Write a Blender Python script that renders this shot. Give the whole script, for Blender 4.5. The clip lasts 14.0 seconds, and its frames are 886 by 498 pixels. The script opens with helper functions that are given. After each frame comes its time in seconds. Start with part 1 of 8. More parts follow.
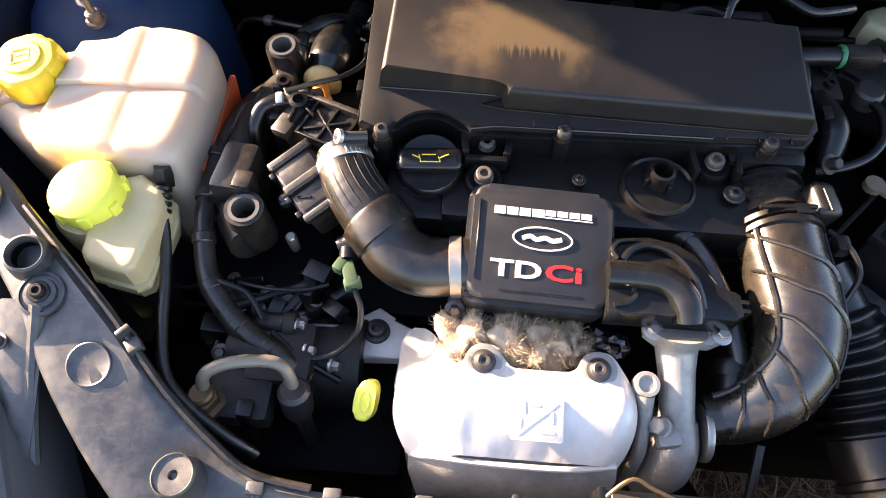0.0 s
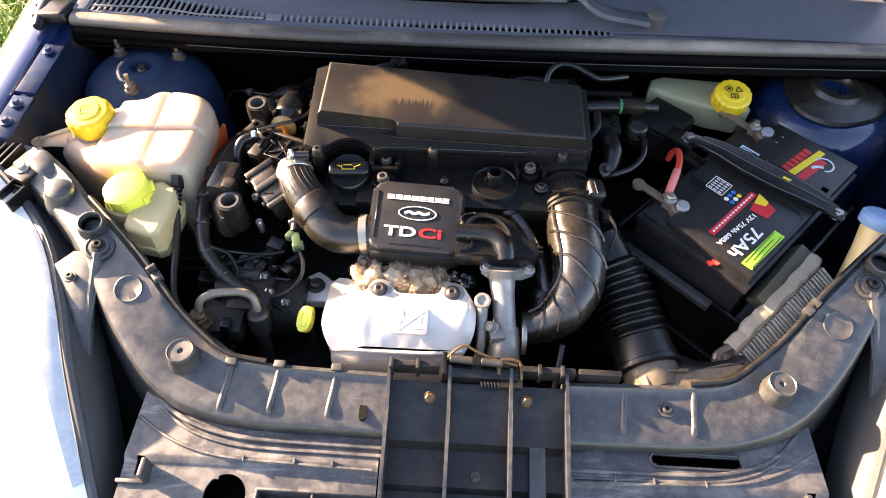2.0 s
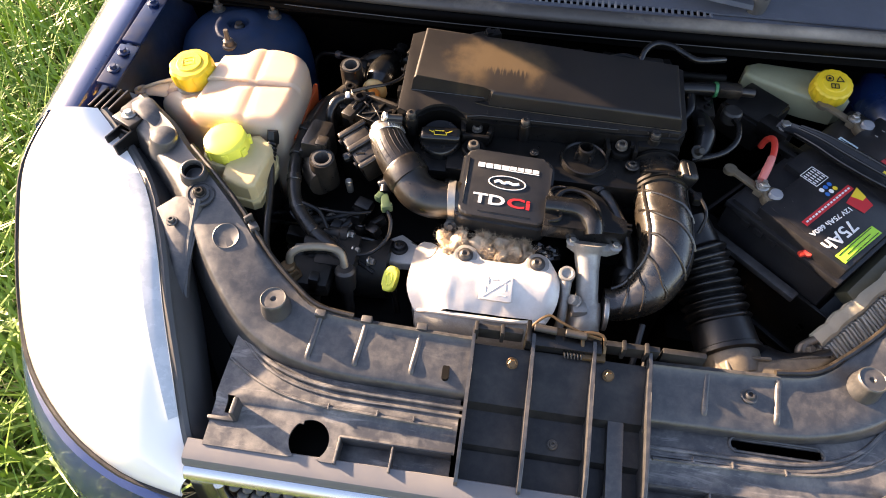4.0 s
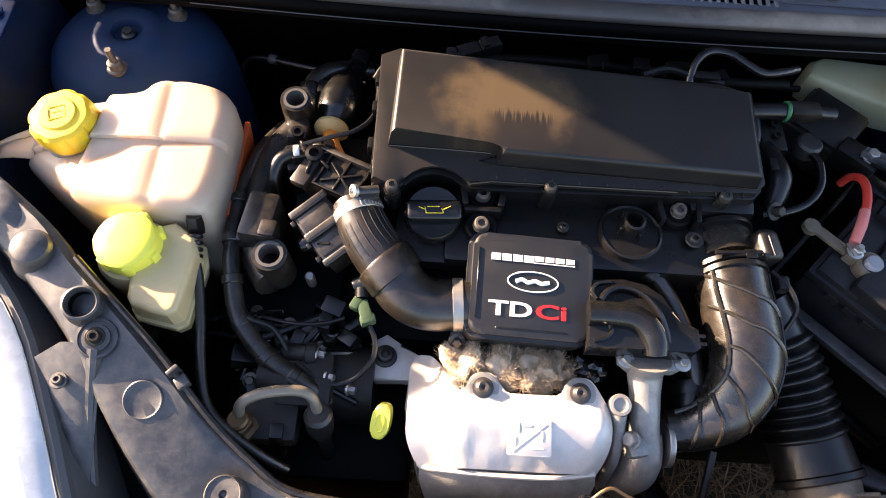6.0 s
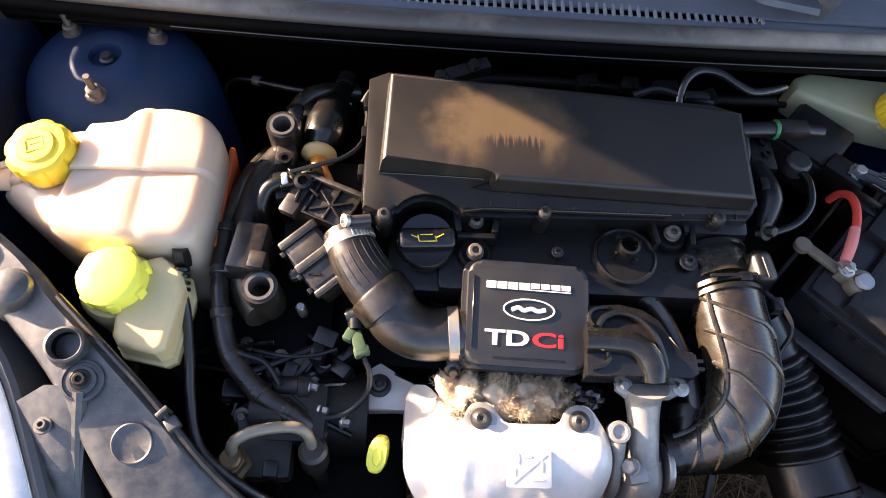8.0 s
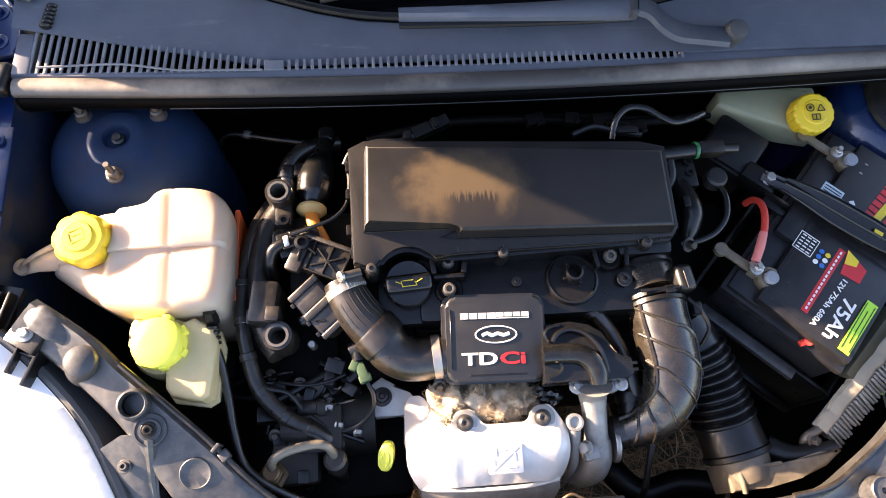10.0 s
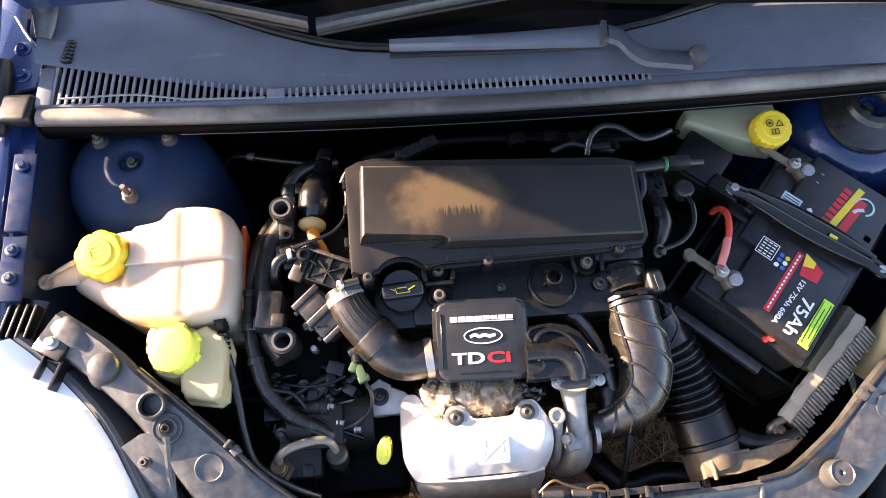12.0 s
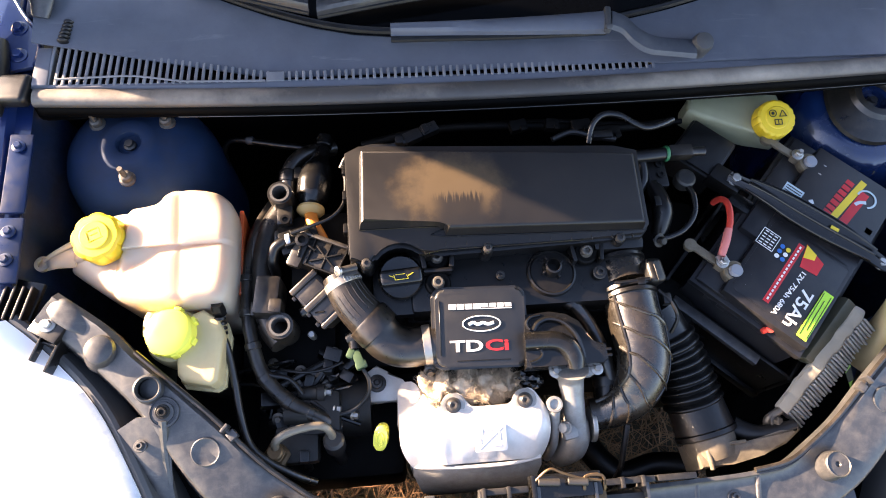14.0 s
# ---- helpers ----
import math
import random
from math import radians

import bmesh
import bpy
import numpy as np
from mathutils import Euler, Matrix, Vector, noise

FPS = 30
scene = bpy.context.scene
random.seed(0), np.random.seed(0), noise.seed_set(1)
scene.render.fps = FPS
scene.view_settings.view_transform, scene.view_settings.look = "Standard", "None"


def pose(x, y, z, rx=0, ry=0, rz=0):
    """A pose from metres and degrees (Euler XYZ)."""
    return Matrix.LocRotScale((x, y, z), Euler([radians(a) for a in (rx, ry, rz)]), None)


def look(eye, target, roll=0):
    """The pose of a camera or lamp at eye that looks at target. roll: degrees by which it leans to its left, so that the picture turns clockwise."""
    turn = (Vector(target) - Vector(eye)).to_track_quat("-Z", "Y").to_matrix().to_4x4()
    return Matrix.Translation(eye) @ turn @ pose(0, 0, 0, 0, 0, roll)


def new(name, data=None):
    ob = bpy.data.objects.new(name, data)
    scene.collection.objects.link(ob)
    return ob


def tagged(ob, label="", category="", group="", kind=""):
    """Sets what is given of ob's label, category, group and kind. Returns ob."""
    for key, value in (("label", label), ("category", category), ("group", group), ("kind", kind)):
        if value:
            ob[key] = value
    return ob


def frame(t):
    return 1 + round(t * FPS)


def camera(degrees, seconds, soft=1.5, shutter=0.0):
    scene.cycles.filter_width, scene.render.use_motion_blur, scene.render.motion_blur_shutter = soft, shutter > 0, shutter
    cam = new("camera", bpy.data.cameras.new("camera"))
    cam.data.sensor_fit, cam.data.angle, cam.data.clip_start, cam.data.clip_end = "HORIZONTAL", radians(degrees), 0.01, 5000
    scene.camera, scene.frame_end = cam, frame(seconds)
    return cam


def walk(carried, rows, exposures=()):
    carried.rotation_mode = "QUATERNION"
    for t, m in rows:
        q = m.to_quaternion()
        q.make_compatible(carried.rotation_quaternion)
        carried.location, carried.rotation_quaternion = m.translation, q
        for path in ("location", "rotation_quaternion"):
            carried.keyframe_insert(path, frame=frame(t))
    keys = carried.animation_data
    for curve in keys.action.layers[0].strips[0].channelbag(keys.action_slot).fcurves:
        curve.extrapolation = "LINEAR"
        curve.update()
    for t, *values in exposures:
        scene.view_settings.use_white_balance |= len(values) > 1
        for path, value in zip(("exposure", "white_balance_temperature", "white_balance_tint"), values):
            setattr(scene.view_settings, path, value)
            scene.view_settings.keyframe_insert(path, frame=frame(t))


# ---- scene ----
cam = camera(68.4, 14.0, 1.0)
PATH = [
    (0, (-0.155, -0.086, 1.317), (-0.22, 0.931, -0.404), 0.9),
    (0.5, (-0.095, -0.181, 1.403), (-0.164, 0.978, -0.226), -0.0),
    (1, (-0.069, -0.252, 1.458), (-0.133, 0.927, -0.157), -0.0),
    (1.5, (-0.039, -0.345, 1.495), (-0.086, 0.86, -0.101), 0.8),
    (2, (-0.035, -0.378, 1.508), (-0.071, 0.866, -0.057), 1.6),
    (2.5, (-0.042, -0.406, 1.515), (-0.069, 0.805, -0.076), 2.5),
    (3, (-0.083, -0.421, 1.51), (-0.23, 0.785, -0.078), 2.4),
    (3.2, (-0.094, -0.418, 1.508), (-0.268, 0.784, -0.082), 2.2),
    (5.3, (-0.1, -0.289, 1.472), (-0.151, 0.776, -0.221), 2.0),
    (5.5, (-0.129, -0.225, 1.453), (-0.161, 0.801, -0.264), 3.2),
    (6, (-0.196, -0.071, 1.425), (-0.148, 0.876, -0.336), 6.3),
    (6.5, (-0.206, -0.037, 1.422), (-0.097, 0.901, -0.341), 8.6),
    (7, (-0.211, -0.039, 1.424), (-0.108, 0.906, -0.336), 8.4),
    (7.5, (-0.21, -0.04, 1.426), (-0.101, 0.908, -0.331), 8.4),
    (7.7, (-0.211, -0.044, 1.424), (-0.103, 0.919, -0.326), 8.3),
    (9.8, (-0.204, 0.012, 1.589), (-0.063, 0.759, -0.261), 8.0),
    (10, (-0.199, 0.016, 1.617), (-0.071, 0.762, -0.234), 6.0),
    (10.5, (-0.19, 0.004, 1.665), (-0.042, 0.785, -0.171), 5.4),
    (11, (-0.19, -0.015, 1.683), (-0.051, 0.764, -0.154), 4.4),
    (11.5, (-0.194, -0.024, 1.687), (-0.058, 0.769, -0.144), 4.5),
    (12, (-0.195, -0.02, 1.684), (-0.055, 0.768, -0.149), 5.3),
    (12.5, (-0.192, -0.016, 1.682), (-0.073, 0.755, -0.16), 4.1),
    (13, (-0.194, -0.018, 1.68), (-0.059, 0.721, -0.174), 5.7),
    (13.5, (-0.193, -0.017, 1.679), (-0.055, 0.714, -0.177), 6.2),
    (14, (-0.196, -0.02, 1.678), (-0.053, 0.736, -0.169), 6.6),
]
walk(cam, [(t, look(eye, target, roll)) for t, eye, target, roll in PATH], [(0.0, 2.68, 6750, 24), (1.0, 2.55, 6950, 24), (2.5, 2.76, 7150, 24), (3.1, 2.46, 7150, 24), (5.5, 2.28, 6800, 24), (6.0, 2.30, 6750, 24), (6.5, 2.40, 6750, 24), (10.0, 2.55, 6750, 24), (11.0, 2.68, 6750, 24), (12.5, 2.72, 6750, 24), (14.0, 2.72, 6750, 24)])


# ---- light ----
SUN_AZ, SUN_EL = -68.0, 16.5  # degrees from +y towards +x, and above the horizon
world = bpy.data.worlds.new("sky")
scene.world = world
world.use_nodes = True
wn = world.node_tree.nodes
sky = wn.new("ShaderNodeTexSky")
sky.sky_type, sky.sun_disc = "NISHITA", False
sky.sun_elevation, sky.sun_rotation = radians(SUN_EL), radians(SUN_AZ)
sky.altitude, sky.air_density, sky.dust_density = 50, 1.0, 1.5
wn["Background"].inputs["Strength"].default_value = 0.112
world.node_tree.links.new(sky.outputs[0], wn["Background"].inputs["Color"])
sun = new("sun", bpy.data.lights.new("sun", "SUN"))
sun.data.energy, sun.data.angle, sun.data.color = 7.2, radians(1.0), (1.0, 0.79, 0.53)
ce = math.cos(radians(SUN_EL))
sun.matrix_world = look((math.sin(radians(SUN_AZ)) * ce * 5, math.cos(radians(SUN_AZ)) * ce * 5, 0.8 + math.sin(radians(SUN_EL)) * 5), (0, 0, 0.8))


# ---- building tools ----
def spline(points, sub=6):
    """Points along a smooth curve through the given ones."""
    p = [Vector(q) for q in points]
    if len(p) < 3 or sub <= 1:
        return p
    out = []
    for i in range(len(p) - 1):
        a, b, c, d = p[max(i - 1, 0)], p[i], p[i + 1], p[min(i + 2, len(p) - 1)]
        for k in range(sub):
            t = k / sub
            out.append(0.5 * ((2 * b) + (c - a) * t + (2 * a - 5 * b + 4 * c - d) * t * t + (3 * b - a - 3 * c + d) * t ** 3))
    return out + [p[-1]]


def axis_frame(origin, axis, hint=(0, 0, 1)):
    """A matrix at origin whose z points along axis."""
    zc = Vector(axis).normalized()
    h = Vector(hint)
    if abs(zc.dot(h.normalized())) > 0.95:
        h = Vector((0, 1, 0))
    xc = h.cross(zc).normalized()
    yc = zc.cross(xc)
    m = Matrix((xc, yc, zc)).transposed().to_4x4()
    m.translation = Vector(origin)
    return m


class Shape:
    """Collects pieces of one mesh."""

    def __init__(self):
        self.bm = bmesh.new()

    def add(self, tmp, m=None):
        if m is not None:
            tmp.transform(m)
        me = bpy.data.meshes.new("tmp")
        tmp.to_mesh(me)
        tmp.free()
        self.bm.from_mesh(me)
        bpy.data.meshes.remove(me)
        return self

    def box(self, c, s, bevel=0.003, rot=(0, 0, 0), seg=2, taper=1.0, m=None):
        t = bmesh.new()
        bmesh.ops.create_cube(t, size=1.0)
        for v in t.verts:
            k = taper if v.co.z > 0 else 1.0
            v.co = Vector((v.co.x * s[0] * k, v.co.y * s[1] * k, v.co.z * s[2]))
        if bevel > 0:
            bmesh.ops.bevel(t, geom=t.edges[:], offset=min(bevel, 0.45 * min(s)), segments=seg, affect="EDGES", profile=0.6)
        k = pose(*c, *rot)
        return self.add(t, m @ k if m is not None else k)

    def cyl(self, p0, p1, r0, r1=None, seg=20, bevel=0.0, m=None):
        r1 = r0 if r1 is None else r1
        p0, p1 = Vector(p0), Vector(p1)
        h = (p1 - p0).length
        prof = [(r0, 0.0), (r1, h)]
        if bevel > 0:
            b = min(bevel, 0.45 * h, 0.8 * min(r0, r1))
            prof = [(r0 - b, 0), (r0 - 0.3 * b, 0.3 * b), (r0, b), (r1, h - b), (r1 - 0.3 * b, h - 0.3 * b), (r1 - b, h)]
        return self.lathe(prof, p0, p1 - p0, seg, m=m)

    def lathe(self, prof, origin, axis=(0, 0, 1), seg=24, caps=True, m=None, wob=None):
        """prof: pairs of radius and height along the axis. wob(angle, n): a factor on the radius."""
        t = bmesh.new()
        rings = []
        for n, (r, h) in enumerate(prof):
            ring = []
            for i in range(seg):
                a = 2 * math.pi * i / seg
                k = wob(a, n) if wob else 1.0
                ring.append(t.verts.new((r * k * math.cos(a), r * k * math.sin(a), h)))
            rings.append(ring)
        for a, b in zip(rings, rings[1:]):
            for i in range(seg):
                j = (i + 1) % seg
                t.faces.new((a[i], a[j], b[j], b[i]))
        if caps:
            t.faces.new(rings[0][::-1])
            t.faces.new(rings[-1])
        k = axis_frame(origin, axis)
        return self.add(t, m @ k if m is not None else k)

    def ball(self, c, r, seg=16, m=None, rot=(0, 0, 0)):
        t = bmesh.new()
        bmesh.ops.create_uvsphere(t, u_segments=seg, v_segments=max(6, seg // 2), radius=1.0)
        r = (r, r, r) if isinstance(r, (int, float)) else r
        k = pose(*c, *rot) @ Matrix.Diagonal((*r, 1))
        return self.add(t, m @ k if m is not None else k)

    def tube(self, points, r, seg=12, sub=6, caps=True, flat=1.0, m=None, ribs=None):
        """r: a radius, or one per point. ribs(s): a factor on the radius at the share s of the way."""
        path = spline(points, sub)
        n = len(path)
        if isinstance(r, (int, float)):
            radii = [r] * n
        else:
            radii = [float(np.interp(i * (len(r) - 1) / (n - 1), range(len(r)), r)) for i in range(n)]
        t = bmesh.new()
        rings, up = [], None
        for i, p in enumerate(path):
            d = (path[min(i + 1, n - 1)] - path[max(i - 1, 0)]).normalized()
            if up is None:
                up = Vector((0, 0, 1)) if abs(d.z) < 0.9 else Vector((0, 1, 0))
            up = (up - d * up.dot(d)).normalized()
            side = d.cross(up)
            k = radii[i] * (ribs(i / (n - 1)) if ribs else 1.0)
            rings.append([t.verts.new(p + k * (math.cos(2 * math.pi * j / seg) * side + flat * math.sin(2 * math.pi * j / seg) * up)) for j in range(seg)])
        for a, b in zip(rings, rings[1:]):
            for j in range(seg):
                q = (j + 1) % seg
                t.faces.new((a[j], b[j], b[q], a[q]))
        if caps:
            t.faces.new(rings[0])
            t.faces.new(rings[-1][::-1])
        return self.add(t, m)

    def prism(self, poly, z0, z1, bevel=0.003, seg=2, m=None, taper=0.0):
        """A flat outline (counter-clockwise), raised from z0 to z1. taper: how far the top outline is drawn in."""
        t = bmesh.new()
        c = sum((Vector(p) for p in poly), Vector((0, 0))) / len(poly)
        low = [t.verts.new((x, y, z0)) for x, y in poly]
        top = []
        for x, y in poly:
            d = Vector((x, y)) - c
            k = 1 - taper / max(d.length, 1e-6)
            top.append(t.verts.new((c.x + d.x * k, c.y + d.y * k, z1)))
        t.faces.new(low[::-1])
        cap = t.faces.new(top)
        for i in range(len(poly)):
            j = (i + 1) % len(poly)
            t.faces.new((low[i], low[j], top[j], top[i]))
        if bevel > 0:
            bmesh.ops.bevel(t, geom=list(cap.edges), offset=bevel, segments=seg, affect="EDGES", profile=0.6)
        return self.add(t, m)

    def sheet(self, rows, thick=0.0, closed=False, m=None):
        """A surface through rows of points, given a thickness downwards along its normals."""
        t = bmesh.new()
        g = [[t.verts.new(Vector(p)) for p in row] for row in rows]
        for a, b in zip(g, g[1:]):
            for i in range(len(a) - (0 if closed else 1)):
                j = (i + 1) % len(a)
                t.faces.new((a[i], a[j], b[j], b[i]))
        bmesh.ops.recalc_face_normals(t, faces=t.faces[:])
        if thick:
            up = sum((f.normal.z * f.calc_area() for f in t.faces), 0.0)
            if up < 0:
                bmesh.ops.reverse_faces(t, faces=t.faces[:])
            bmesh.ops.solidify(t, geom=t.faces[:], thickness=thick)
        return self.add(t, m)

    def hexhead(self, c, r=0.006, h=0.005, axis=(0, 0, 1), washer=1.7):
        """A bolt head on its washer."""
        self.lathe([(r * washer, -0.0005), (r * washer, 0.0012), (r * washer * 0.9, 0.0018)], c, axis, 20)
        self.lathe([(r, 0.001), (r, h), (r * 0.82, h + 0.001)], c, axis, 6)
        return self

    def torx(self, c, r=0.007, h=0.006, axis=(0, 0, 1), washer=1.6):
        """A round-headed screw with a socket, on its washer."""
        self.lathe([(r * washer, -0.0005), (r * washer, 0.001), (r * washer * 0.92, 0.0018)], c, axis, 22)
        self.lathe([(r, 0.001), (r, h * 0.7), (r * 0.8, h), (r * 0.5, h), (r * 0.42, h * 0.4), (0.0005, h * 0.4)], c, axis, 18, caps=False)
        return self


def part(name, shape, material, parent=None, label="", angle=38):
    """Links what was shaped as ONE mesh object, under a thing or under a part."""
    bm = shape.bm if isinstance(shape, Shape) else shape
    me = bpy.data.meshes.new(name)
    root = parent
    while root is not None and root.parent is not None:
        root = root.parent
    if root is not None:
        bm.transform(Matrix.Translation(-root.location))
    bm.to_mesh(me)
    bm.free()
    me.materials.append(material)
    me.shade_smooth()
    me.set_sharp_from_angle(angle=radians(angle))
    ob = new(name, me)
    if parent is not None:
        ob.parent = parent
    if label:
        ob["label"] = label
    return ob


def thing(name, at, label, category, group="", kind=""):
    """An Empty at the base of a thing, which parents its parts."""
    ob = new(name)
    ob.empty_display_size = 0.02
    ob.location = at
    return tagged(ob, label, category, group, kind)


def words(text, width, height, m, material, parent, label="", name="lettering", bold=0.0):
    """Raised lettering in the built-in font, at the pose m."""
    cu = bpy.data.curves.new("t", "FONT")
    cu.body, cu.size, cu.align_x, cu.align_y = text, 1.0, "CENTER", "CENTER"
    cu.extrude, cu.offset, cu.resolution_u = 0.01, bold, 3
    ob = bpy.data.objects.new("t", cu)
    scene.collection.objects.link(ob)
    dg = bpy.context.evaluated_depsgraph_get()
    me = bpy.data.meshes.new_from_object(ob.evaluated_get(dg))
    bpy.data.objects.remove(ob)
    s = Shape()
    s.bm.from_mesh(me)
    bpy.data.meshes.remove(me)
    lo = [min(v.co[k] for v in s.bm.verts) for k in range(2)]
    hi = [max(v.co[k] for v in s.bm.verts) for k in range(2)]
    for v in s.bm.verts:
        v.co = Vector(((v.co.x - (lo[0] + hi[0]) / 2) * width / (hi[0] - lo[0]), (v.co.y - (lo[1] + hi[1]) / 2) * height / (hi[1] - lo[1]), v.co.z * 0.04))
    s.bm.transform(m)
    return part(name, s, material, parent, label)


# ---- materials ----
def surface(name, base, rough=0.5, metal=0.0, var=0.25, scale=60.0, bump=0.15, grain=900.0, dust=None, dust_amount=0.0, dust_scale=14.0,
            coat=0.0, sss=0.0, sss_scale=0.010, spec=0.5, rough_var=0.12, up_dust=0.0):
    """A procedural material: base colour broken at two scales, dust or stains with their own outline, fine relief."""
    mt = bpy.data.materials.new(name)
    mt.use_nodes = True
    n, ln = mt.node_tree.nodes, mt.node_tree.links
    b = n["Principled BSDF"]
    co = n.new("ShaderNodeTexCoord")
    big = n.new("ShaderNodeTexNoise")
    big.inputs["Scale"].default_value, big.inputs["Detail"].default_value, big.inputs["Roughness"].default_value = scale, 6, 0.65
    fine = n.new("ShaderNodeTexNoise")
    fine.inputs["Scale"].default_value, fine.inputs["Detail"].default_value = grain, 3
    for x in (big, fine):
        ln.new(co.outputs["Object"], x.inputs["Vector"])
    hue = n.new("ShaderNodeMix")
    hue.data_type = "RGBA"
    hue.inputs["A"].default_value = (*[c * (1 - var) for c in base], 1)
    hue.inputs["B"].default_value = (*[min(1, c * (1 + var)) for c in base], 1)
    ln.new(big.outputs["Fac"], hue.inputs["Factor"])
    col = hue.outputs["Result"]
    rg = n.new("ShaderNodeMapRange")
    rg.inputs["To Min"].default_value, rg.inputs["To Max"].default_value = max(0.02, rough - rough_var), min(1, rough + rough_var)
    ln.new(big.outputs["Fac"], rg.inputs["Value"])
    rou = rg.outputs["Result"]
    if dust and dust_amount > 0:
        st = n.new("ShaderNodeTexNoise")
        st.inputs["Scale"].default_value, st.inputs["Detail"].default_value, st.inputs["Roughness"].default_value = dust_scale, 8, 0.7
        ln.new(co.outputs["Object"], st.inputs["Vector"])
        rp = n.new("ShaderNodeMapRange")
        rp.inputs["From Min"].default_value, rp.inputs["From Max"].default_value = 0.42, 0.72
        rp.inputs["To Max"].default_value = dust_amount
        ln.new(st.outputs["Fac"], rp.inputs["Value"])
        fac = rp.outputs["Result"]
        if up_dust > 0:
            ge = n.new("ShaderNodeNewGeometry")
            sx = n.new("ShaderNodeSeparateXYZ")
            ln.new(ge.outputs["Normal"], sx.inputs["Vector"])
            ur = n.new("ShaderNodeMapRange")
            ur.inputs["From Min"].default_value, ur.inputs["From Max"].default_value, ur.inputs["To Min"].default_value = 0.2, 1.0, 1 - up_dust
            ln.new(sx.outputs["Z"], ur.inputs["Value"])
            mu = n.new("ShaderNodeMath")
            mu.operation = "MULTIPLY"
            ln.new(fac, mu.inputs[0])
            ln.new(ur.outputs["Result"], mu.inputs[1])
            fac = mu.outputs[0]
        mx = n.new("ShaderNodeMix")
        mx.data_type = "RGBA"
        mx.inputs["B"].default_value = (*dust, 1)
        ln.new(fac, mx.inputs["Factor"])
        ln.new(col, mx.inputs["A"])
        col = mx.outputs["Result"]
        rm = n.new("ShaderNodeMix")
        rm.inputs["B"].default_value = 0.9
        ln.new(fac, rm.inputs["Factor"])
        ln.new(rou, rm.inputs["A"])
        rou = rm.outputs["Result"]
    ln.new(col, b.inputs["Base Color"])
    ln.new(rou, b.inputs["Roughness"])
    b.inputs["Metallic"].default_value = metal
    b.inputs["Coat Weight"].default_value, b.inputs["Coat Roughness"].default_value = coat, 0.06
    b.inputs["Specular IOR Level"].default_value = spec
    if sss:
        b.inputs["Subsurface Weight"].default_value, b.inputs["Subsurface Scale"].default_value = sss, sss_scale
        b.inputs["Subsurface Radius"].default_value = (1.0, 0.85, 0.7)
    if bump > 0:
        bp = n.new("ShaderNodeBump")
        bp.inputs["Strength"].default_value, bp.inputs["Distance"].default_value = bump, 0.0006
        ln.new(fine.outputs["Fac"], bp.inputs["Height"])
        ln.new(bp.outputs["Normal"], b.inputs["Normal"])
    return mt


DUST = (0.22, 0.18, 0.13)
m_black = surface("black moulded plastic", (0.0045, 0.0042, 0.0040), 0.30, bump=0.2, dust=DUST, dust_amount=0.02, dust_scale=90, rough_var=0.10, spec=0.5)
m_lid = surface("grained black airbox plastic", (0.0125, 0.0115, 0.0112), 0.38, bump=0.25, grain=1600, var=0.4, scale=14, dust=(0.10, 0.075, 0.05), dust_amount=0.10, dust_scale=6, up_dust=0.5, spec=0.45)
m_cover = surface("satin charcoal cover plastic", (0.013, 0.013, 0.0135), 0.42, bump=0.2, grain=1500, var=0.2, dust=DUST, dust_amount=0.03, dust_scale=50, spec=0.7)
m_gloss = surface("semi-gloss black plastic", (0.005, 0.005, 0.005), 0.24, bump=0.08, dust=DUST, dust_amount=0.025, dust_scale=70, spec=0.6)
m_rubber = surface("black hose rubber", (0.0095, 0.0076, 0.0058), 0.30, bump=0.15, scale=90, dust=(0.24, 0.18, 0.12), dust_amount=0.10, dust_scale=40, spec=0.85)
m_hose = surface("dusty brown-black hose rubber", (0.0085, 0.0072, 0.006), 0.25, bump=0.15, scale=60, dust=(0.20, 0.15, 0.09), dust_amount=0.11, dust_scale=22, spec=0.9)
m_matte = surface("matte black rubber", (0.0055, 0.0055, 0.0058), 0.38, bump=0.25, dust=DUST, dust_amount=0.03, dust_scale=60)
# Grime plus the shade of deep recesses, both put into one near-zero black.
m_deep = surface("grimy black with recess shade", (0.0022, 0.002, 0.0018), 0.6, var=0.5, scale=30, bump=0.4, dust=(0.02, 0.016, 0.012), dust_amount=0.10, spec=0.15)
m_panel = surface("dusty grey-black plastic", (0.029, 0.029, 0.030), 0.38, var=0.35, bump=0.2, scale=24, dust=(0.19, 0.175, 0.155), dust_amount=0.30, dust_scale=75, up_dust=0.4, rough_var=0.16, spec=0.95)
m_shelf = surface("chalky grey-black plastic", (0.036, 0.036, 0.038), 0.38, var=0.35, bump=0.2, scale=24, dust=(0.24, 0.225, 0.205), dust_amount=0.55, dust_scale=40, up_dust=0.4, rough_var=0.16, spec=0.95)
# The panel's plastic again, darkened for the shade between the fins.
m_fin = surface("rib plastic with shade in its black", (0.010, 0.0098, 0.0098), 0.40, var=0.35, bump=0.15, scale=24, dust=(0.16, 0.145, 0.125), dust_amount=0.22, dust_scale=26, spec=0.5)
m_wiper = surface("dark grey wiper paint", (0.060, 0.066, 0.080), 0.36, bump=0.15, scale=30, dust=(0.20, 0.19, 0.18), dust_amount=0.2, dust_scale=30)
m_slat = surface("worn pale slat plastic", (0.175, 0.185, 0.205), 0.40, bump=0.2, scale=30, dust=(0.32, 0.31, 0.30), dust_amount=0.4, dust_scale=20)
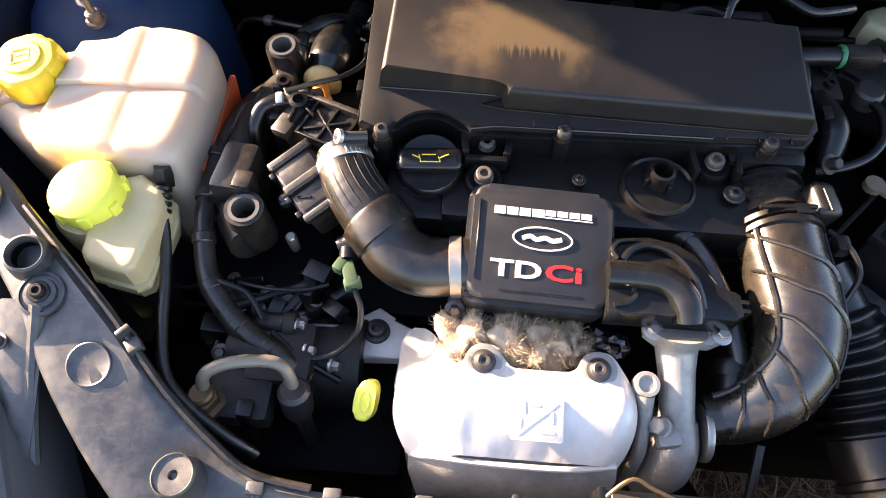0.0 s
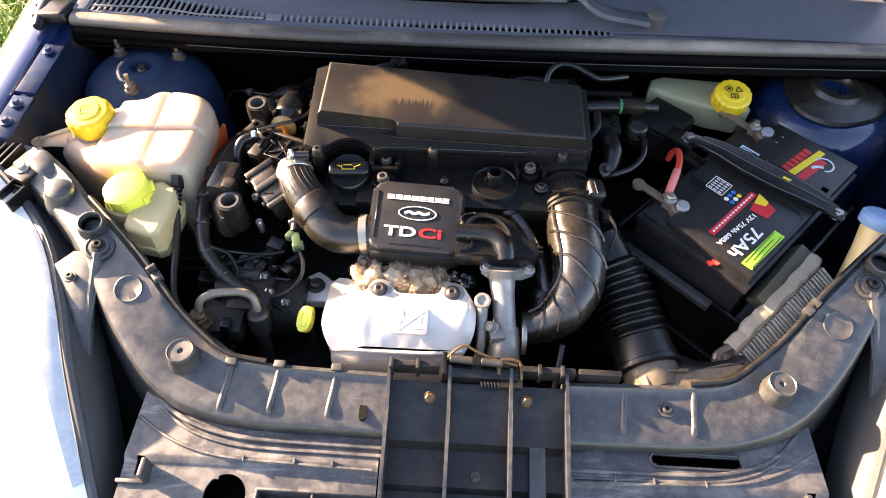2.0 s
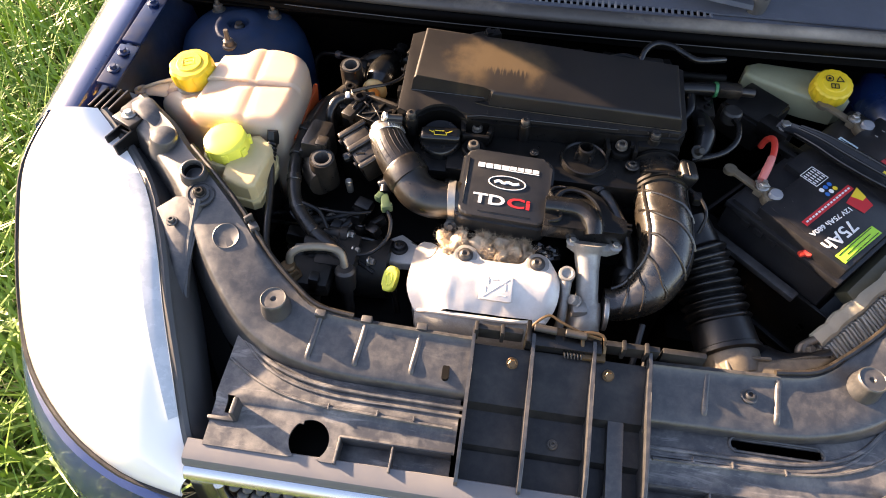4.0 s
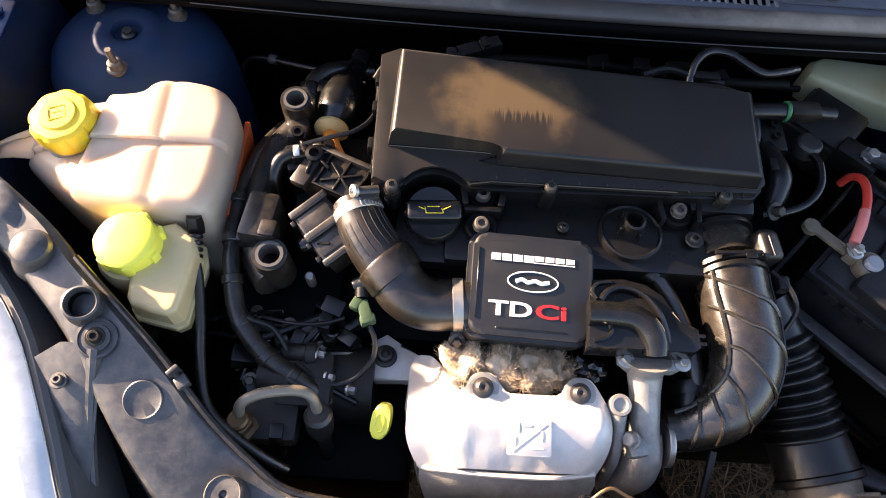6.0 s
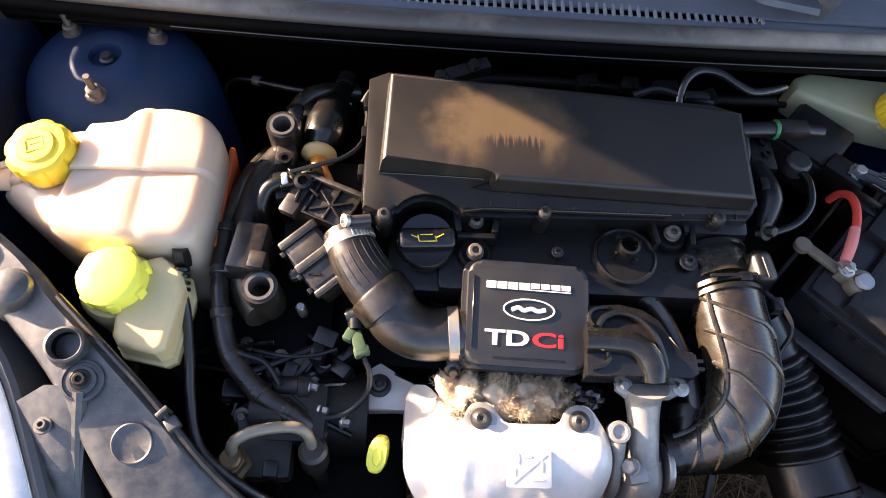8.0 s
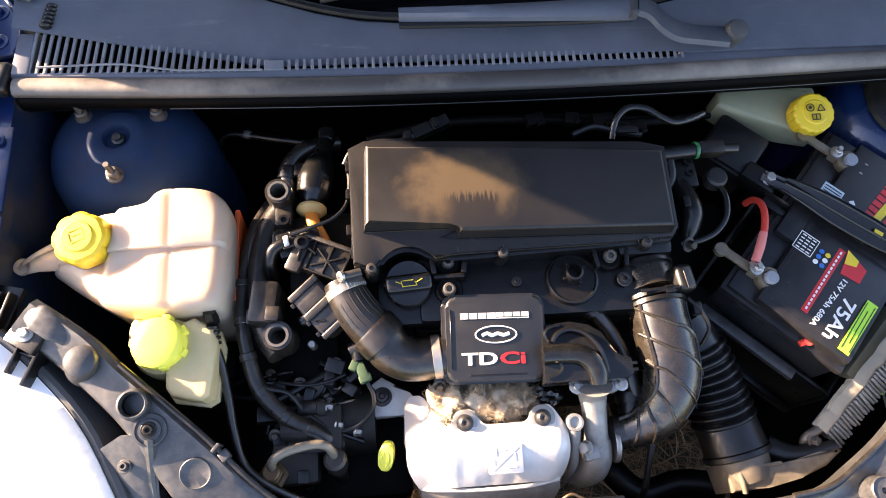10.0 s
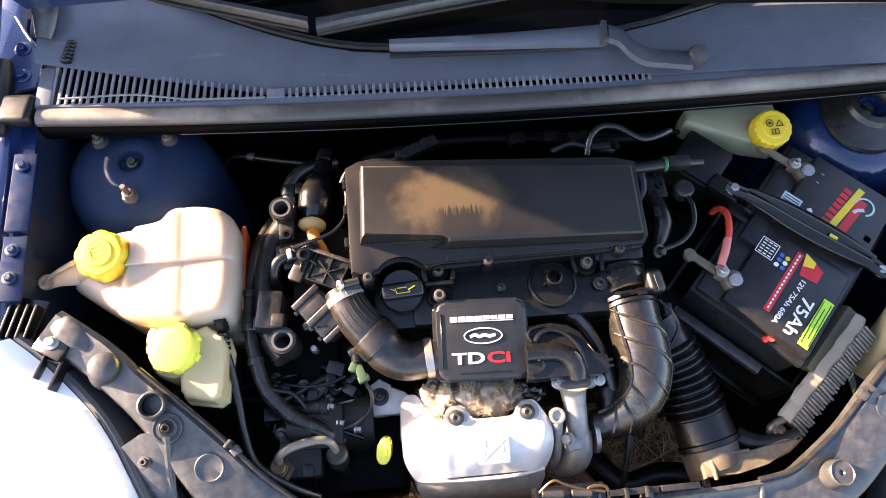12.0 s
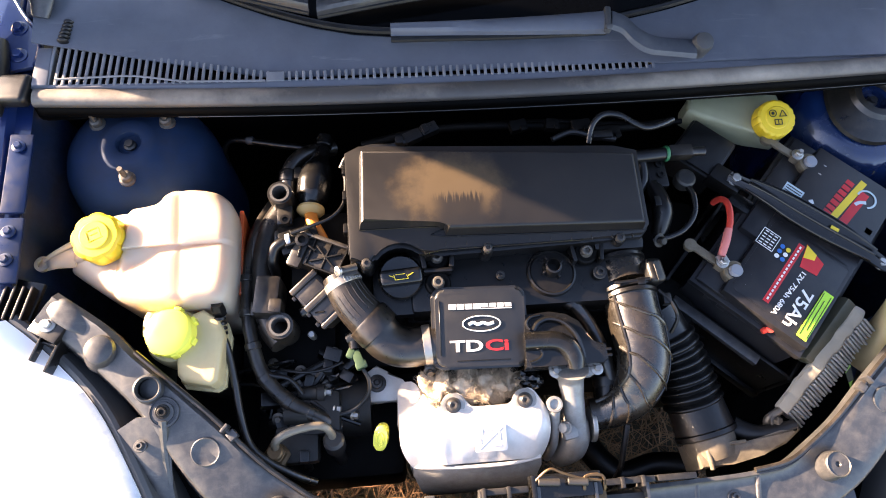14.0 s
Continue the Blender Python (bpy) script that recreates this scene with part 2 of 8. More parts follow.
m_cowl = surface("weathered dark grey cowl plastic", (0.108, 0.120, 0.147), 0.34, bump=0.2, scale=20, dust=(0.24, 0.24, 0.25), dust_amount=0.18, dust_scale=9)
# Dust on upward faces is brightened to carry sunlight as well.
m_seal = surface("weathered rubber with sun-paled top", (0.080, 0.073, 0.066), 0.42, bump=0.25, scale=30, dust=(0.52, 0.455, 0.37), dust_amount=1.25, dust_scale=1.5, up_dust=1.0)
# Black lowered almost to zero to hold the shade under the seal.
m_sealface = surface("black rubber with underside shade", (0.0016, 0.0014, 0.0014), 0.55, var=0.4, scale=30, bump=0.2, spec=0.06)
m_blue = surface("dark blue car paint", (0.006, 0.022, 0.10), 0.30, var=0.2, scale=12, bump=0.0, coat=1.0, dust=(0.12, 0.14, 0.17), dust_amount=0.12, dust_scale=10)
m_inner = surface("grimy dark blue inner paint", (0.0055, 0.017, 0.052), 0.36, var=0.5, scale=14, bump=0.1, coat=0.35, dust=(0.018, 0.019, 0.022), dust_amount=0.9, dust_scale=16, spec=0.4)
m_tower = surface("grime-filmed blue paint", (0.0105, 0.029, 0.074), 0.60, var=0.35, scale=16, bump=0.1, dust=(0.028, 0.033, 0.042), dust_amount=0.7, dust_scale=11, up_dust=0.5, spec=0.12)
m_wing = surface("dark blue wing paint", (0.005, 0.017, 0.068), 0.30, var=0.35, scale=30, bump=0.05, coat=0.4, dust=(0.018, 0.022, 0.032), dust_amount=0.6, dust_scale=24, spec=0.4)
m_tank = surface("aged cream translucent plastic", (0.53, 0.43, 0.325), 0.32, var=0.07, scale=9, bump=0.05, sss=0.9, dust=(0.52, 0.38, 0.25), dust_amount=0.16, dust_scale=14, sss_scale=0.032)
m_red = surface("red coolant stain plastic", (0.55, 0.11, 0.03), 0.4, sss=0.3)
m_ps = surface("yellowed translucent plastic", (0.62, 0.50, 0.265), 0.34, var=0.12, scale=18, bump=0.06, sss=0.25, dust=(0.38, 0.28, 0.13), dust_amount=0.3)
m_yellow = surface("yellow cap plastic", (0.86, 0.58, 0.02), 0.42, var=0.08, bump=0.08, dust=(0.50, 0.36, 0.06), dust_amount=0.25, dust_scale=40)
m_lemon = surface("bright lemon plastic", (0.92, 0.88, 0.10), 0.36, var=0.05, bump=0.05)
m_shield = surface("pressed aluminium", (0.74, 0.695, 0.63), 0.38, metal=0.3, var=0.16, scale=30, bump=0.2, grain=300, dust=(0.42, 0.35, 0.27), dust_amount=0.35, dust_scale=26)
m_cast = surface("cast aluminium", (0.36, 0.35, 0.325), 0.42, metal=0.5, var=0.25, scale=55, bump=0.5, grain=700, dust=(0.13, 0.10, 0.07), dust_amount=0.45, dust_scale=35)
m_steel = surface("zinc-plated steel", (0.50, 0.48, 0.44), 0.36, metal=0.9, var=0.15, bump=0.15, dust=(0.25, 0.17, 0.09), dust_amount=0.25, dust_scale=60)
m_brass = surface("tarnished yellow steel", (0.15, 0.097, 0.05), 0.42, metal=0.7, var=0.2, bump=0.2, dust=(0.12, 0.08, 0.05), dust_amount=0.4, dust_scale=50)
m_darkbolt = surface("dark oxidised steel", (0.08, 0.075, 0.07), 0.45, metal=0.7, bump=0.2)
m_stud = surface("dull plated stud steel", (0.15, 0.135, 0.115), 0.42, metal=0.55, var=0.3, scale=70, bump=0.4, dust=(0.05, 0.04, 0.03), dust_amount=0.5, dust_scale=60)
m_orange = surface("orange hose plastic", (0.62, 0.22, 0.03), 0.40, var=0.15, bump=0.05, sss=0.2)
m_amber = surface("amber plastic collar", (0.62, 0.42, 0.16), 0.40, var=0.1, bump=0.05, sss=0.2)
m_redrub = surface("red cable sleeve", (0.62, 0.05, 0.03), 0.42, var=0.12, bump=0.08)
m_pink = surface("faded pink heat-shrink sleeve", (0.68, 0.20, 0.17), 0.5, var=0.12, bump=0.08)
m_white = surface("white print", (0.84, 0.84, 0.82), 0.5, var=0.05, bump=0.0)
m_redprint = surface("red print", (0.62, 0.025, 0.03), 0.45, var=0.08, bump=0.0)
m_yelprint = surface("yellow print", (0.85, 0.62, 0.03), 0.45, var=0.05, bump=0.0)
m_green = surface("fluorescent green tape", (0.42, 0.80, 0.05), 0.40, var=0.05, bump=0.0)
m_blueprint = surface("blue print", (0.02, 0.16, 0.50), 0.5, var=0.05, bump=0.0)
m_teal = surface("pale sticker", (0.52, 0.64, 0.66), 0.5, var=0.1, bump=0.0)
m_blackprint = surface("black print", (0.01, 0.01, 0.01), 0.5, var=0.05, bump=0.0)
m_batt = surface("black battery case", (0.012, 0.012, 0.0135), 0.38, bump=0.12, dust=DUST, dust_amount=0.05, dust_scale=30)
m_lead = surface("grey lead terminal", (0.19, 0.152, 0.10), 0.42, metal=0.4, var=0.3, bump=0.3, dust=(0.40, 0.36, 0.28), dust_amount=0.3, dust_scale=70)
m_post = surface("pale grey lead", (0.30, 0.315, 0.34), 0.45, metal=0.2, var=0.1, bump=0.2)
m_tan = surface("tan plated pipe", (0.27, 0.23, 0.17), 0.38, metal=0.4, var=0.15, bump=0.1, dust=(0.12, 0.09, 0.06), dust_amount=0.4, dust_scale=60)
m_greenconn = surface("pale green connector", (0.050, 0.088, 0.045), 0.40, var=0.15, bump=0.05)
m_grey = surface("grey moulded plastic", (0.075, 0.075, 0.075), 0.45, var=0.12, bump=0.1)
m_chrome = surface("chrome trim", (0.70, 0.70, 0.71), 0.24, metal=1.0, var=0.04, bump=0.0, rough_var=0.04)
m_trim = surface("satin grey trim", (0.15, 0.15, 0.158), 0.34, metal=0.0, var=0.1, scale=12, bump=0.05, dust=(0.22, 0.20, 0.17), dust_amount=0.35, dust_scale=20)
# Near-white base colour stands for sun glare on a clear lens.
m_lens = surface("headlamp lens with sun glare in its white", (0.90, 0.885, 0.85), 0.12, var=0.04, scale=6, bump=0.0, coat=1.0, rough_var=0.05)
m_insul = surface("torn mineral wool", (0.60, 0.475, 0.33), 0.95, var=0.3, scale=45, bump=0.0, grain=380, dust=(0.10, 0.07, 0.05), dust_amount=0.6, dust_scale=38)
m_alu = surface("dusty corroded aluminium", (0.52, 0.51, 0.47), 0.55, metal=0.25, var=0.3, scale=60, bump=0.8, grain=260, dust=(0.46, 0.43, 0.35), dust_amount=0.5, dust_scale=70)
m_glass = surface("dark windscreen glass", (0.002, 0.0022, 0.0025), 0.05, var=0.05, bump=0.0, rough_var=0.02, spec=0.08)
m_blade = surface("grass blade", (0.17, 0.28, 0.035), 0.55, var=0.35, scale=3, bump=0.0)
m_straw = surface("dry straw", (0.62, 0.50, 0.28), 0.7, var=0.3, scale=4, bump=0.0)
m_soil = surface("soil with grass and dry litter", (0.030, 0.023, 0.012), 0.95, var=0.5, scale=5, bump=0.6, grain=60, dust=(0.075, 0.068, 0.022), dust_amount=0.7, dust_scale=1.2)
m_olive = surface("olive brown plastic", (0.066, 0.065, 0.042), 0.40, var=0.25, scale=30, bump=0.15, dust=(0.14, 0.125, 0.085), dust_amount=0.3, dust_scale=30)
m_cream = surface("chalky cream edge", (0.36, 0.33, 0.26), 0.7, var=0.2, scale=60, bump=0.6, grain=300, dust=(0.25, 0.22, 0.15), dust_amount=0.4, dust_scale=60)
m_scoop = surface("dusty brown-grey plastic", (0.10, 0.086, 0.066), 0.40, var=0.25, scale=30, bump=0.2, dust=(0.30, 0.25, 0.18), dust_amount=0.5, dust_scale=45)
m_litter = surface("brown straw litter", (0.14, 0.07, 0.028), 0.8, var=0.4, scale=4, bump=0.0)
m_pump = surface("dark oily aluminium", (0.024, 0.023, 0.021), 0.42, metal=0.4, var=0.4, scale=50, bump=0.4, dust=(0.02, 0.017, 0.013), dust_amount=0.5, dust_scale=40)
m_dusty = surface("dusty dark grey plastic", (0.0115, 0.0098, 0.008), 0.30, var=0.4, scale=40, bump=0.2, dust=(0.22, 0.17, 0.115), dust_amount=0.15, dust_scale=60, spec=0.7)
m_wetblue = surface("glossy dark blue paint", (0.005, 0.021, 0.080), 0.16, var=0.3, scale=10, bump=0.05, coat=1.0, dust=(0.03, 0.034, 0.045), dust_amount=0.3, dust_scale=16)
m_border = surface("fluted lens border", (0.46, 0.50, 0.53), 0.16, var=0.2, scale=40, bump=0.0, coat=1.0, dust=(0.66, 0.68, 0.69), dust_amount=0.5, dust_scale=24)


def wiped_dust(mt, colour, amount):
    """A smear of dust with an outline of its own, rubbed off along its front in short streaks."""
    n, ln = mt.node_tree.nodes, mt.node_tree.links
    b = n["Principled BSDF"]

    def op(kind, a, c=None, d=None):
        k = n.new("ShaderNodeMath")
        k.operation = kind
        for i, v in enumerate((a, c, d)):
            if v is None:
                continue
            if isinstance(v, (int, float)):
                k.inputs[i].default_value = v
            else:
                ln.new(v, k.inputs[i])
        return k.outputs[0]

    def grains(scale, sx, sy, detail):
        mp = n.new("ShaderNodeMapping")
        mp.inputs["Scale"].default_value = (sx, sy, 0.0)
        ln.new(co.outputs["Object"], mp.inputs["Vector"])
        g = n.new("ShaderNodeTexNoise")
        g.inputs["Scale"].default_value, g.inputs["Detail"].default_value, g.inputs["Roughness"].default_value = scale, detail, 0.65
        ln.new(mp.outputs["Vector"], g.inputs["Vector"])
        return op("SUBTRACT", g.outputs["Fac"], 0.5)

    def soft(v, lo, hi):
        k = n.new("ShaderNodeMapRange")
        k.interpolation_type = "SMOOTHSTEP"
        k.inputs["From Min"].default_value, k.inputs["From Max"].default_value = lo, hi
        ln.new(v, k.inputs["Value"])
        return k.outputs["Result"]

    co = n.new("ShaderNodeTexCoord")
    sp = n.new("ShaderNodeSeparateXYZ")
    ln.new(co.outputs["Object"], sp.inputs["Vector"])
    x, y = sp.outputs["X"], sp.outputs["Y"]
    blot, streak = grains(22, 1, 1, 6), grains(1, 300, 14, 4)
    dx, dy = op("DIVIDE", op("ADD", x, 0.070), 0.085), op("DIVIDE", op("ADD", y, -0.004), 0.055)
    far = op("ADD", op("SQRT", op("ADD", op("MULTIPLY", dx, dx), op("MULTIPLY", dy, dy))), op("MULTIPLY", blot, 1.1))
    body = op("SUBTRACT", 1.0, soft(far, 0.45, 1.05))
    line = op("ADD", y, op("ADD", op("MULTIPLY", streak, 0.06), op("MULTIPLY", blot, 0.03)))
    rub = op("MULTIPLY", op("SUBTRACT", 1.0, soft(line, -0.014, -0.002)), op("MULTIPLY", soft(x, -0.105, -0.075), op("SUBTRACT", 1.0, soft(op("ADD", x, op("MULTIPLY", blot, 0.03)), -0.036, -0.018))))
    fac = op("MULTIPLY", op("MULTIPLY", body, op("SUBTRACT", 1.0, op("MULTIPLY", rub, 0.93))), amount)
    old = b.inputs["Base Color"].links[0].from_socket
    mx = n.new("ShaderNodeMix")
    mx.data_type = "RGBA"
    mx.inputs["B"].default_value = (*colour, 1)
    ln.new(fac, mx.inputs["Factor"])
    ln.new(old, mx.inputs["A"])
    ln.new(mx.outputs["Result"], b.inputs["Base Color"])


def scuffed(mt, colour, amount, stretch, lo):
    """Sparse long scuffs and rubbed streaks laid over a material's colour."""
    n, ln = mt.node_tree.nodes, mt.node_tree.links
    b = n["Principled BSDF"]
    co, mp, g, mr, mx = n.new("ShaderNodeTexCoord"), n.new("ShaderNodeMapping"), n.new("ShaderNodeTexNoise"), n.new("ShaderNodeMapRange"), n.new("ShaderNodeMix")
    mp.inputs["Scale"].default_value = stretch
    mp.inputs["Rotation"].default_value = (0.0, 0.0, 0.35)
    g.inputs["Scale"].default_value, g.inputs["Detail"].default_value, g.inputs["Roughness"].default_value, g.inputs["Distortion"].default_value = 1.0, 7.0, 0.72, 0.6
    mr.inputs["From Min"].default_value, mr.inputs["From Max"].default_value, mr.inputs["To Max"].default_value = lo, lo + 0.14, amount
    mx.data_type = "RGBA"
    mx.inputs["B"].default_value = (*colour, 1)
    ln.new(co.outputs["Object"], mp.inputs["Vector"])
    ln.new(mp.outputs["Vector"], g.inputs["Vector"])
    ln.new(g.outputs["Fac"], mr.inputs["Value"])
    ln.new(mr.outputs["Result"], mx.inputs["Factor"])
    ln.new(b.inputs["Base Color"].links[0].from_socket, mx.inputs["A"])
    ln.new(mx.outputs["Result"], b.inputs["Base Color"])


scuffed(m_panel, (0.20, 0.187, 0.17), 0.28, (16, 70, 40), 0.58)
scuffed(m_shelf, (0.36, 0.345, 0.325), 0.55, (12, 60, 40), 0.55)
scuffed(m_cowl, (0.26, 0.27, 0.28), 0.45, (9, 60, 40), 0.60)
wiped_dust(m_lid, (0.27, 0.18, 0.085), 0.32)


# ---- the ground ----
s = Shape()
far = [-300, -60, -15, -5, -3, -2, -1.2, -0.6, 0, 0.6, 1.2, 2, 3, 5, 15, 60, 300]
s.sheet([[(x, y, 0.03 * noise.noise(Vector((x * 1.3, y * 1.3, 0))) if abs(x) < 6 and abs(y) < 6 else 0.0) for x in far] for y in far])
ground = part("ground", s, m_soil)
tagged(ground, "grassy ground with dry straw under the parked car", "ground", kind="structure")


def blades(name, count, region, length, width, lean, material, label, seed, height0=0.0):
    """Many thin bent blades in one mesh."""
    rng = random.Random(seed)
    verts, faces = [], []
    for _ in range(count):
        x, y = rng.uniform(region[0], region[1]), rng.uniform(region[2], region[3])
        if name == "meadow" and abs(x) < 0.95 and -0.45 < y < 2.5:
            continue
        edge = max(0.0, -1.5 - x, abs(y - 0.2) - 1.0) + 0.5 * noise.noise(Vector((x * 2.1, y * 2.1, seed)))
        if name in ("grass", "dry_grass") and rng.random() < edge:
            continue
        a, ln, w = rng.uniform(0, 6.28), rng.uniform(*length), rng.uniform(*width)
        tilt = rng.uniform(*lean)
        dx, dy = math.cos(a), math.sin(a)
        px, py = -dy, dx
        base = len(verts)
        z0 = height0 + rng.uniform(0, 0.03)
        for k, f in enumerate((1.0, 0.85, 0.5, 0.06)):
            u = k / 3
            out = ln * u * math.sin(tilt * (0.5 + 0.7 * u))
            up = ln * u * math.cos(tilt * (0.5 + 0.7 * u))
            for sgn in (-1, 1):
                verts.append((x + dx * out + px * w * f * sgn, y + dy * out + py * w * f * sgn, max(0.004, z0 + up)))
        for k in range(3):
            q = base + 2 * k
            faces.append((q, q + 1, q + 3, q + 2))
    me = bpy.data.meshes.new(name)
    me.from_pydata(verts, [], faces)
    me.materials.append(material)
    me.shade_smooth()
    return tagged(new(name, me), label, "grass", kind="stuff")


blades("grass", 22000, (-3.0, -0.80, -2.2, 2.8), (0.16, 0.46), (0.0035, 0.009), (0.2, 1.1), m_blade, "long green grass blades beside the car", 3)
blades("dry_grass", 17000, (-3.0, -0.72, -2.2, 2.8), (0.10, 0.32), (0.0014, 0.0035), (0.7, 1.5), m_straw, "dry bleached grass among the green", 4)
blades("meadow", 30000, (-7.0, 7.0, -6.0, 7.0), (0.10, 0.30), (0.004, 0.010), (0.3, 1.3), m_blade, "sparse meadow grass round the car", 6)
blades("straw_litter", 5500, (-0.55, 0.75, -0.35, 0.5), (0.05, 0.16), (0.0008, 0.0020), (1.2, 1.57), m_litter, "dry straw lying on the ground under the engine bay", 5)

# ---- the car's body ----
car = thing("car_body", (0, 0.4, 0.0), "dark blue hatchback front with its bonnet raised", "car")


def mirrored(points):
    return [(-p[0], *p[1:]) for p in points]


LAMP_OUT = [(0.768, 0.243, 0.846), (0.785, 0.17, 0.812), (0.785, 0.10, 0.755), (0.755, 0.0, 0.700), (0.700, -0.085, 0.680), (0.615, -0.155, 0.672), (0.525, -0.198, 0.668), (0.440, -0.215, 0.668)]


def wing_rows(sign):
    rows = []
    edge = spline(LAMP_OUT, 8)
    ey, exs, ezs = [p.y for p in edge][::-1], [p.x for p in edge][::-1], [p.z for p in edge][::-1]
    for y in (0.06, 0.10, 0.14, 0.18, 0.215, 0.2415, 0.2425, 0.27, 0.32, 0.40, 0.50, 0.60, 0.70, 0.82, 0.95):
        b = 0.055 * min(1.0, max(0.0, (y - 0.1) / 0.6))
        x0, zc = 0.712 + 0.045 * (y - 0.2), 0.849 + 0.035 * (y - 0.2)
        if y < 0.242:
            ex, ez = float(np.interp(y, ey, exs)), float(np.interp(y, ey, ezs))
            lip = [(ex - 0.004, ez - 0.012), (ex, ez - 0.006), (ex + 0.003, ez - 0.004), (ex + 0.006, ez - 0.005), (ex + 0.010, ez - 0.010)]
            low = [(max(ex + 0.016, 0.80), ez - 0.04), (0.812 + b * 0.6, min(ez - 0.08, 0.70)), (0.825 + b, 0.62), (0.82 + b, 0.42), (0.80 + b, 0.26)]
            sec = lip + low
        else:
            sec = [(x0 - 0.018, zc - 0.010), (x0 + 0.004, zc - 0.008), (x0 + 0.010, zc + 0.004), (x0 + 0.020, zc + 0.008), (x0 + 0.05 + b * 0.3, zc + 0.000),
                   (x0 + 0.085 + b * 0.6, zc - 0.035), (x0 + 0.105 + b, zc - 0.10), (x0 + 0.115 + b, zc - 0.22), (x0 + 0.11 + b, zc - 0.43), (x0 + 0.09 + b, zc - 0.6)]
        rows.append([(sign * x, y, z) for x, z in sec])
    return rows


for sign, side in ((-1, "left"), (1, "right")):
    s = Shape()
    s.sheet(wing_rows(sign), 0.0012)
    part("fender", s, m_blue, car)
    # inner wing, with its bolted flange
    s = Shape()
    s.sheet([[(sign * (0.694 + 0.05 * (y - 0.2)), y, 0.848), (sign * (0.688 + 0.04 * (y - 0.2)), y, 0.80), (sign * 0.69, y, 0.60), (sign * 0.68, y, 0.08)] for y in (0.262, 0.33, 0.4, 0.55, 0.72)], 0.002)
    iw = part("inner_wing", s, m_inner, car)
    for y0, y1 in ((0.30, 0.40), (0.40, 0.53), (0.60, 0.70), (0.70, 0.78)):
        s = Shape()
        xm = 0.700 + 0.045 * ((y0 + y1) / 2 - 0.2)
        s.box((sign * xm, (y0 + y1) / 2, 0.853 + 0.02 * ((y0 + y1) / 2 - 0.2)), (0.030, y1 - y0 - 0.006, 0.006), 0.002, (0, -sign * 9, -sign * 2.6))
        part("wing_flange", s, m_wing, iw)
    for y in (0.335, 0.375, 0.505, 0.645, 0.735):
        s = Shape()
        s.hexhead((sign * (0.700 + 0.045 * (y - 0.2)), y, 0.858 + 0.02 * (y - 0.2)), 0.0055, 0.006)
        part("bolt", s, m_wing, iw)
    # plastic comb at the wing's tip
    s = Shape()
    s.box((sign * 0.690, 0.285, 0.836), (0.045, 0.055, 0.008), 0.002, (0, 0, sign * 14))
    wb = part("wing_bracket", s, m_black, car)
    for i in range(4):
        s = Shape()
        s.box((sign * (0.674 + 0.011 * i), 0.276 + 0.001 * i, 0.845), (0.0035, 0.045, 0.018), 0.001, (0, 0, sign * 12))
        part("bracket_rib", s, m_black, wb)


def strut_tower(cx, cy, cz, material, flank):
    s = Shape()
    prof = flank + [(0.060, -0.013), (0.046, -0.012), (0.041, -0.008), (0.036, -0.006), (0.024, -0.006), (0.019, -0.008), (0.017, -0.017), (0.001, -0.018)]
    s.lathe(prof, (cx, cy, cz), seg=48, caps=False)
    tw = part("strut_tower", s, material, car)
    s = Shape()
    s.lathe([(0.0090, -0.019), (0.0090, -0.014), (0.0062, -0.012), (0.0058, -0.008)], (cx, cy, cz), seg=14)
    part("strut_rod", s, m_darkbolt, tw)
    return tw


tower = strut_tower(-0.582, 0.527, 0.835, m_tower, [(0.120, -0.26), (0.119, -0.16), (0.116, -0.090), (0.110, -0.058), (0.100, -0.036), (0.084, -0.021)])
for dx, dy in ((0.003, -0.058), (-0.050, 0.038), (0.052, 0.036)):
    s = Shape()
    s.lathe([(0.012, -0.016), (0.012, -0.012), (0.0085, -0.011), (0.0085, -0.003), (0.006, -0.001)], (-0.582 + dx, 0.527 + dy, 0.835), seg=14)
    s.cyl((-0.582 + dx, 0.527 + dy, 0.832), (-0.582 + dx, 0.527 + dy, 0.852), 0.0042, 0.0038, 10)
    part("stud_nut", s, m_stud, tower, "dull plated stud and nut")
tower = strut_tower(0.592, 0.549, 0.832, m_wetblue, [(0.122, -0.26), (0.121, -0.10), (0.119, -0.070), (0.113, -0.046), (0.102, -0.030), (0.090, -0.023), (0.080, -0.022)])
s = Shape()
s.lathe([(0.082, -0.020), (0.080, -0.014), (0.068, -0.008), (0.045, -0.004), (0.040, 0.003), (0.028, 0.003), (0.025, -0.004), (0.024, -0.012)], (0.592, 0.549, 0.834), seg=40, caps=False, wob=lambda a, n: 1 + (0.06 * math.cos(3 * a + 0.6) if n < 3 else 0))
part("strut_top_plate", s, m_dusty, tower, "dusty bare strut top plate")

s = Shape()
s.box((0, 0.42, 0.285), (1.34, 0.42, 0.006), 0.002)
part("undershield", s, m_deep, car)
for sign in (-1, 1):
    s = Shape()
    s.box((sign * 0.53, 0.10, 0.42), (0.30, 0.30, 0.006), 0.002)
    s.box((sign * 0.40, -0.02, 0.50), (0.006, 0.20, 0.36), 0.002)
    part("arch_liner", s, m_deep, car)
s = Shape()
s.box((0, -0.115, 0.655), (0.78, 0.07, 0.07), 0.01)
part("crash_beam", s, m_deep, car)

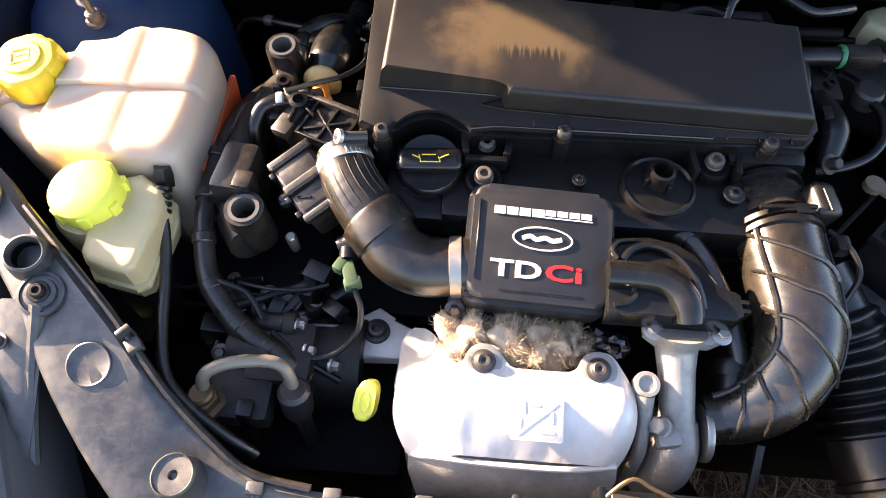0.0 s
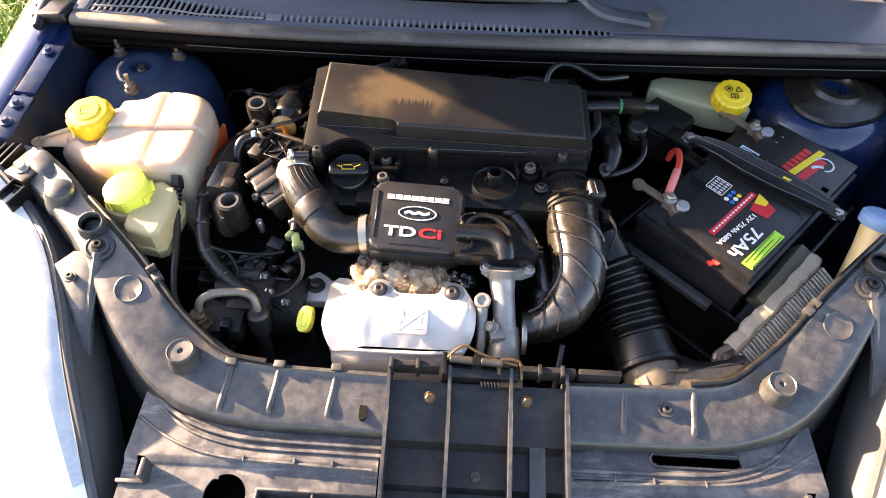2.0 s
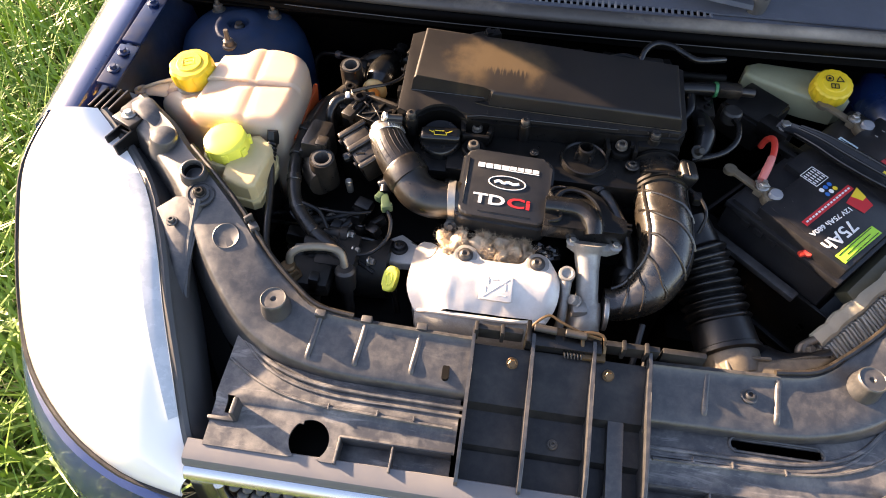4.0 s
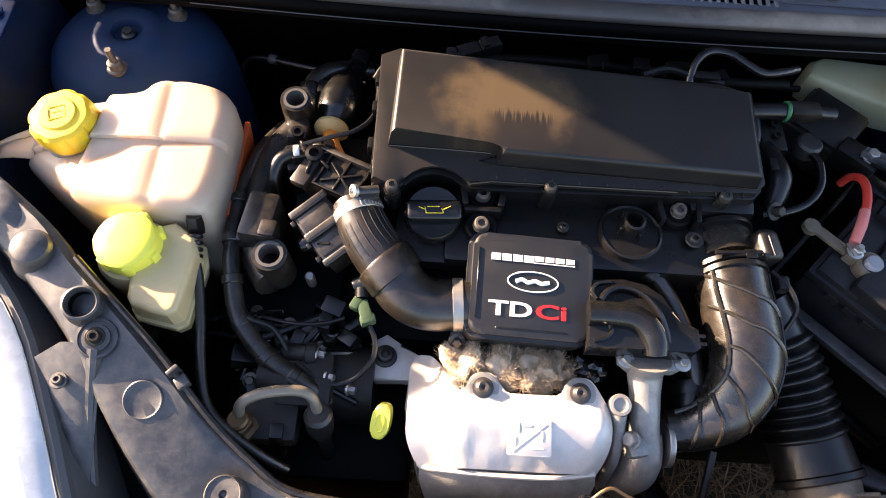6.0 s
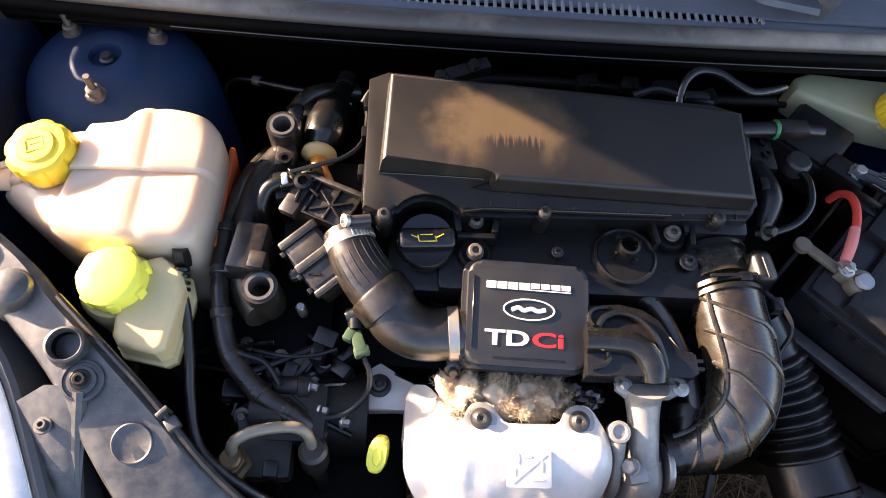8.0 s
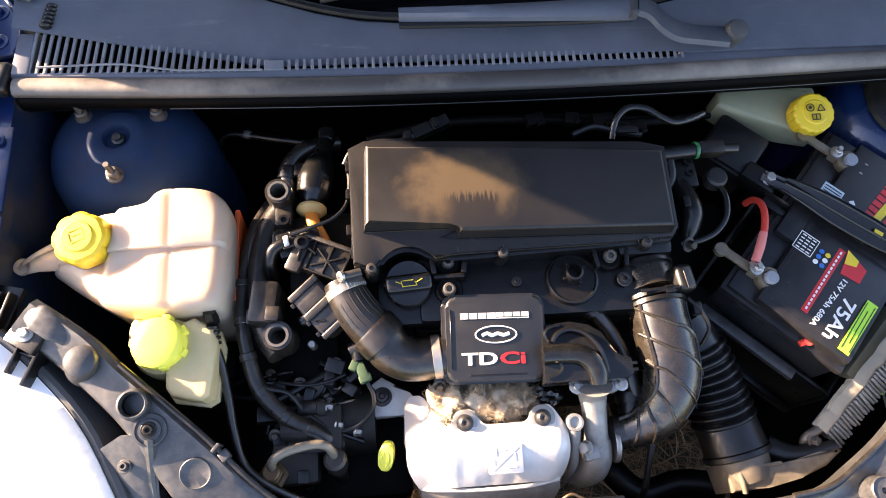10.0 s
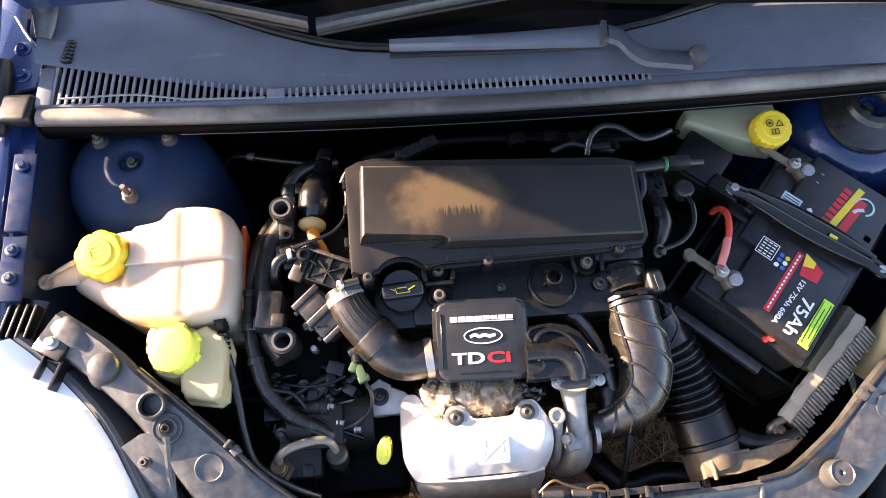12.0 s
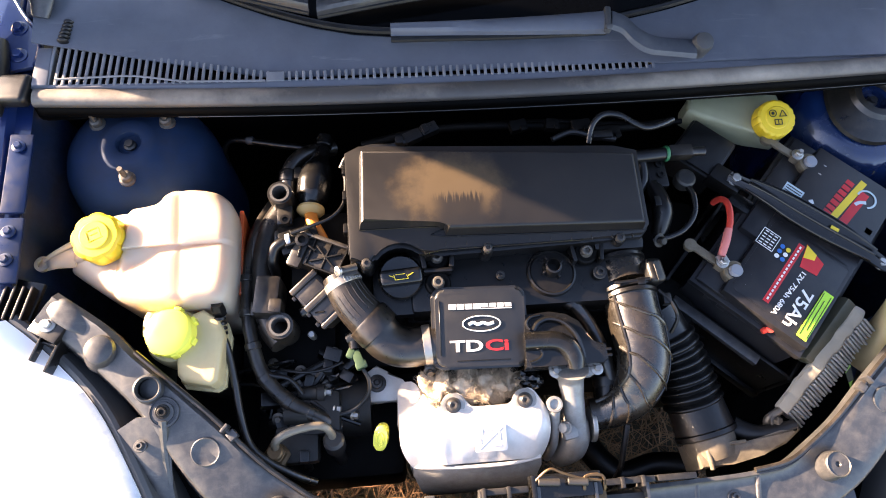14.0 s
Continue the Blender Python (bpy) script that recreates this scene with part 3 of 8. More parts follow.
# scuttle: bulkhead, seal, cowl with its grille, windscreen, wipers
s = Shape()
xs = np.linspace(-0.705, 0.705, 15)
bow = lambda x: 0.020 * (x / 0.7) ** 2
s.sheet([[(x, 0.572 + bow(x), 0.872), (x, 0.553 + bow(x), 0.862), (x, 0.548 + bow(x), 0.845), (x, 0.57, 0.835), (x, 0.605, 0.80), (x, 0.62, 0.60), (x, 0.62, 0.06)] for x in xs], 0.002)
# bulkhead shares the lip's shade-darkened black
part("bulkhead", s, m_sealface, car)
s = Shape()
s.tube([(x, 0.552 + bow(x), 0.887 + 0.004 * math.sin(3 * x)) for x in np.linspace(-0.692, 0.72, 12)], 0.0145, seg=16, sub=5, flat=0.7)
part("bonnet_seal", s, m_seal, car, "long weathered rubber bonnet seal, sunlight painted into its dusty top")
s = Shape()
s.tube([(x, 0.548 + bow(x), 0.869 + 0.003 * math.sin(3 * x)) for x in np.linspace(-0.690, 0.71, 12)], 0.0125, seg=12, sub=4)
lip = part("seal_lip", s, m_sealface, car, "black lower lip of the seal, shade in its colour")
s = Shape()
s.tube([(x, 0.5365 + bow(x), 0.8615 + 0.003 * math.sin(3 * x)) for x in np.linspace(-0.50, 0.66, 10)], 0.0007, seg=6, sub=3)
part("edge_line", s, m_grey, lip, "thin grey edge")


def cowl_z(x, y):
    return 0.893 + 0.16 * max(0.0, y - 0.585) + 0.004 * math.sin(4 * x)


def glass_y(x):
    return float(np.interp(x, (-0.72, -0.60, -0.486, -0.409, -0.343, -0.293, -0.244, -0.186, 0.0, 0.13, 0.22, 0.35, 0.50, 0.72), (0.865, 0.798, 0.733, 0.698, 0.672, 0.657, 0.646, 0.640, 0.639, 0.648, 0.665, 0.700, 0.765, 0.89)))


def slot_top(x):
    """Back edge of the cowl's air slots: tall on one side, running out on the other."""
    return 0.586 + (0.060 * (-0.36 - x) / 0.30 if x < -0.36 else 0.0)


xs = np.linspace(-0.70, 0.72, 60)
s = Shape()
s.sheet([[(x, (slot_top(x) if x < 0.2 else 0.582) + (glass_y(x) + 0.012 - (slot_top(x) if x < 0.2 else 0.582)) * k / 5, cowl_z(x, (slot_top(x) if x < 0.2 else 0.582) + (glass_y(x) - slot_top(min(x, 0.2))) * k / 5)) for k in range(6)] for x in xs], 0.003)
s.sheet([[(x, 0.562 + bow(x), 0.884), (x, 0.572 + bow(x) * 0.6, 0.8905), (x, 0.588 if x > 0.2 else 0.578 + bow(x) * 0.5, 0.891)] for x in xs], 0.003)
cowl = part("cowl_panel", s, m_cowl, car, "weathered dark grey cowl panel with air slots")
s = Shape()
s.sheet([[(x, 0.568, 0.835), (x, slot_top(x) + 0.040, 0.835), (x, slot_top(x) + 0.045, 0.884)] for x in np.linspace(-0.70, 0.23, 20)], 0.003)
part("slot_tray", s, m_deep, cowl)
x = -0.672
while x < 0.212:
    step = 0.0102
    yb = slot_top(x)
    s = Shape()
    wide = 0.026 if abs(x + 0.352) < 0.005 else 0.0043
    lean = 0.006 if x < -0.36 else 0.0
    yf = 0.576 + bow(x) * 0.6
    s.box((x, (yf + yb) / 2 + 0.003, 0.8925), (wide, yb - yf + 0.008, 0.0035), 0.0008, (4, 0, -4 if x < -0.36 else 0), seg=1)
    part("slat", s, m_slat, cowl)
    x += step
s = Shape()
s.box((-0.684, 0.617, 0.884), (0.022, 0.066, 0.022), 0.003)
part("cowl_end", s, m_cowl, cowl)
s = Shape()
s.tube([(x, float(np.interp(x, (-0.66, -0.56, -0.48, -0.36), (0.592, 0.594, 0.580, 0.576))), 0.8965) for x in np.linspace(-0.662, -0.37, 9)], 0.0016, seg=6, sub=2)
part("slot_rail", s, m_slat, cowl)
s = Shape()
for i in range(6):
    s.ball((-0.655 + 0.001 * i, 0.652 + 0.0065 * i, 0.905), (0.008, 0.0035, 0.007), 8)
part("cowl_corner_foam", s, m_matte, cowl)
s = Shape()
s.sheet([[(x, glass_y(x) + u, 0.896 + 0.16 * (glass_y(x) - 0.585) + 0.45 * u - 0.05 * (x / 0.7) ** 2 * u) for u in (0.0, 0.1, 0.25, 0.5, 0.8)] for x in np.linspace(-0.72, 0.72, 25)], 0.004)
part("windscreen", s, m_glass, car)
s = Shape()
s.tube([(x, glass_y(x) + 0.006, 0.900 + 0.16 * (glass_y(x) - 0.585)) for x in np.linspace(-0.70, 0.72, 30)], 0.0055, seg=8, sub=2)
part("windscreen_rubber", s, m_matte, car)


def wiper(name, label, arm_rows, knob, blade, width):
    """A flat pressed arm, its pivot cap, and a long hollow blade with a rubber under it."""
    w = thing(name, blade[0] if knob is None else knob, label, "wiper")
    if arm_rows:
        s = Shape()
        s.sheet([[a, Vector(a).lerp(Vector(b), 0.12) + Vector((0, 0, 0.006)), Vector(a).lerp(Vector(b), 0.5) + Vector((0, 0, 0.009)), Vector(a).lerp(Vector(b), 0.88) + Vector((0, 0, 0.006)), b] for a, b in zip(spline([r[0] for r in arm_rows], 5), spline([r[1] for r in arm_rows], 5))], 0.004)
        part("arm", s, m_wiper, w)
        s = Shape()
        s.lathe([(0.016, -0.012), (0.0155, 0.010), (0.013, 0.016), (0.004, 0.018)], knob, (0, -0.25, 1), 28)
        part("pivot_cap", s, m_grey, w, "grey round pivot cap")
        s = Shape()
        s.box((0.130, 0.629, 0.938), (0.010, 0.042, 0.012), 0.003, (0, 0, -8))
        s.lathe([(0.005, 0), (0.005, 0.004), (0.003, 0.005)], (0.128, 0.612, 0.942), (0, -0.3, 1), 12)
        part("joint", s, m_grey, w)
    pts = [Vector(q) for q in blade]
    s = Shape()
    rows = []
    for i, q in enumerate(spline(pts, 6)):
        k = width * (1.0 - 0.55 * i / (6 * (len(pts) - 1)))
        rows.append([q + Vector((0, -k / 2, -0.008)), q + Vector((0, -k / 2 + 0.001, 0.001)), q + Vector((0, -k / 4, 0.005)), q + Vector((0, k / 4, 0.006)), q + Vector((0, k / 2 - 0.001, 0.003)), q + Vector((0, k / 2, -0.006))])
    s.sheet(rows, 0.0025)
    part("blade", s, m_cowl if arm_rows else m_panel, w)
    s = Shape()
    s.tube([(q.x, q.y - width / 3 - 0.001, q.z - 0.010) for q in pts], 0.0042, seg=8, sub=4)
    part("blade_rubber", s, m_matte, w)


ARM = [((0.262, 0.574, 0.912), (0.264, 0.609, 0.912)), ((0.222, 0.577, 0.916), (0.229, 0.609, 0.916)), ((0.187, 0.580, 0.920), (0.202, 0.611, 0.920)), ((0.165, 0.593, 0.925), (0.179, 0.622, 0.925)), ((0.150, 0.610, 0.930), (0.163, 0.638, 0.930)), ((0.134, 0.614, 0.934), (0.140, 0.648, 0.934))]
wiper("wiper", "dark grey wiper arm and blade parked along the windscreen's foot", ARM, (0.274, 0.598, 0.912), [(0.128, 0.629, 0.936), (0.06, 0.628, 0.935), (-0.02, 0.628, 0.934), (-0.10, 0.630, 0.933), (-0.186, 0.632, 0.932)], 0.034)
wiper("wiper", "pale grey wiper blade lying on the dark windscreen", None, None, [(-0.288, 0.657, 0.952), (-0.174, 0.670, 0.962), (-0.007, 0.690, 0.972), (0.16, 0.712, 0.980)], 0.022)
wiper("wiper", "dull brown-grey wiper blade at the windscreen's corner", None, None, [(-0.300, 0.664, 0.950), (-0.405, 0.692, 0.955), (-0.512, 0.720, 0.962), (-0.60, 0.750, 0.975)], 0.016)

# bonnet, propped open, and its hinges
s = Shape()
HINGE, RAISE, LONG = (0.712, 0.962), 66.0, 0.88
cr, sr = math.cos(radians(RAISE)), math.sin(radians(RAISE))
s.sheet([[(x * (1 - 0.10 * u * u), HINGE[0] - LONG * u * cr + (0.05 * (1 - (x / 0.7) ** 2)) * sr * (0.4 + u), HINGE[1] + LONG * u * sr + 0.02 * (1 - (x / 0.7) ** 2) * cr) for x in np.linspace(-0.69, 0.69, 17)] for u in np.linspace(0.0, 1, 9)], 0.012)
bonnet = part("bonnet", s, m_blue, car, "blue bonnet raised on its hinges")
# Frame lip, dropped on the +x side to block sun on the cowl.
s = Shape()
s.sheet([[(x, HINGE[0] + o * sr - 0.03 * cr + 0.02 * (1 - (x / 0.7) ** 2) * sr + 0.045 * min(1.0, max(0.0, (0.05 - x) / 0.3)), HINGE[1] + h + 0.022 * min(1.0, max(0.0, (0.05 - x) / 0.3)) + 0.02 * (1 - (x / 0.7) ** 2) * cr) for o, h in ((0.0, 0.03), (-0.030, 0.018), (-0.034, -0.004 - 0.034 * min(1.0, max(0.0, (x + 0.05) / 0.25))), (-0.004, -0.008 - 0.034 * min(1.0, max(0.0, (x + 0.05) / 0.25))))] for x in np.linspace(-0.68, 0.68, 17)], 0.002)
part("frame_shade_lip", s, m_deep, bonnet)
for sign in (-1, 1):
    s = Shape()
    s.box((sign * 0.727, 0.583, 0.886), (0.062, 0.046, 0.022), 0.008, (0, sign * 6, sign * 6), seg=3)
    hinge = part("bonnet_hinge", s, m_matte, car)
    s = Shape()
    s.tube([(sign * 0.744, 0.548, 0.879), (sign * 0.746, 0.580, 0.884), (sign * 0.750, 0.630, 0.886), (sign * 0.755, 0.672, 0.884)], [0.008, 0.013, 0.014, 0.010], 12, 5)
    part("gutter_seal", s, m_matte, hinge)
    s = Shape()
    s.tube([(sign * 0.688, 0.690, 0.912), (sign * 0.682, 0.725, 0.930), (sign * 0.69, 0.78, 0.945)], [0.012, 0.020, 0.018], 14, flat=0.5)
    part("hinge_cover", s, m_panel, hinge)
    s = Shape()
    s.prism([(sign * x, y) for x, y in ((-0.78, 0.615), (-0.706, 0.630), (-0.703, 0.665), (-0.712, 0.695), (-0.735, 0.728), (-0.757, 0.765), (-0.80, 0.80))][::1 if sign > 0 else -1][::-1], 0.872, 0.879, 0.003)
    s.tube([(sign * x, y, 0.878) for x, y in ((-0.7055, 0.632), (-0.7025, 0.665), (-0.7115, 0.695), (-0.7345, 0.728), (-0.757, 0.766))], 0.0026, 8, 6)
    hp = part("hinge_plate", s, m_blue, hinge)
    for y in (0.650, 0.700):
        s = Shape()
        s.hexhead((sign * (0.728 if y < 0.68 else 0.735), y, 0.8795), 0.0075, 0.008, (0, 0, 1), 1.6)
        part("bolt", s, m_blue, hp)
    # Unseen plate, run far back to screen the cowl from the low sun.
    s = Shape()
    s.prism([(0.644, 0.885), (0.668, 0.880), (0.95, 0.94), (0.95, 1.10), (0.715, 1.04), (0.678, 1.04), (0.652, 0.965)], -0.003, 0.003, 0.001, m=Matrix(((0, 0, 1, sign * 0.768), (1, 0, 0, 0), (0, 1, 0, 0), (0, 0, 0, 1))))
    part("hinge_sun_screen", s, m_blue, hinge)

# ---- front panel over the radiator ----
front = thing("front_panel", (0, -0.05, 0.68), "dusty grey-black plastic front panel with ribs and rubber studs", "panel")
LEFT_IN = [(-0.632, 0.282, 0.868), (-0.571, 0.238, 0.862), (-0.531, 0.198, 0.853), (-0.473, 0.147, 0.845), (-0.43, 0.108, 0.832), (-0.385, 0.062, 0.812), (-0.345, 0.030, 0.793), (-0.309, 0.008, 0.784), (-0.26, 0.0, 0.783), (-0.17, -0.004, 0.784), (-0.108, -0.006, 0.785)]
LEFT_OUT = [(-0.655, 0.252, 0.862), (-0.618, 0.222, 0.852), (-0.575, 0.184, 0.845), (-0.522, 0.130, 0.838), (-0.470, 0.055, 0.815), (-0.418, -0.006, 0.790), (-0.378, -0.036, 0.777), (-0.330, -0.055, 0.772), (-0.270, -0.065, 0.769), (-0.170, -0.067, 0.768), (-0.108, -0.068, 0.768)]


def beam_rows(ins, outs):
    rows = []
    ins, outs = spline(ins, 4), spline(outs, 4)
    for n, (i, o) in enumerate(zip(ins, outs)):
        d = (o - i)
        d.z = 0
        d.normalize()
        arm = max(0.0, min(1.0, (abs(i.x) - 0.30) / 0.10))
        drop = 0.020 + 0.075 * arm
        up = Vector((0, 0, 1))
        rows.append([i - up * 0.028 - d * 0.002, i + up * (0.004 - 0.009 * arm) - d * 0.002, i + up * (0.005 - 0.007 * arm) + d * 0.003, i + d * 0.006, i.lerp(o, 0.25), i.lerp(o, 0.5) + up * 0.001, i.lerp(o, 0.75), o.copy(), o + d * 0.004 - up * 0.004, o + d * (0.005 + 0.02 * arm) - up * drop])
    return rows


for sign in (-1, 1):
    ins = LEFT_IN if sign < 0 else mirrored(LEFT_IN)
    outs = LEFT_OUT if sign < 0 else mirrored(LEFT_OUT)
    s = Shape()
    s.sheet(beam_rows(ins, outs), 0.003)
    part("beam", s, m_panel, front, angle=50)


def shelf_z(x, y):
    k = -y
    base = 0.750 if k < 0.108 else (0.750 - (k - 0.108) * 1.1 if k < 0.114 else 0.7434 - (k - 0.114) * 0.12)
    return base - 0.010 * max(0, abs(x) - 0.3)


def shelf(sign):
    """The shelf as a fine grid with real holes through it."""
    t = bmesh.new()
    xs, ys = np.linspace(0.112, 0.412, 61), np.linspace(-0.168, -0.058, 23)
    hx, hy, hr = 0.286, -0.146, 0.0245
    g = {}
    for a, x in enumerate(xs):
        for c, y in enumerate(ys):
            px, py = x, y
            d = math.hypot(px - hx, py - hy)
            if sign < 0 and 0.0 < d and abs(d - hr) < 0.0032:
                px, py = hx + (px - hx) * hr / d, hy + (py - hy) * hr / d
            py = py + (0.05 * max(0.0, (px - 0.31) / 0.1) ** 2 if c == len(ys) - 1 else 0.0)
            g[a, c] = t.verts.new((sign * px, py, shelf_z(px, y)))
    for a in range(len(xs) - 1):
        for c in range(len(ys) - 1):
            mx, my = (xs[a] + xs[a + 1]) / 2, (ys[c] + ys[c + 1]) / 2
            inhole = sign < 0 and math.hypot(mx - hx, my - hy) < hr
            pocket = mx < 0.25 and my < -0.136
            slot = sign > 0 and math.hypot(max(0.0, abs(mx - 0.264) - 0.046), my + 0.0785) < 0.0075
            notch = 0.386 < mx < 0.398 and -0.128 < my < -0.110
            if not (inhole or pocket or slot or notch):
                f = (g[a, c], g[a + 1, c], g[a + 1, c + 1], g[a, c + 1])
                t.faces.new(f if sign > 0 else f[::-1])
    bmesh.ops.delete(t, geom=[v for v in t.verts if not v.link_faces], context="VERTS")
    bmesh.ops.solidify(t, geom=t.faces[:], thickness=0.003)
    return t


for sign in (-1, 1):
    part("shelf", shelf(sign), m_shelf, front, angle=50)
    s = Shape()
    # pocket with a rib, on the shelf's front
    x0, x1 = sorted((sign * 0.25, sign * 0.115))
    s.box(((x0 + x1) / 2, -0.152, 0.716), (x1 - x0, 0.034, 0.003), 0.001)
    s.box(((x0 + x1) / 2, -0.136, 0.729), (x1 - x0, 0.003, 0.026), 0.001)
    s.box((sign * 0.185, -0.152, 0.728), (0.0025, 0.034, 0.024), 0.0008)
    s.box((sign * 0.25, -0.152, 0.729), (0.003, 0.034, 0.024), 0.001)
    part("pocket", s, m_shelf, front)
    s = Shape()
    # seam ridge with tabs along the shelf
    s.tube([(sign * 0.41, -0.06, 0.7495), (sign * 0.36, -0.088, 0.7505), (sign * 0.30, -0.104, 0.751), (sign * 0.2, -0.109, 0.751), (sign * 0.118, -0.111, 0.751)], 0.0022, 6, 6)
    for x in (0.27, 0.21, 0.165):
        s.box((sign * x, -0.106, 0.7525), (0.002, 0.008, 0.004), 0.0006)
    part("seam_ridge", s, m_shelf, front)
    s = Shape()
    s.box((sign * 0.380, -0.126, 0.752), (0.006, 0.022, 0.026), 0.002)
    s.box((sign * 0.398, -0.136, 0.738), (0.034, 0.005, 0.012), 0.0015)
    part("clip_tower", s, m_panel, front)
    for off, z, r in ((0.016, 0.7525, 0.0034), (0.026, 0.7515, 0.0024)) if sign < 0 else ((0.030, 0.7515, 0.0026), (0.038, 0.7500, 0.0022)):
        s = Shape()
        s.tube([(-sign * (p[0] + 0.6 * off * max(0.0, -0.30 - p[0]) / 0.1), p[1] - off, z - 0.010 * max(0, -p[0] - 0.3)) for p in LEFT_OUT[5:]], r, 8, 6, flat=0.8)
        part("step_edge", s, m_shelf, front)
    # side wall beside the headlamp
    s = Shape()
    s.sheet([[(sign * 0.412, 0.0, 0.745), (sign * 0.43, -0.01, 0.62), (sign * 0.44, -0.01, 0.45)], [(sign * 0.405, -0.10, 0.742), (sign * 0.42, -0.11, 0.62), (sign * 0.43, -0.11, 0.45)], [(sign * 0.405, -0.165, 0.735), (sign * 0.415, -0.165, 0.62), (sign * 0.42, -0.165, 0.45)]], 0.003)
    part("side_wall", s, m_panel, front)

s = Shape()
for sx, a0 in ((1, -90), (-1, 90)):
    s.tube([(0.264 + sx * 0.046 + 0.0085 * math.cos(radians(a)) , -0.0785 + 0.0085 * math.sin(radians(a)), 0.7505) for a in np.linspace(a0, a0 + 180, 9)], 0.0020, 8, 2)
for dy in (-0.0085, 0.0085):
    s.tube([(0.218, -0.0785 + dy, 0.7505), (0.264, -0.0785 + dy, 0.7505), (0.310, -0.0785 + dy, 0.7505)], 0.0020, 8, 2)
part("slot_rim", s, m_panel, front)
s = Shape()
s.lathe([(0.0034, -0.001), (0.0034, 0.0006)], (0.308, -0.020, 0.7772), seg=14)
# black disc paints the hole's darkness, nothing is cut
part("drain_hole", s, m_deep, front, "small dark drain hole")
# rounded bars on the beam
for x in (-0.303, -0.243, -0.172, 0.181, 0.265):
    s = Shape()
    s.tube([(x, 0.0, 0.785), (x - 0.002, -0.022, 0.7785), (x - 0.005, -0.050, 0.7735), (x - 0.005, -0.056, 0.768)], 0.0037, 10, 4, flat=0.75)
    if x < 0:
        s.box((x, 0.0, 0.7875), (0.014, 0.010, 0.008), 0.002)
    part("bar", s, m_panel, front)
s = Shape()
s.prism([(-0.135 + 0.0045 * math.cos(a), -0.050 + (0.0055 if math.sin(a) > 0 else -0.0055) + 0.0045 * math.sin(a)) for a in np.linspace(0, 2 * math.pi, 21)[:-1]], 0.7695, 0.7755, 0)
# black block paints the slot's darkness
part("slot", s, m_deep, front, "dark oblong slot")
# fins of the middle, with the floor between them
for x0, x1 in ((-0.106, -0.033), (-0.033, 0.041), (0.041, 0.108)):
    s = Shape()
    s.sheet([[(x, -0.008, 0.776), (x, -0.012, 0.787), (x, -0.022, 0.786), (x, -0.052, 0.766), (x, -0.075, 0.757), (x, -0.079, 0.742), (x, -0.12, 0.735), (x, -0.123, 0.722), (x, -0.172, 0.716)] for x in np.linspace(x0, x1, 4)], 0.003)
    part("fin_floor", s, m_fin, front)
for x, lean in ((-0.106, -2), (-0.033, 0), (0.041, 1), (0.108, 2)):
    s = Shape()
    poly = [(0.008, 0.775), (0.004, 0.803), (-0.018, 0.800), (-0.045, 0.787), (-0.075, 0.780), (-0.12, 0.768), (-0.150, 0.757), (-0.170, 0.744), (-0.176, 0.69), (-0.06, 0.69)]
    s.prism(poly[::-1], -0.0022, 0.0022, 0.0014, m=Matrix.Translation((x, 0, 0)) @ Matrix(((0, 0, 1, 0), (1, 0, 0, 0), (0, 1, 0, 0), (0, 0, 0, 1))))
    part("fin", s, m_panel, front)
s = Shape()
s.box((0.075, -0.115, 0.742), (0.020, 0.10, 0.012), 0.003, (12, 0, 0))
s.box((0.078, -0.165, 0.726), (0.03, 0.02, 0.012), 0.003)
part("strap", s, m_panel, front)
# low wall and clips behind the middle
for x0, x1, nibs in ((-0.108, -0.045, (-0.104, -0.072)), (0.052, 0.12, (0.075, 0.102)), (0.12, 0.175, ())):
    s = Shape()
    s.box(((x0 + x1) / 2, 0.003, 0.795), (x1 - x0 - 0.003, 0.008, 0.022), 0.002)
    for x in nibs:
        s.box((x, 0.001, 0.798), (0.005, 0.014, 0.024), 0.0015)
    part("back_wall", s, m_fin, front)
for x, y, z in ((-0.056, -0.030, 0.783), (0.060, -0.030, 0.785)):
    s = Shape()
    s.hexhead((x, y, z), 0.0056, 0.006, (0, -0.6, 0.8), 1.3)
    part("bolt", s, m_brass, front, "rusty brown bolt")
for x, y, z in ((0.003, -0.108, 0.739),):
    s = Shape()
    s.torx((x, y, z), 0.004, 0.004)
    part("screw", s, m_stud, front)


def stud(x, y, z):
    s = Shape()
    s.lathe([(0.0215, -0.030), (0.0195, -0.018), (0.0178, -0.010), (0.0172, -0.002), (0.0166, 0.001), (0.0155, 0.002), (0.0145, 0.0005), (0.004, 0.0), (0.0022, -0.003)], (x, y, z), (0, 0, 1), 28)
    part("rubber_stud", s, m_panel, front, "round rubber bump stud")


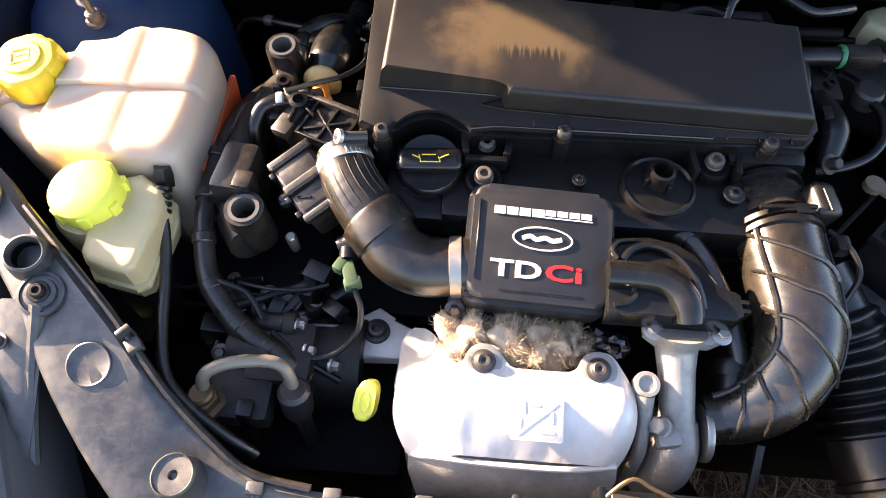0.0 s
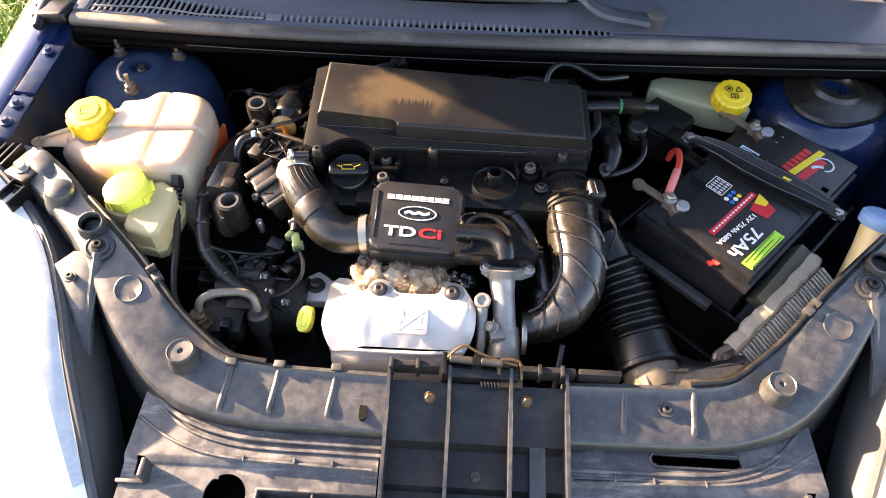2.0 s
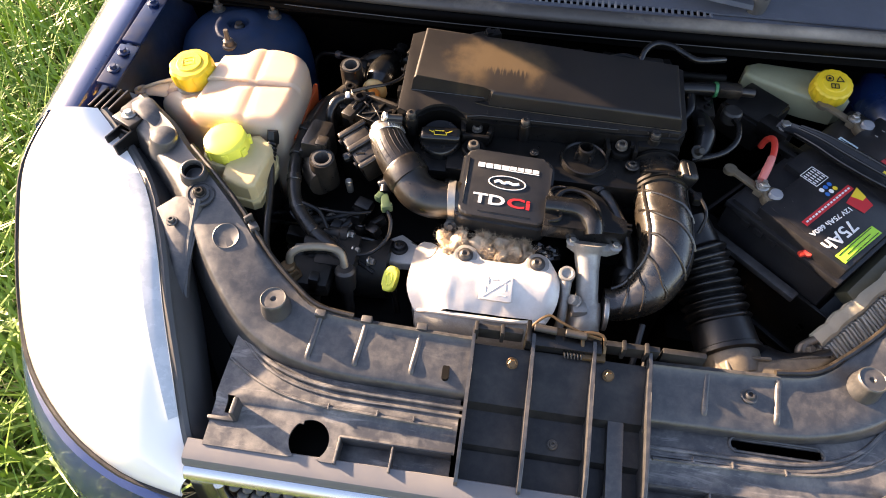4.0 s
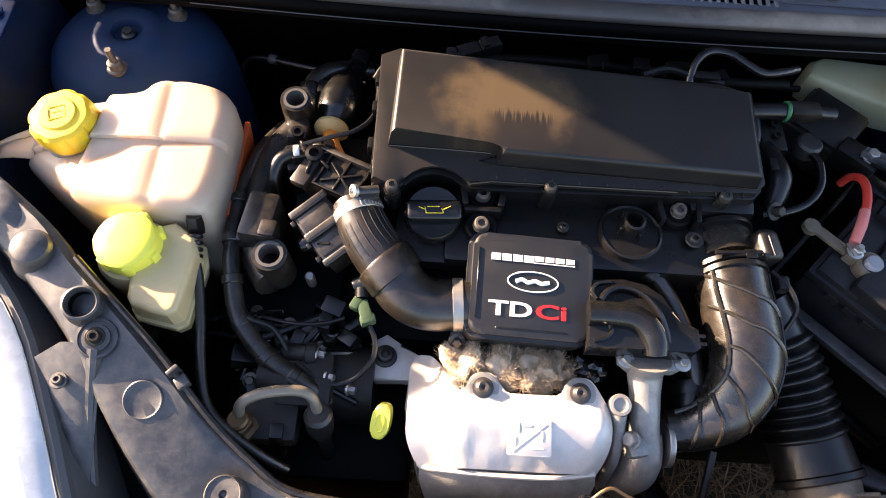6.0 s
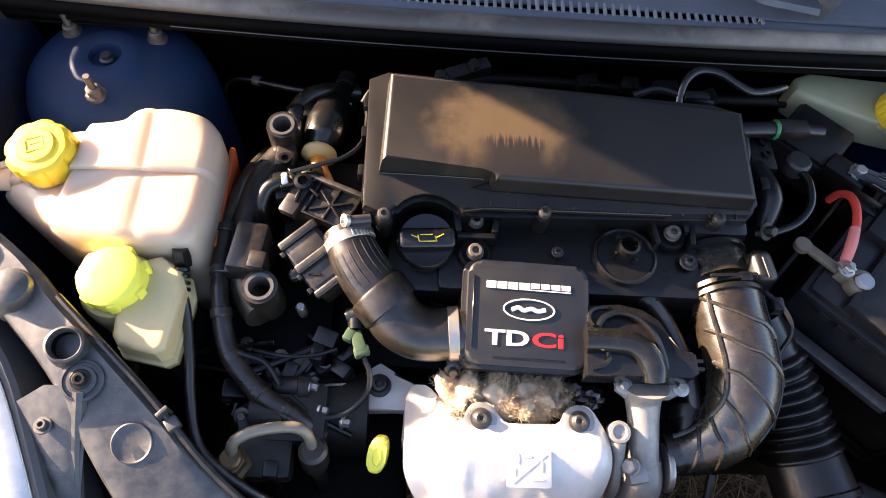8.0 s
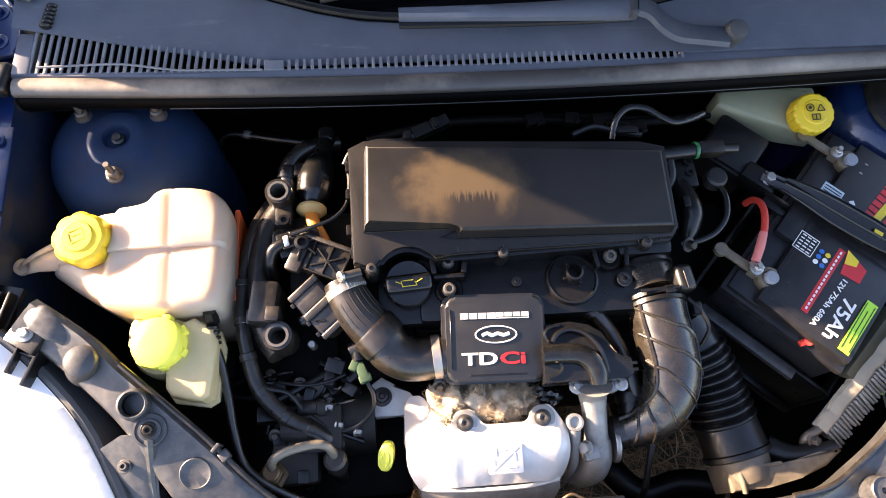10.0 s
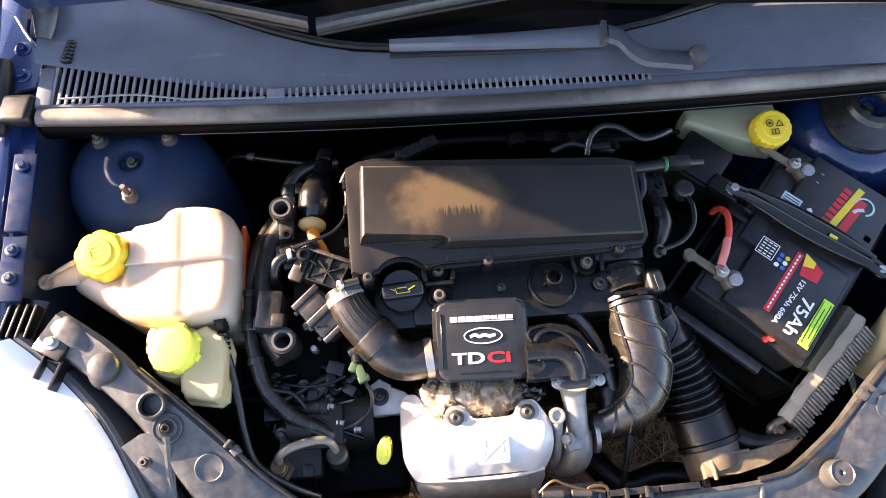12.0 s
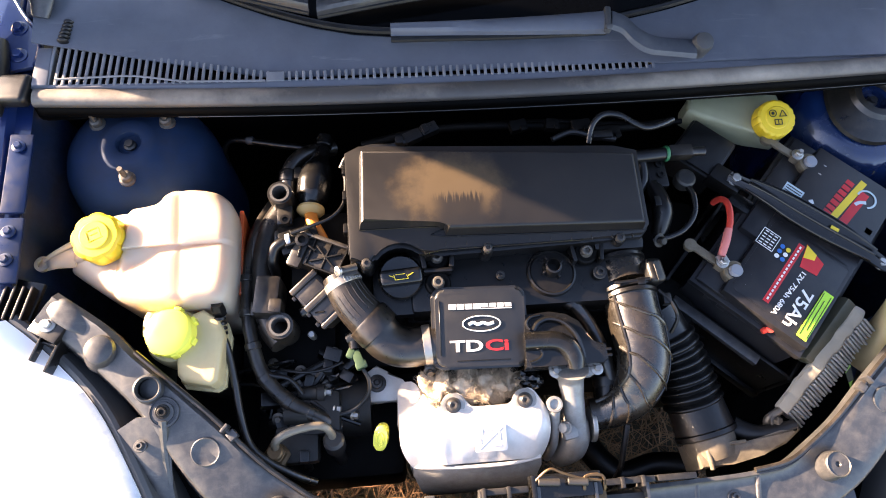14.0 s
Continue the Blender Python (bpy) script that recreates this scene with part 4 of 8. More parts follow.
stud(-0.362, 0.002, 0.806)
stud(0.364, 0.001, 0.806)
for sign in (-1, 1):
    s = Shape()
    s.lathe([(0.027, -0.012), (0.022, 0.001), (0.0195, 0.006), (0.019, 0.014), (0.0165, 0.018), (0.009, 0.0205), (0.002, 0.021)], (sign * 0.574, 0.207, 0.846), (sign * -0.12, -0.1, 1), 26)
    part("dome", s, m_panel, front)
    s = Shape()
    s.tube([(sign * 0.640, 0.268, 0.862), (sign * 0.625, 0.260, 0.865), (sign * 0.606, 0.246, 0.862), (sign * 0.588, 0.232, 0.855)], [0.008, 0.016, 0.015, 0.007], 14, 5, flat=0.28)
    part("arm_hump", s, m_panel, front)
    s = Shape()
    s.lathe([(0.019, -0.004), (0.0175, 0.008), (0.0165, 0.0125), (0.0145, 0.0135), (0.0128, 0.011), (0.0122, 0.006)], (sign * 0.512, 0.155, 0.847), (sign * -0.15, -0.15, 1), 26, caps=False)
    part("tube_socket", s, m_panel, front)
    s = Shape()
    s.lathe([(0.0124, 0.008), (0.0115, -0.02), (0.011, -0.05)], (sign * 0.512, 0.155, 0.847), (sign * -0.15, -0.15, 1), 26, caps=False)
    # blackened sleeve, so the bore reads as shaded
    part("socket_bore", s, m_deep, front)
    s = Shape()
    s.lathe([(0.0112, -0.052), (0.0112, -0.050), (0.0005, -0.049)], (sign * 0.512, 0.155, 0.847), (sign * -0.15, -0.15, 1), 20)
    part("socket_floor", s, m_deep, front)
    s = Shape()
    s.lathe([(0.019, -0.001), (0.0185, 0.002), (0.016, 0.0025), (0.0155, 0.001), (0.013, 0.001), (0.0125, 0.0035), (0.010, 0.004)], (sign * 0.494, 0.126, 0.8415), (sign * -0.12, -0.2, 1), 28)
    part("washer", s, m_panel, front)
    s = Shape()
    s.torx((sign * 0.494, 0.126, 0.846), 0.006, 0.006, (sign * -0.12, -0.2, 1), 1.5)
    part("screw", s, m_pump, front)
    s = Shape()
    s.lathe([(0.0185, -0.003), (0.0180, 0.0008), (0.0170, 0.0014), (0.0155, 0.0004), (0.004, 0.0004)], (sign * 0.446, 0.077, 0.8222), (-sign * 0.05, -0.36, 1), 28)
    part("oval_boss", s, m_panel, front)
    s = Shape()
    s.box((sign * 0.413, 0.094, 0.826), (0.012, 0.012, 0.010), 0.002, (0, 0, 40))
    s.box((sign * 0.421, 0.102, 0.83), (0.004, 0.012, 0.018), 0.001, (0, 0, sign * 40))
    part("clip", s, m_panel, front)
    # trough between the arm and the headlamp, with a strut running forward
    s = Shape()
    arm_o = spline([(sign * -p[0], p[1], p[2]) for p in LEFT_OUT[:7]], 3)
    lamp_i = spline([(sign * 0.690, 0.250, 0.842), (sign * 0.585, 0.142, 0.812), (sign * 0.538, 0.058, 0.798), (sign * 0.504, -0.02, 0.775), (sign * 0.470, -0.095, 0.748)], 5)
    n = min(len(arm_o), len(lamp_i))
    rows = []
    for k in range(n):
        a, l = arm_o[round(k * (len(arm_o) - 1) / (n - 1))], lamp_i[round(k * (len(lamp_i) - 1) / (n - 1))]
        deep = 0.05 + 0.07 * k / (n - 1)
        rows.append([a - Vector((0, 0, 0.012)), a.lerp(l, 0.3) - Vector((0, 0, deep)), a.lerp(l, 0.65) - Vector((0, 0, deep)), l - Vector((0, 0, 0.02))])
    s.sheet(rows, 0.002)
    # blackened as the shadow strip beside the arm
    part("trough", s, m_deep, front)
    s = Shape()
    s.sheet([[(sign * x, y, z) for x, y, z in row] for row in (
        ((0.487, 0.118, 0.8405), (0.505, 0.122, 0.839), (0.530, 0.123, 0.834), (0.562, 0.110, 0.816)), ((0.489, 0.095, 0.826), (0.506, 0.095, 0.825), (0.524, 0.090, 0.820), (0.541, 0.075, 0.806)),
        ((0.492, 0.050, 0.797), (0.501, 0.045, 0.797), (0.510, 0.035, 0.793), (0.518, 0.022, 0.784)), ((0.4945, -0.012, 0.764), (0.498, -0.013, 0.764), (0.502, -0.014, 0.764), (0.506, -0.016, 0.764)))], 0.002)
    part("apron", s, m_panel, front)
    for x, y, z, ln, th, r in ((0.631, 0.212, 0.838, 0.058, 0.004, 18.8), (0.655, 0.220, 0.836, 0.040, 0.0035, 18.8), (0.643, 0.222, 0.832, 0.0035, 0.030, 18.8)):
        s = Shape()
        s.box((sign * x, y, z), (th, ln, 0.028), 0.001, (0, 0, sign * r), seg=1)
        part("bracket_web", s, m_black, front)
    # rubber strip along the inner lip
    s = Shape()
    s.tube([(sign * -p[0], p[1] + 0.003, p[2] + (0.001 if abs(p[0]) > 0.36 else 0.006)) for p in LEFT_IN[2:9]], 0.0034, 8, 5)
    part("edge_strip", s, m_dusty, front)
    s = Shape()
    s.tube([(sign * 0.494, 0.118, 0.840), (sign * 0.497, 0.06, 0.80), (sign * 0.490, -0.01, 0.755), (sign * 0.482, -0.05, 0.73)], [0.007, 0.005, 0.0045, 0.004], 8, 5)
    part("strut", s, m_panel, front)
    s = Shape()
    s.torx((sign * 0.526, 0.090, 0.822), 0.005, 0.006)
    part("lamp_screw", s, m_panel, front)
    # side bolt tab at the arm's end
    s = Shape()
    s.box((sign * 0.638, 0.245, 0.853), (0.045, 0.040, 0.010), 0.003, (0, sign * 6, sign * 30))
    part("end_tab", s, m_black, front)
    s = Shape()
    s.hexhead((sign * 0.640, 0.243, 0.859), 0.006, 0.006)
    part("bolt", s, m_steel, front)
s = Shape()
s.torx((0.229, -0.028, 0.778), 0.006, 0.006)
part("screw", s, m_panel, front)

# ---- radiator behind the panel, headlamps, bumper and grille ----
rad = thing("radiator", (0, 0.0, 0.30), "dark radiator standing behind the front panel", "radiator")
s = Shape()
s.box((0.0, -0.035, 0.52), (0.62, 0.05, 0.44), 0.006)
part("core", s, m_deep, rad)
s = Shape()
s.box((0.0, -0.035, 0.735), (0.60, 0.05, 0.03), 0.01)
part("header_tank", s, m_black, rad)


def headlamp(sign):
    h = thing("headlamp", (sign * 0.6, 0.0, 0.55), "large headlamp with a grey rim, sun glare painted into its white lens", "headlamp", "headlamps")
    inner = spline([(0.697, 0.255, 0.852), (0.648, 0.212, 0.835), (0.585, 0.142, 0.822), (0.538, 0.058, 0.810), (0.504, -0.02, 0.790), (0.470, -0.095, 0.762), (0.445, -0.155, 0.730), (0.425, -0.195, 0.700)], 4)
    outer = spline(LAMP_OUT, 4)
    rows = []
    for i, (a, b) in enumerate(zip(inner, outer)):
        w = (b - a).length
        bulge = Vector((0.35, -0.35, 0.55)).normalized() * w * 0.19
        rows.append([(sign * p.x, p.y, p.z) for p in (a + (b - a) * u + bulge * (math.sin(math.pi * u) ** 0.8) for u in np.linspace(0, 1, 10))])
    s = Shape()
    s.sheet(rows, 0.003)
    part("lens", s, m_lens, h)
    rows = []
    for a, b in zip(inner[7:24], outer[7:24]):
        bulge = Vector((0.35, -0.35, 0.55)).normalized() * (b - a).length * 0.19
        rows.append([(sign * p.x, p.y, p.z + 0.0035) for p in (a + (b - a) * u + bulge * (math.sin(math.pi * u) ** 0.8) for u in (0.0, 0.016, 0.032, 0.048, 0.064))])
    s = Shape()
    s.sheet(rows, 0.002)
    part("lens_border", s, m_border, h, "blue-grey fluted lens border")
    s = Shape()
    edge = [(sign * p.x * 0.992, p.y + 0.004, p.z - 0.006) for p in inner]
    s.tube(edge, 0.0075, 8, 1)
    s.sheet([[(sign * (p.x - 0.010), p.y, p.z - 0.004), (sign * (p.x - 0.026), p.y + 0.006, p.z - 0.03), (sign * (p.x - 0.022), p.y + 0.010, p.z - 0.20)] for p in inner], 0.002)
    part("housing", s, m_grey, h, "grey headlamp housing")
    s = Shape()
    s.tube([(sign * (p.x + 0.002), p.y - 0.002, p.z - 0.003) for p in outer], 0.004, 8, 1)
    part("rim_seal", s, m_matte, h)


headlamp(-1)
headlamp(1)
s = Shape()
path = spline([(-0.815, 0.20, 0), (-0.80, 0.08, 0), (-0.765, -0.01, 0), (-0.705, -0.095, 0), (-0.62, -0.168, 0), (-0.52, -0.212, 0), (-0.43, -0.228, 0)], 4)
bump = thing("bumper", (0, -0.2, 0.25), "dark blue painted front bumper", "bumper")
for sign in (-1, 1):
    s = Shape()
    s.sheet([[(-sign * p.x * k, p.y * 1.0 - o, z) for k, o, z in ((0.985, -0.008, 0.668), (1.0, 0.002, 0.664), (1.012, 0.010, 0.645), (1.03, 0.022, 0.60), (1.045, 0.035, 0.52), (1.045, 0.04, 0.42), (1.0, 0.02, 0.30))] for p in path], 0.003)
    part("corner", s, m_blue, bump)
s = Shape()
s.sheet([[(x, -0.235, 0.56), (x, -0.25, 0.50), (x, -0.25, 0.38), (x, -0.22, 0.30)] for x in np.linspace(-0.44, 0.44, 6)], 0.003)
part("middle", s, m_blue, bump)
grille = thing("grille", (0, -0.19, 0.55), "chrome-framed grille with a dark honeycomb", "grille")
s = Shape()
s.sheet([[(x, -0.161, 0.730), (x, -0.163, 0.7340), (x, -0.178, 0.7330), (x, -0.186, 0.7300), (x, -0.190, 0.7230), (x, -0.190, 0.7140)] for x in np.linspace(-0.432, 0.432, 12)], 0.003)
part("top_trim", s, m_trim, grille, "satin grey trim along the grille's top")
s = Shape()
s.sheet([[(x, -0.1905, 0.7150), (x, -0.1975, 0.7110), (x, -0.2020, 0.7010), (x, -0.1980, 0.6900)] for x in np.linspace(-0.432, 0.432, 8)], 0.003)
s.tube([(-0.392, -0.198, 0.690), (-0.388, -0.205, 0.65), (-0.36, -0.216, 0.60), (-0.30, -0.226, 0.570), (0.30, -0.226, 0.570), (0.36, -0.216, 0.60), (0.388, -0.205, 0.65), (0.392, -0.198, 0.690)], 0.007, 10, 5)
s.box((-0.413, -0.200, 0.65), (0.034, 0.012, 0.08), 0.004, (-8, 0, 0))
s.box((0.413, -0.200, 0.65), (0.034, 0.012, 0.08), 0.004, (-8, 0, 0))
part("chrome_frame", s, m_chrome, grille)
s = Shape()
s.box((0, -0.196, 0.63), (0.77, 0.004, 0.12), 0.001, (-16, 0, 0))
part("backing", s, m_deep, grille)
s = Shape()
for j in range(7):
    for i in range(44):
        s.ball((-0.375 + 0.0172 * i + (0.0086 if j % 2 else 0), -0.196 - 0.0045 * j, 0.681 - 0.0150 * j), (0.0078, 0.0075, 0.0052), 8)
part("honeycomb", s, m_grey, grille)


# ---- engine: block, rocker cover, covers ----
engine = thing("engine", (-0.08, 0.25, 0.25), "dark grimy diesel engine standing across the bay", "engine")
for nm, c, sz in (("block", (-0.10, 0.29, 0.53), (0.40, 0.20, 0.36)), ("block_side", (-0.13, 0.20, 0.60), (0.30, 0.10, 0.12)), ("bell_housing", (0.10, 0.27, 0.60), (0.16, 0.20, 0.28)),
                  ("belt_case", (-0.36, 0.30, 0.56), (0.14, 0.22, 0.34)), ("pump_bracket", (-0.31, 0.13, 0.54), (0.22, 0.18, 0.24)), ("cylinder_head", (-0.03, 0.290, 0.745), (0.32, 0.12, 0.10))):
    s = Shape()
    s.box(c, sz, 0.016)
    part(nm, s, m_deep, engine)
s = Shape()
s.box((-0.03, 0.285, 0.808), (0.30, 0.10, 0.05), 0.010)
s.box((-0.03, 0.275, 0.820), (0.17, 0.075, 0.016), 0.006)
s.box((-0.195, 0.275, 0.815), (0.075, 0.08, 0.02), 0.008)
part("rocker_cover", s, m_black, engine)
s = Shape()
s.box((-0.30, 0.345, 0.755), (0.10, 0.13, 0.10), 0.02)
s.box((-0.335, 0.36, 0.795), (0.05, 0.07, 0.05), 0.012, (0, 0, 15))
part("timing_case", s, m_deep, engine)
for x, y, z in ((-0.141, 0.309, 0.845), (-0.142, 0.273, 0.843), (0.068, 0.305, 0.845)):
    s = Shape()
    s.torx((x, y, z), 0.0080, 0.008, (0, -0.15, 1), 1.12)
    part("bolt", s, m_stud, engine)
    s = Shape()
    s.lathe([(0.0185, -0.02), (0.0180, -0.006), (0.0165, -0.002), (0.0140, -0.0005), (0.010, -0.0015)], (x, y, z), (0, -0.15, 1), 26)
    part("bolt_bush", s, m_deep, engine)
for x, y, z, w in ((-0.141, 0.312, 0.845, 0.007), (0.068, 0.310, 0.842, 0.006)):
    for sx in (-1, 1):
        s = Shape()
        s.box((x + sx * 0.021, y, z), (w, 0.042, 0.02), 0.002, (0, 0, -sx * 7))
        part("bracket_cheek", s, m_black, engine)
s = Shape()
s.box((-0.141, 0.289, 0.843), (0.04, 0.007, 0.016), 0.003)
part("bracket_bridge", s, m_black, engine)
s = Shape()
s.torx((-0.055, 0.28, 0.838), 0.004, 0.004)
part("screw", s, m_darkbolt, engine)

# oil filler cap
oil = thing("oil_filler_cap", (-0.192, 0.288, 0.825), "round black oil filler cap with a yellow oil-can mark", "cap")
axis = Vector((0.0, -0.22, 1.0)).normalized()
s = Shape()
s.lathe([(0.030, 0.0), (0.0315, 0.006), (0.0315, 0.016), (0.0305, 0.020), (0.028, 0.0225), (0.020, 0.0215), (0.002, 0.021)], (0, 0, 0), (0, 0, 1), 48, m=Matrix.Translation((-0.192, 0.288, 0.824)) @ axis.to_track_quat("Z", "Y").to_matrix().to_4x4(), wob=lambda a, n: 1 - (0.02 if n in (1, 2) and int(a * 24 / 6.2832) % 2 else 0))
part("cap_body", s, m_gloss, oil)
tiltm = pose(-0.192, 0.288, 0.824, 12.4, 0, 4) @ pose(0, 0, 0.0235)
s = Shape()
s.box((0, 0.000, 0.002), (0.058, 0.022, 0.014), 0.006, m=tiltm, seg=3)
part("grip", s, m_gloss, oil)
s = Shape()
w = 0.0009
for c, sz, r in (((0, -0.0045, 0), (0.018, w, w), 0), ((-0.009, -0.001, 0), (w, 0.007, w), 12), ((0.0085, -0.002, 0), (w, 0.006, w), 20), ((-0.001, 0.0025, 0), (0.013, w, w), 0), ((0.0125, 0.0008, 0), (0.010, w, w), 25), ((-0.013, 0.001, 0), (0.007, w, w), -25)):
    s.box((c[0], c[1], 0.0094), sz, 0.0002, (0, 0, r), m=tiltm, seg=1)
part("oil_can_mark", s, m_yelprint, oil, "yellow raised oil-can mark")

# air filter box
air = thing("air_filter_box", (-0.05, 0.38, 0.72), "black air filter box with a stepped dusty lid", "filter box")
flange = [(-0.258, 0.300), (-0.232, 0.297)] + [(-0.192 + 0.043 * math.cos(a), 0.279 + 0.043 * math.sin(a)) for a in np.linspace(radians(158), radians(35), 9)] + [(-0.135, 0.308), (0.06, 0.312), (0.145, 0.316), (0.156, 0.328), (0.153, 0.437), (0.12, 0.445), (-0.24, 0.458), (-0.260, 0.448)]
slope = Matrix(((1, 0, 0, 0), (0, 1, 0, 0), (-0.015, 0.16, 1, -0.16 * 0.32), (0, 0, 0, 1)))
s = Shape()
s.prism(flange, 0.74, 0.862, 0.004, m=slope)
part("body", s, m_black, air)
s = Shape()
s.prism([(c[0] * 1.0, c[1] + 0.003) for c in flange], 0.8625, 0.870, 0.003, m=slope)
lidtop = [(-0.244, 0.342), (-0.142, 0.342), (-0.131, 0.338), (-0.128, 0.328), (0.146, 0.324), (0.143, 0.425), (0.02, 0.431), (-0.24, 0.444)]
s.prism(lidtop, 0.868, 0.892, 0.0045, 3, m=slope, taper=0.004)
lid = part("lid", s, m_lid, air)
s = Shape()
s.tube([slope @ Vector((x, y + 0.002, 0.8695)) for x, y in flange[10:13]], 0.0011, 6, 1)
part("lid_rim", s, m_gloss, lid)
s = Shape()
s.tube([slope @ Vector((x, y - 0.0005, 0.8705)) for x, y in lidtop[:5]], 0.0010, 6, 3)
part("lid_rim", s, m_gloss, lid)
for x in np.linspace(-0.215, 0.13, 13):
    if abs(x + 0.192) > 0.036:
        y = 0.3165 if x > -0.13 else 0.312
        s = Shape()
        s.box((x, y, 0.868 - 0.015 * x + 0.0), (0.0015, 0.006, 0.004), 0.0004, (8, 0, 0), seg=1)
        part("lid_nib", s, m_lid, lid)
for x, y in ((-0.236, 0.300), (-0.073, 0.313), (0.112, 0.318)):
    s = Shape()
    z = 0.866 - 0.015 * x
    s.lathe([(0.009, -0.035), (0.009, -0.006), (0.0075, -0.003)], (x, y - 0.004, z), (0, -0.1, 1), 16)
    part("screw_post", s, m_black, air)
    s = Shape()
    s.lathe([(0.0065, -0.004), (0.007, 0.003), (0.0055, 0.0055), (0.003, 0.006), (0.0028, 0.004), (0.0005, 0.004)], (x, y - 0.004, z), (0, -0.1, 1), 16)
    part("screw", s, m_darkbolt, air)
s = Shape()
for y in (0.35, 0.40, 0.44):
    s.box((-0.262, y, 0.862), (0.008, 0.014, 0.016), 0.002)
s.box((-0.258, 0.385, 0.868), (0.004, 0.15, 0.006), 0.0015)
part("side_clips", s, m_black, air)
s = Shape()
s.box((0.115, 0.322, 0.822), (0.075, 0.04, 0.06), 0.012)
part("outlet", s, m_black, air)

# engine cover box with the marks on it
tilt = 13.5
cover = thing("intake_cover", (-0.09, 0.20, 0.79), "flat black intake cover with white and red printed marks", "engine cover")
cm = pose(-0.0895, 0.2095, 0.8345, tilt, 2.5, -1.0)
rr = lambda w, h, r, n=6: [(sx * (w - r) + r * math.cos(a), sy * (h - r) + r * math.sin(a)) for sx, sy, a0 in ((1, 1, 0), (-1, 1, 90), (-1, -1, 180), (1, -1, 270)) for a in [radians(a0 + 90 * k / n) for k in range(n + 1)]]
s = Shape()
s.prism(rr(0.065, 0.055, 0.014), -0.040, -0.006, 0.004, m=cm)
s.prism(rr(0.0605, 0.0515, 0.013), -0.008, 0.004, 0.0045, 4, m=cm)
part("box", s, m_cover, cover)
s = Shape()
s.box((-0.055, 0.0, 0.0045), (0.0012, 0.072, 0.001), 0.0003, m=cm, seg=1)
s.box((0.002, -0.0440, 0.004), (0.072, 0.0016, 0.0014), 0.0004, m=cm, seg=1)
s.box((-0.025, -0.0475, -0.008), (0.075, 0.006, 0.006), 0.002, m=cm)
part("edge_bead", s, m_gloss, cover)
# worded trade marks become plain bars of their size and colour
def mark_bar(x, y, w, h, material, label=""):
    s = Shape()
    s.box((x, y, 0.0046), (w, h, 0.0006), 0.0, m=cm, seg=1)
    part("mark_bar", s, material, cover, label)


for x0, wdt in ((-0.0425, 0.0095), (-0.0315, 0.0095), (-0.0205, 0.0095), (-0.0095, 0.0105)):
    mark_bar(x0 + wdt / 2, 0.0275, wdt, 0.0072, m_white, "white printed bar")
for i in range(4):
    mark_bar(0.0065 + i * 0.0105, 0.0287, 0.0088, 0.0052, m_white, "white printed bar")
mark_bar(0.022, 0.0243, 0.042, 0.0010, m_white, "thin white printed line")
s = Shape()
ring = [(0.0255 * math.cos(a), 0.0102 * math.sin(a), 0.0) for a in np.linspace(0, 2 * math.pi, 41)]
s.tube([(x + 0.001, y + 0.0045, 0.0046) for x, y, z in ring], 0.00075, 6, 1, m=cm)
part("oval_mark", s, m_white, cover, "white printed oval ring")
s = Shape()
s.tube([(-0.0165, 0.0035, 0.0046), (-0.010, 0.0060, 0.0046), (-0.004, 0.0035, 0.0046), (0.003, 0.0055, 0.0046), (0.010, 0.0035, 0.0046), (0.0175, 0.0055, 0.0046)], 0.0021, 6, 5, flat=0.3, m=cm)
part("oval_script", s, m_white, cover)
words("TD", 0.0440, 0.0150, cm @ pose(-0.0205, -0.0245, 0.0044), m_white, cover, "large white printed letters", "lettering", bold=0.022)
words("Ci", 0.0310, 0.0150, cm @ pose(0.0205, -0.0245, 0.0044), m_redprint, cover, "large red printed letters", "lettering", bold=0.022)
# duct from the cover to the turbocharger
PLATE = [(-0.035, 0.150), (0.068, 0.150), (0.076, 0.155), (0.076, 0.174), (0.072, 0.177), (0.056, 0.178), (0.053, 0.192), (0.044, 0.209), (0.028, 0.220), (0.005, 0.225), (-0.030, 0.222)]
s = Shape()
s.prism(PLATE, 0.812, 0.8365, 0.003)
duct = part("duct_plate", s, m_gloss, cover)
s = Shape()
s.tube([(-0.034, 0.184, 0.838), (-0.012, 0.184, 0.8385), (0.010, 0.182, 0.8385), (0.024, 0.173, 0.837), (0.031, 0.160, 0.834), (0.033, 0.150, 0.828)], [0.0125, 0.0125, 0.013, 0.0135, 0.0135, 0.013], 18, 6)
part("duct_tube", s, m_gloss, duct)
for pts, r in (([(-0.020, 0.199, 0.8375), (-0.012, 0.209, 0.839), (0.003, 0.2135, 0.840), (0.022, 0.207, 0.840), (0.036, 0.190, 0.839), (0.042, 0.170, 0.8375), (0.043, 0.158, 0.836)], 0.0034),
               ([(-0.014, 0.176, 0.838), (-0.012, 0.166, 0.838), (-0.018, 0.159, 0.838), (-0.030, 0.156, 0.837)], 0.0024),
               ([(-0.024, 0.200, 0.838), (-0.028, 0.209, 0.838), (-0.022, 0.217, 0.838), (-0.008, 0.220, 0.837)], 0.0020)):
    s = Shape()
    s.tube(pts, r, 8, 6)
    part("duct_ridge", s, m_gloss, duct)
for dy in (0.160, 0.168):
    s = Shape()
    s.box((0.078, dy, 0.829), (0.008, 0.004, 0.014), 0.001)
    part("duct_clip", s, m_gloss, duct)
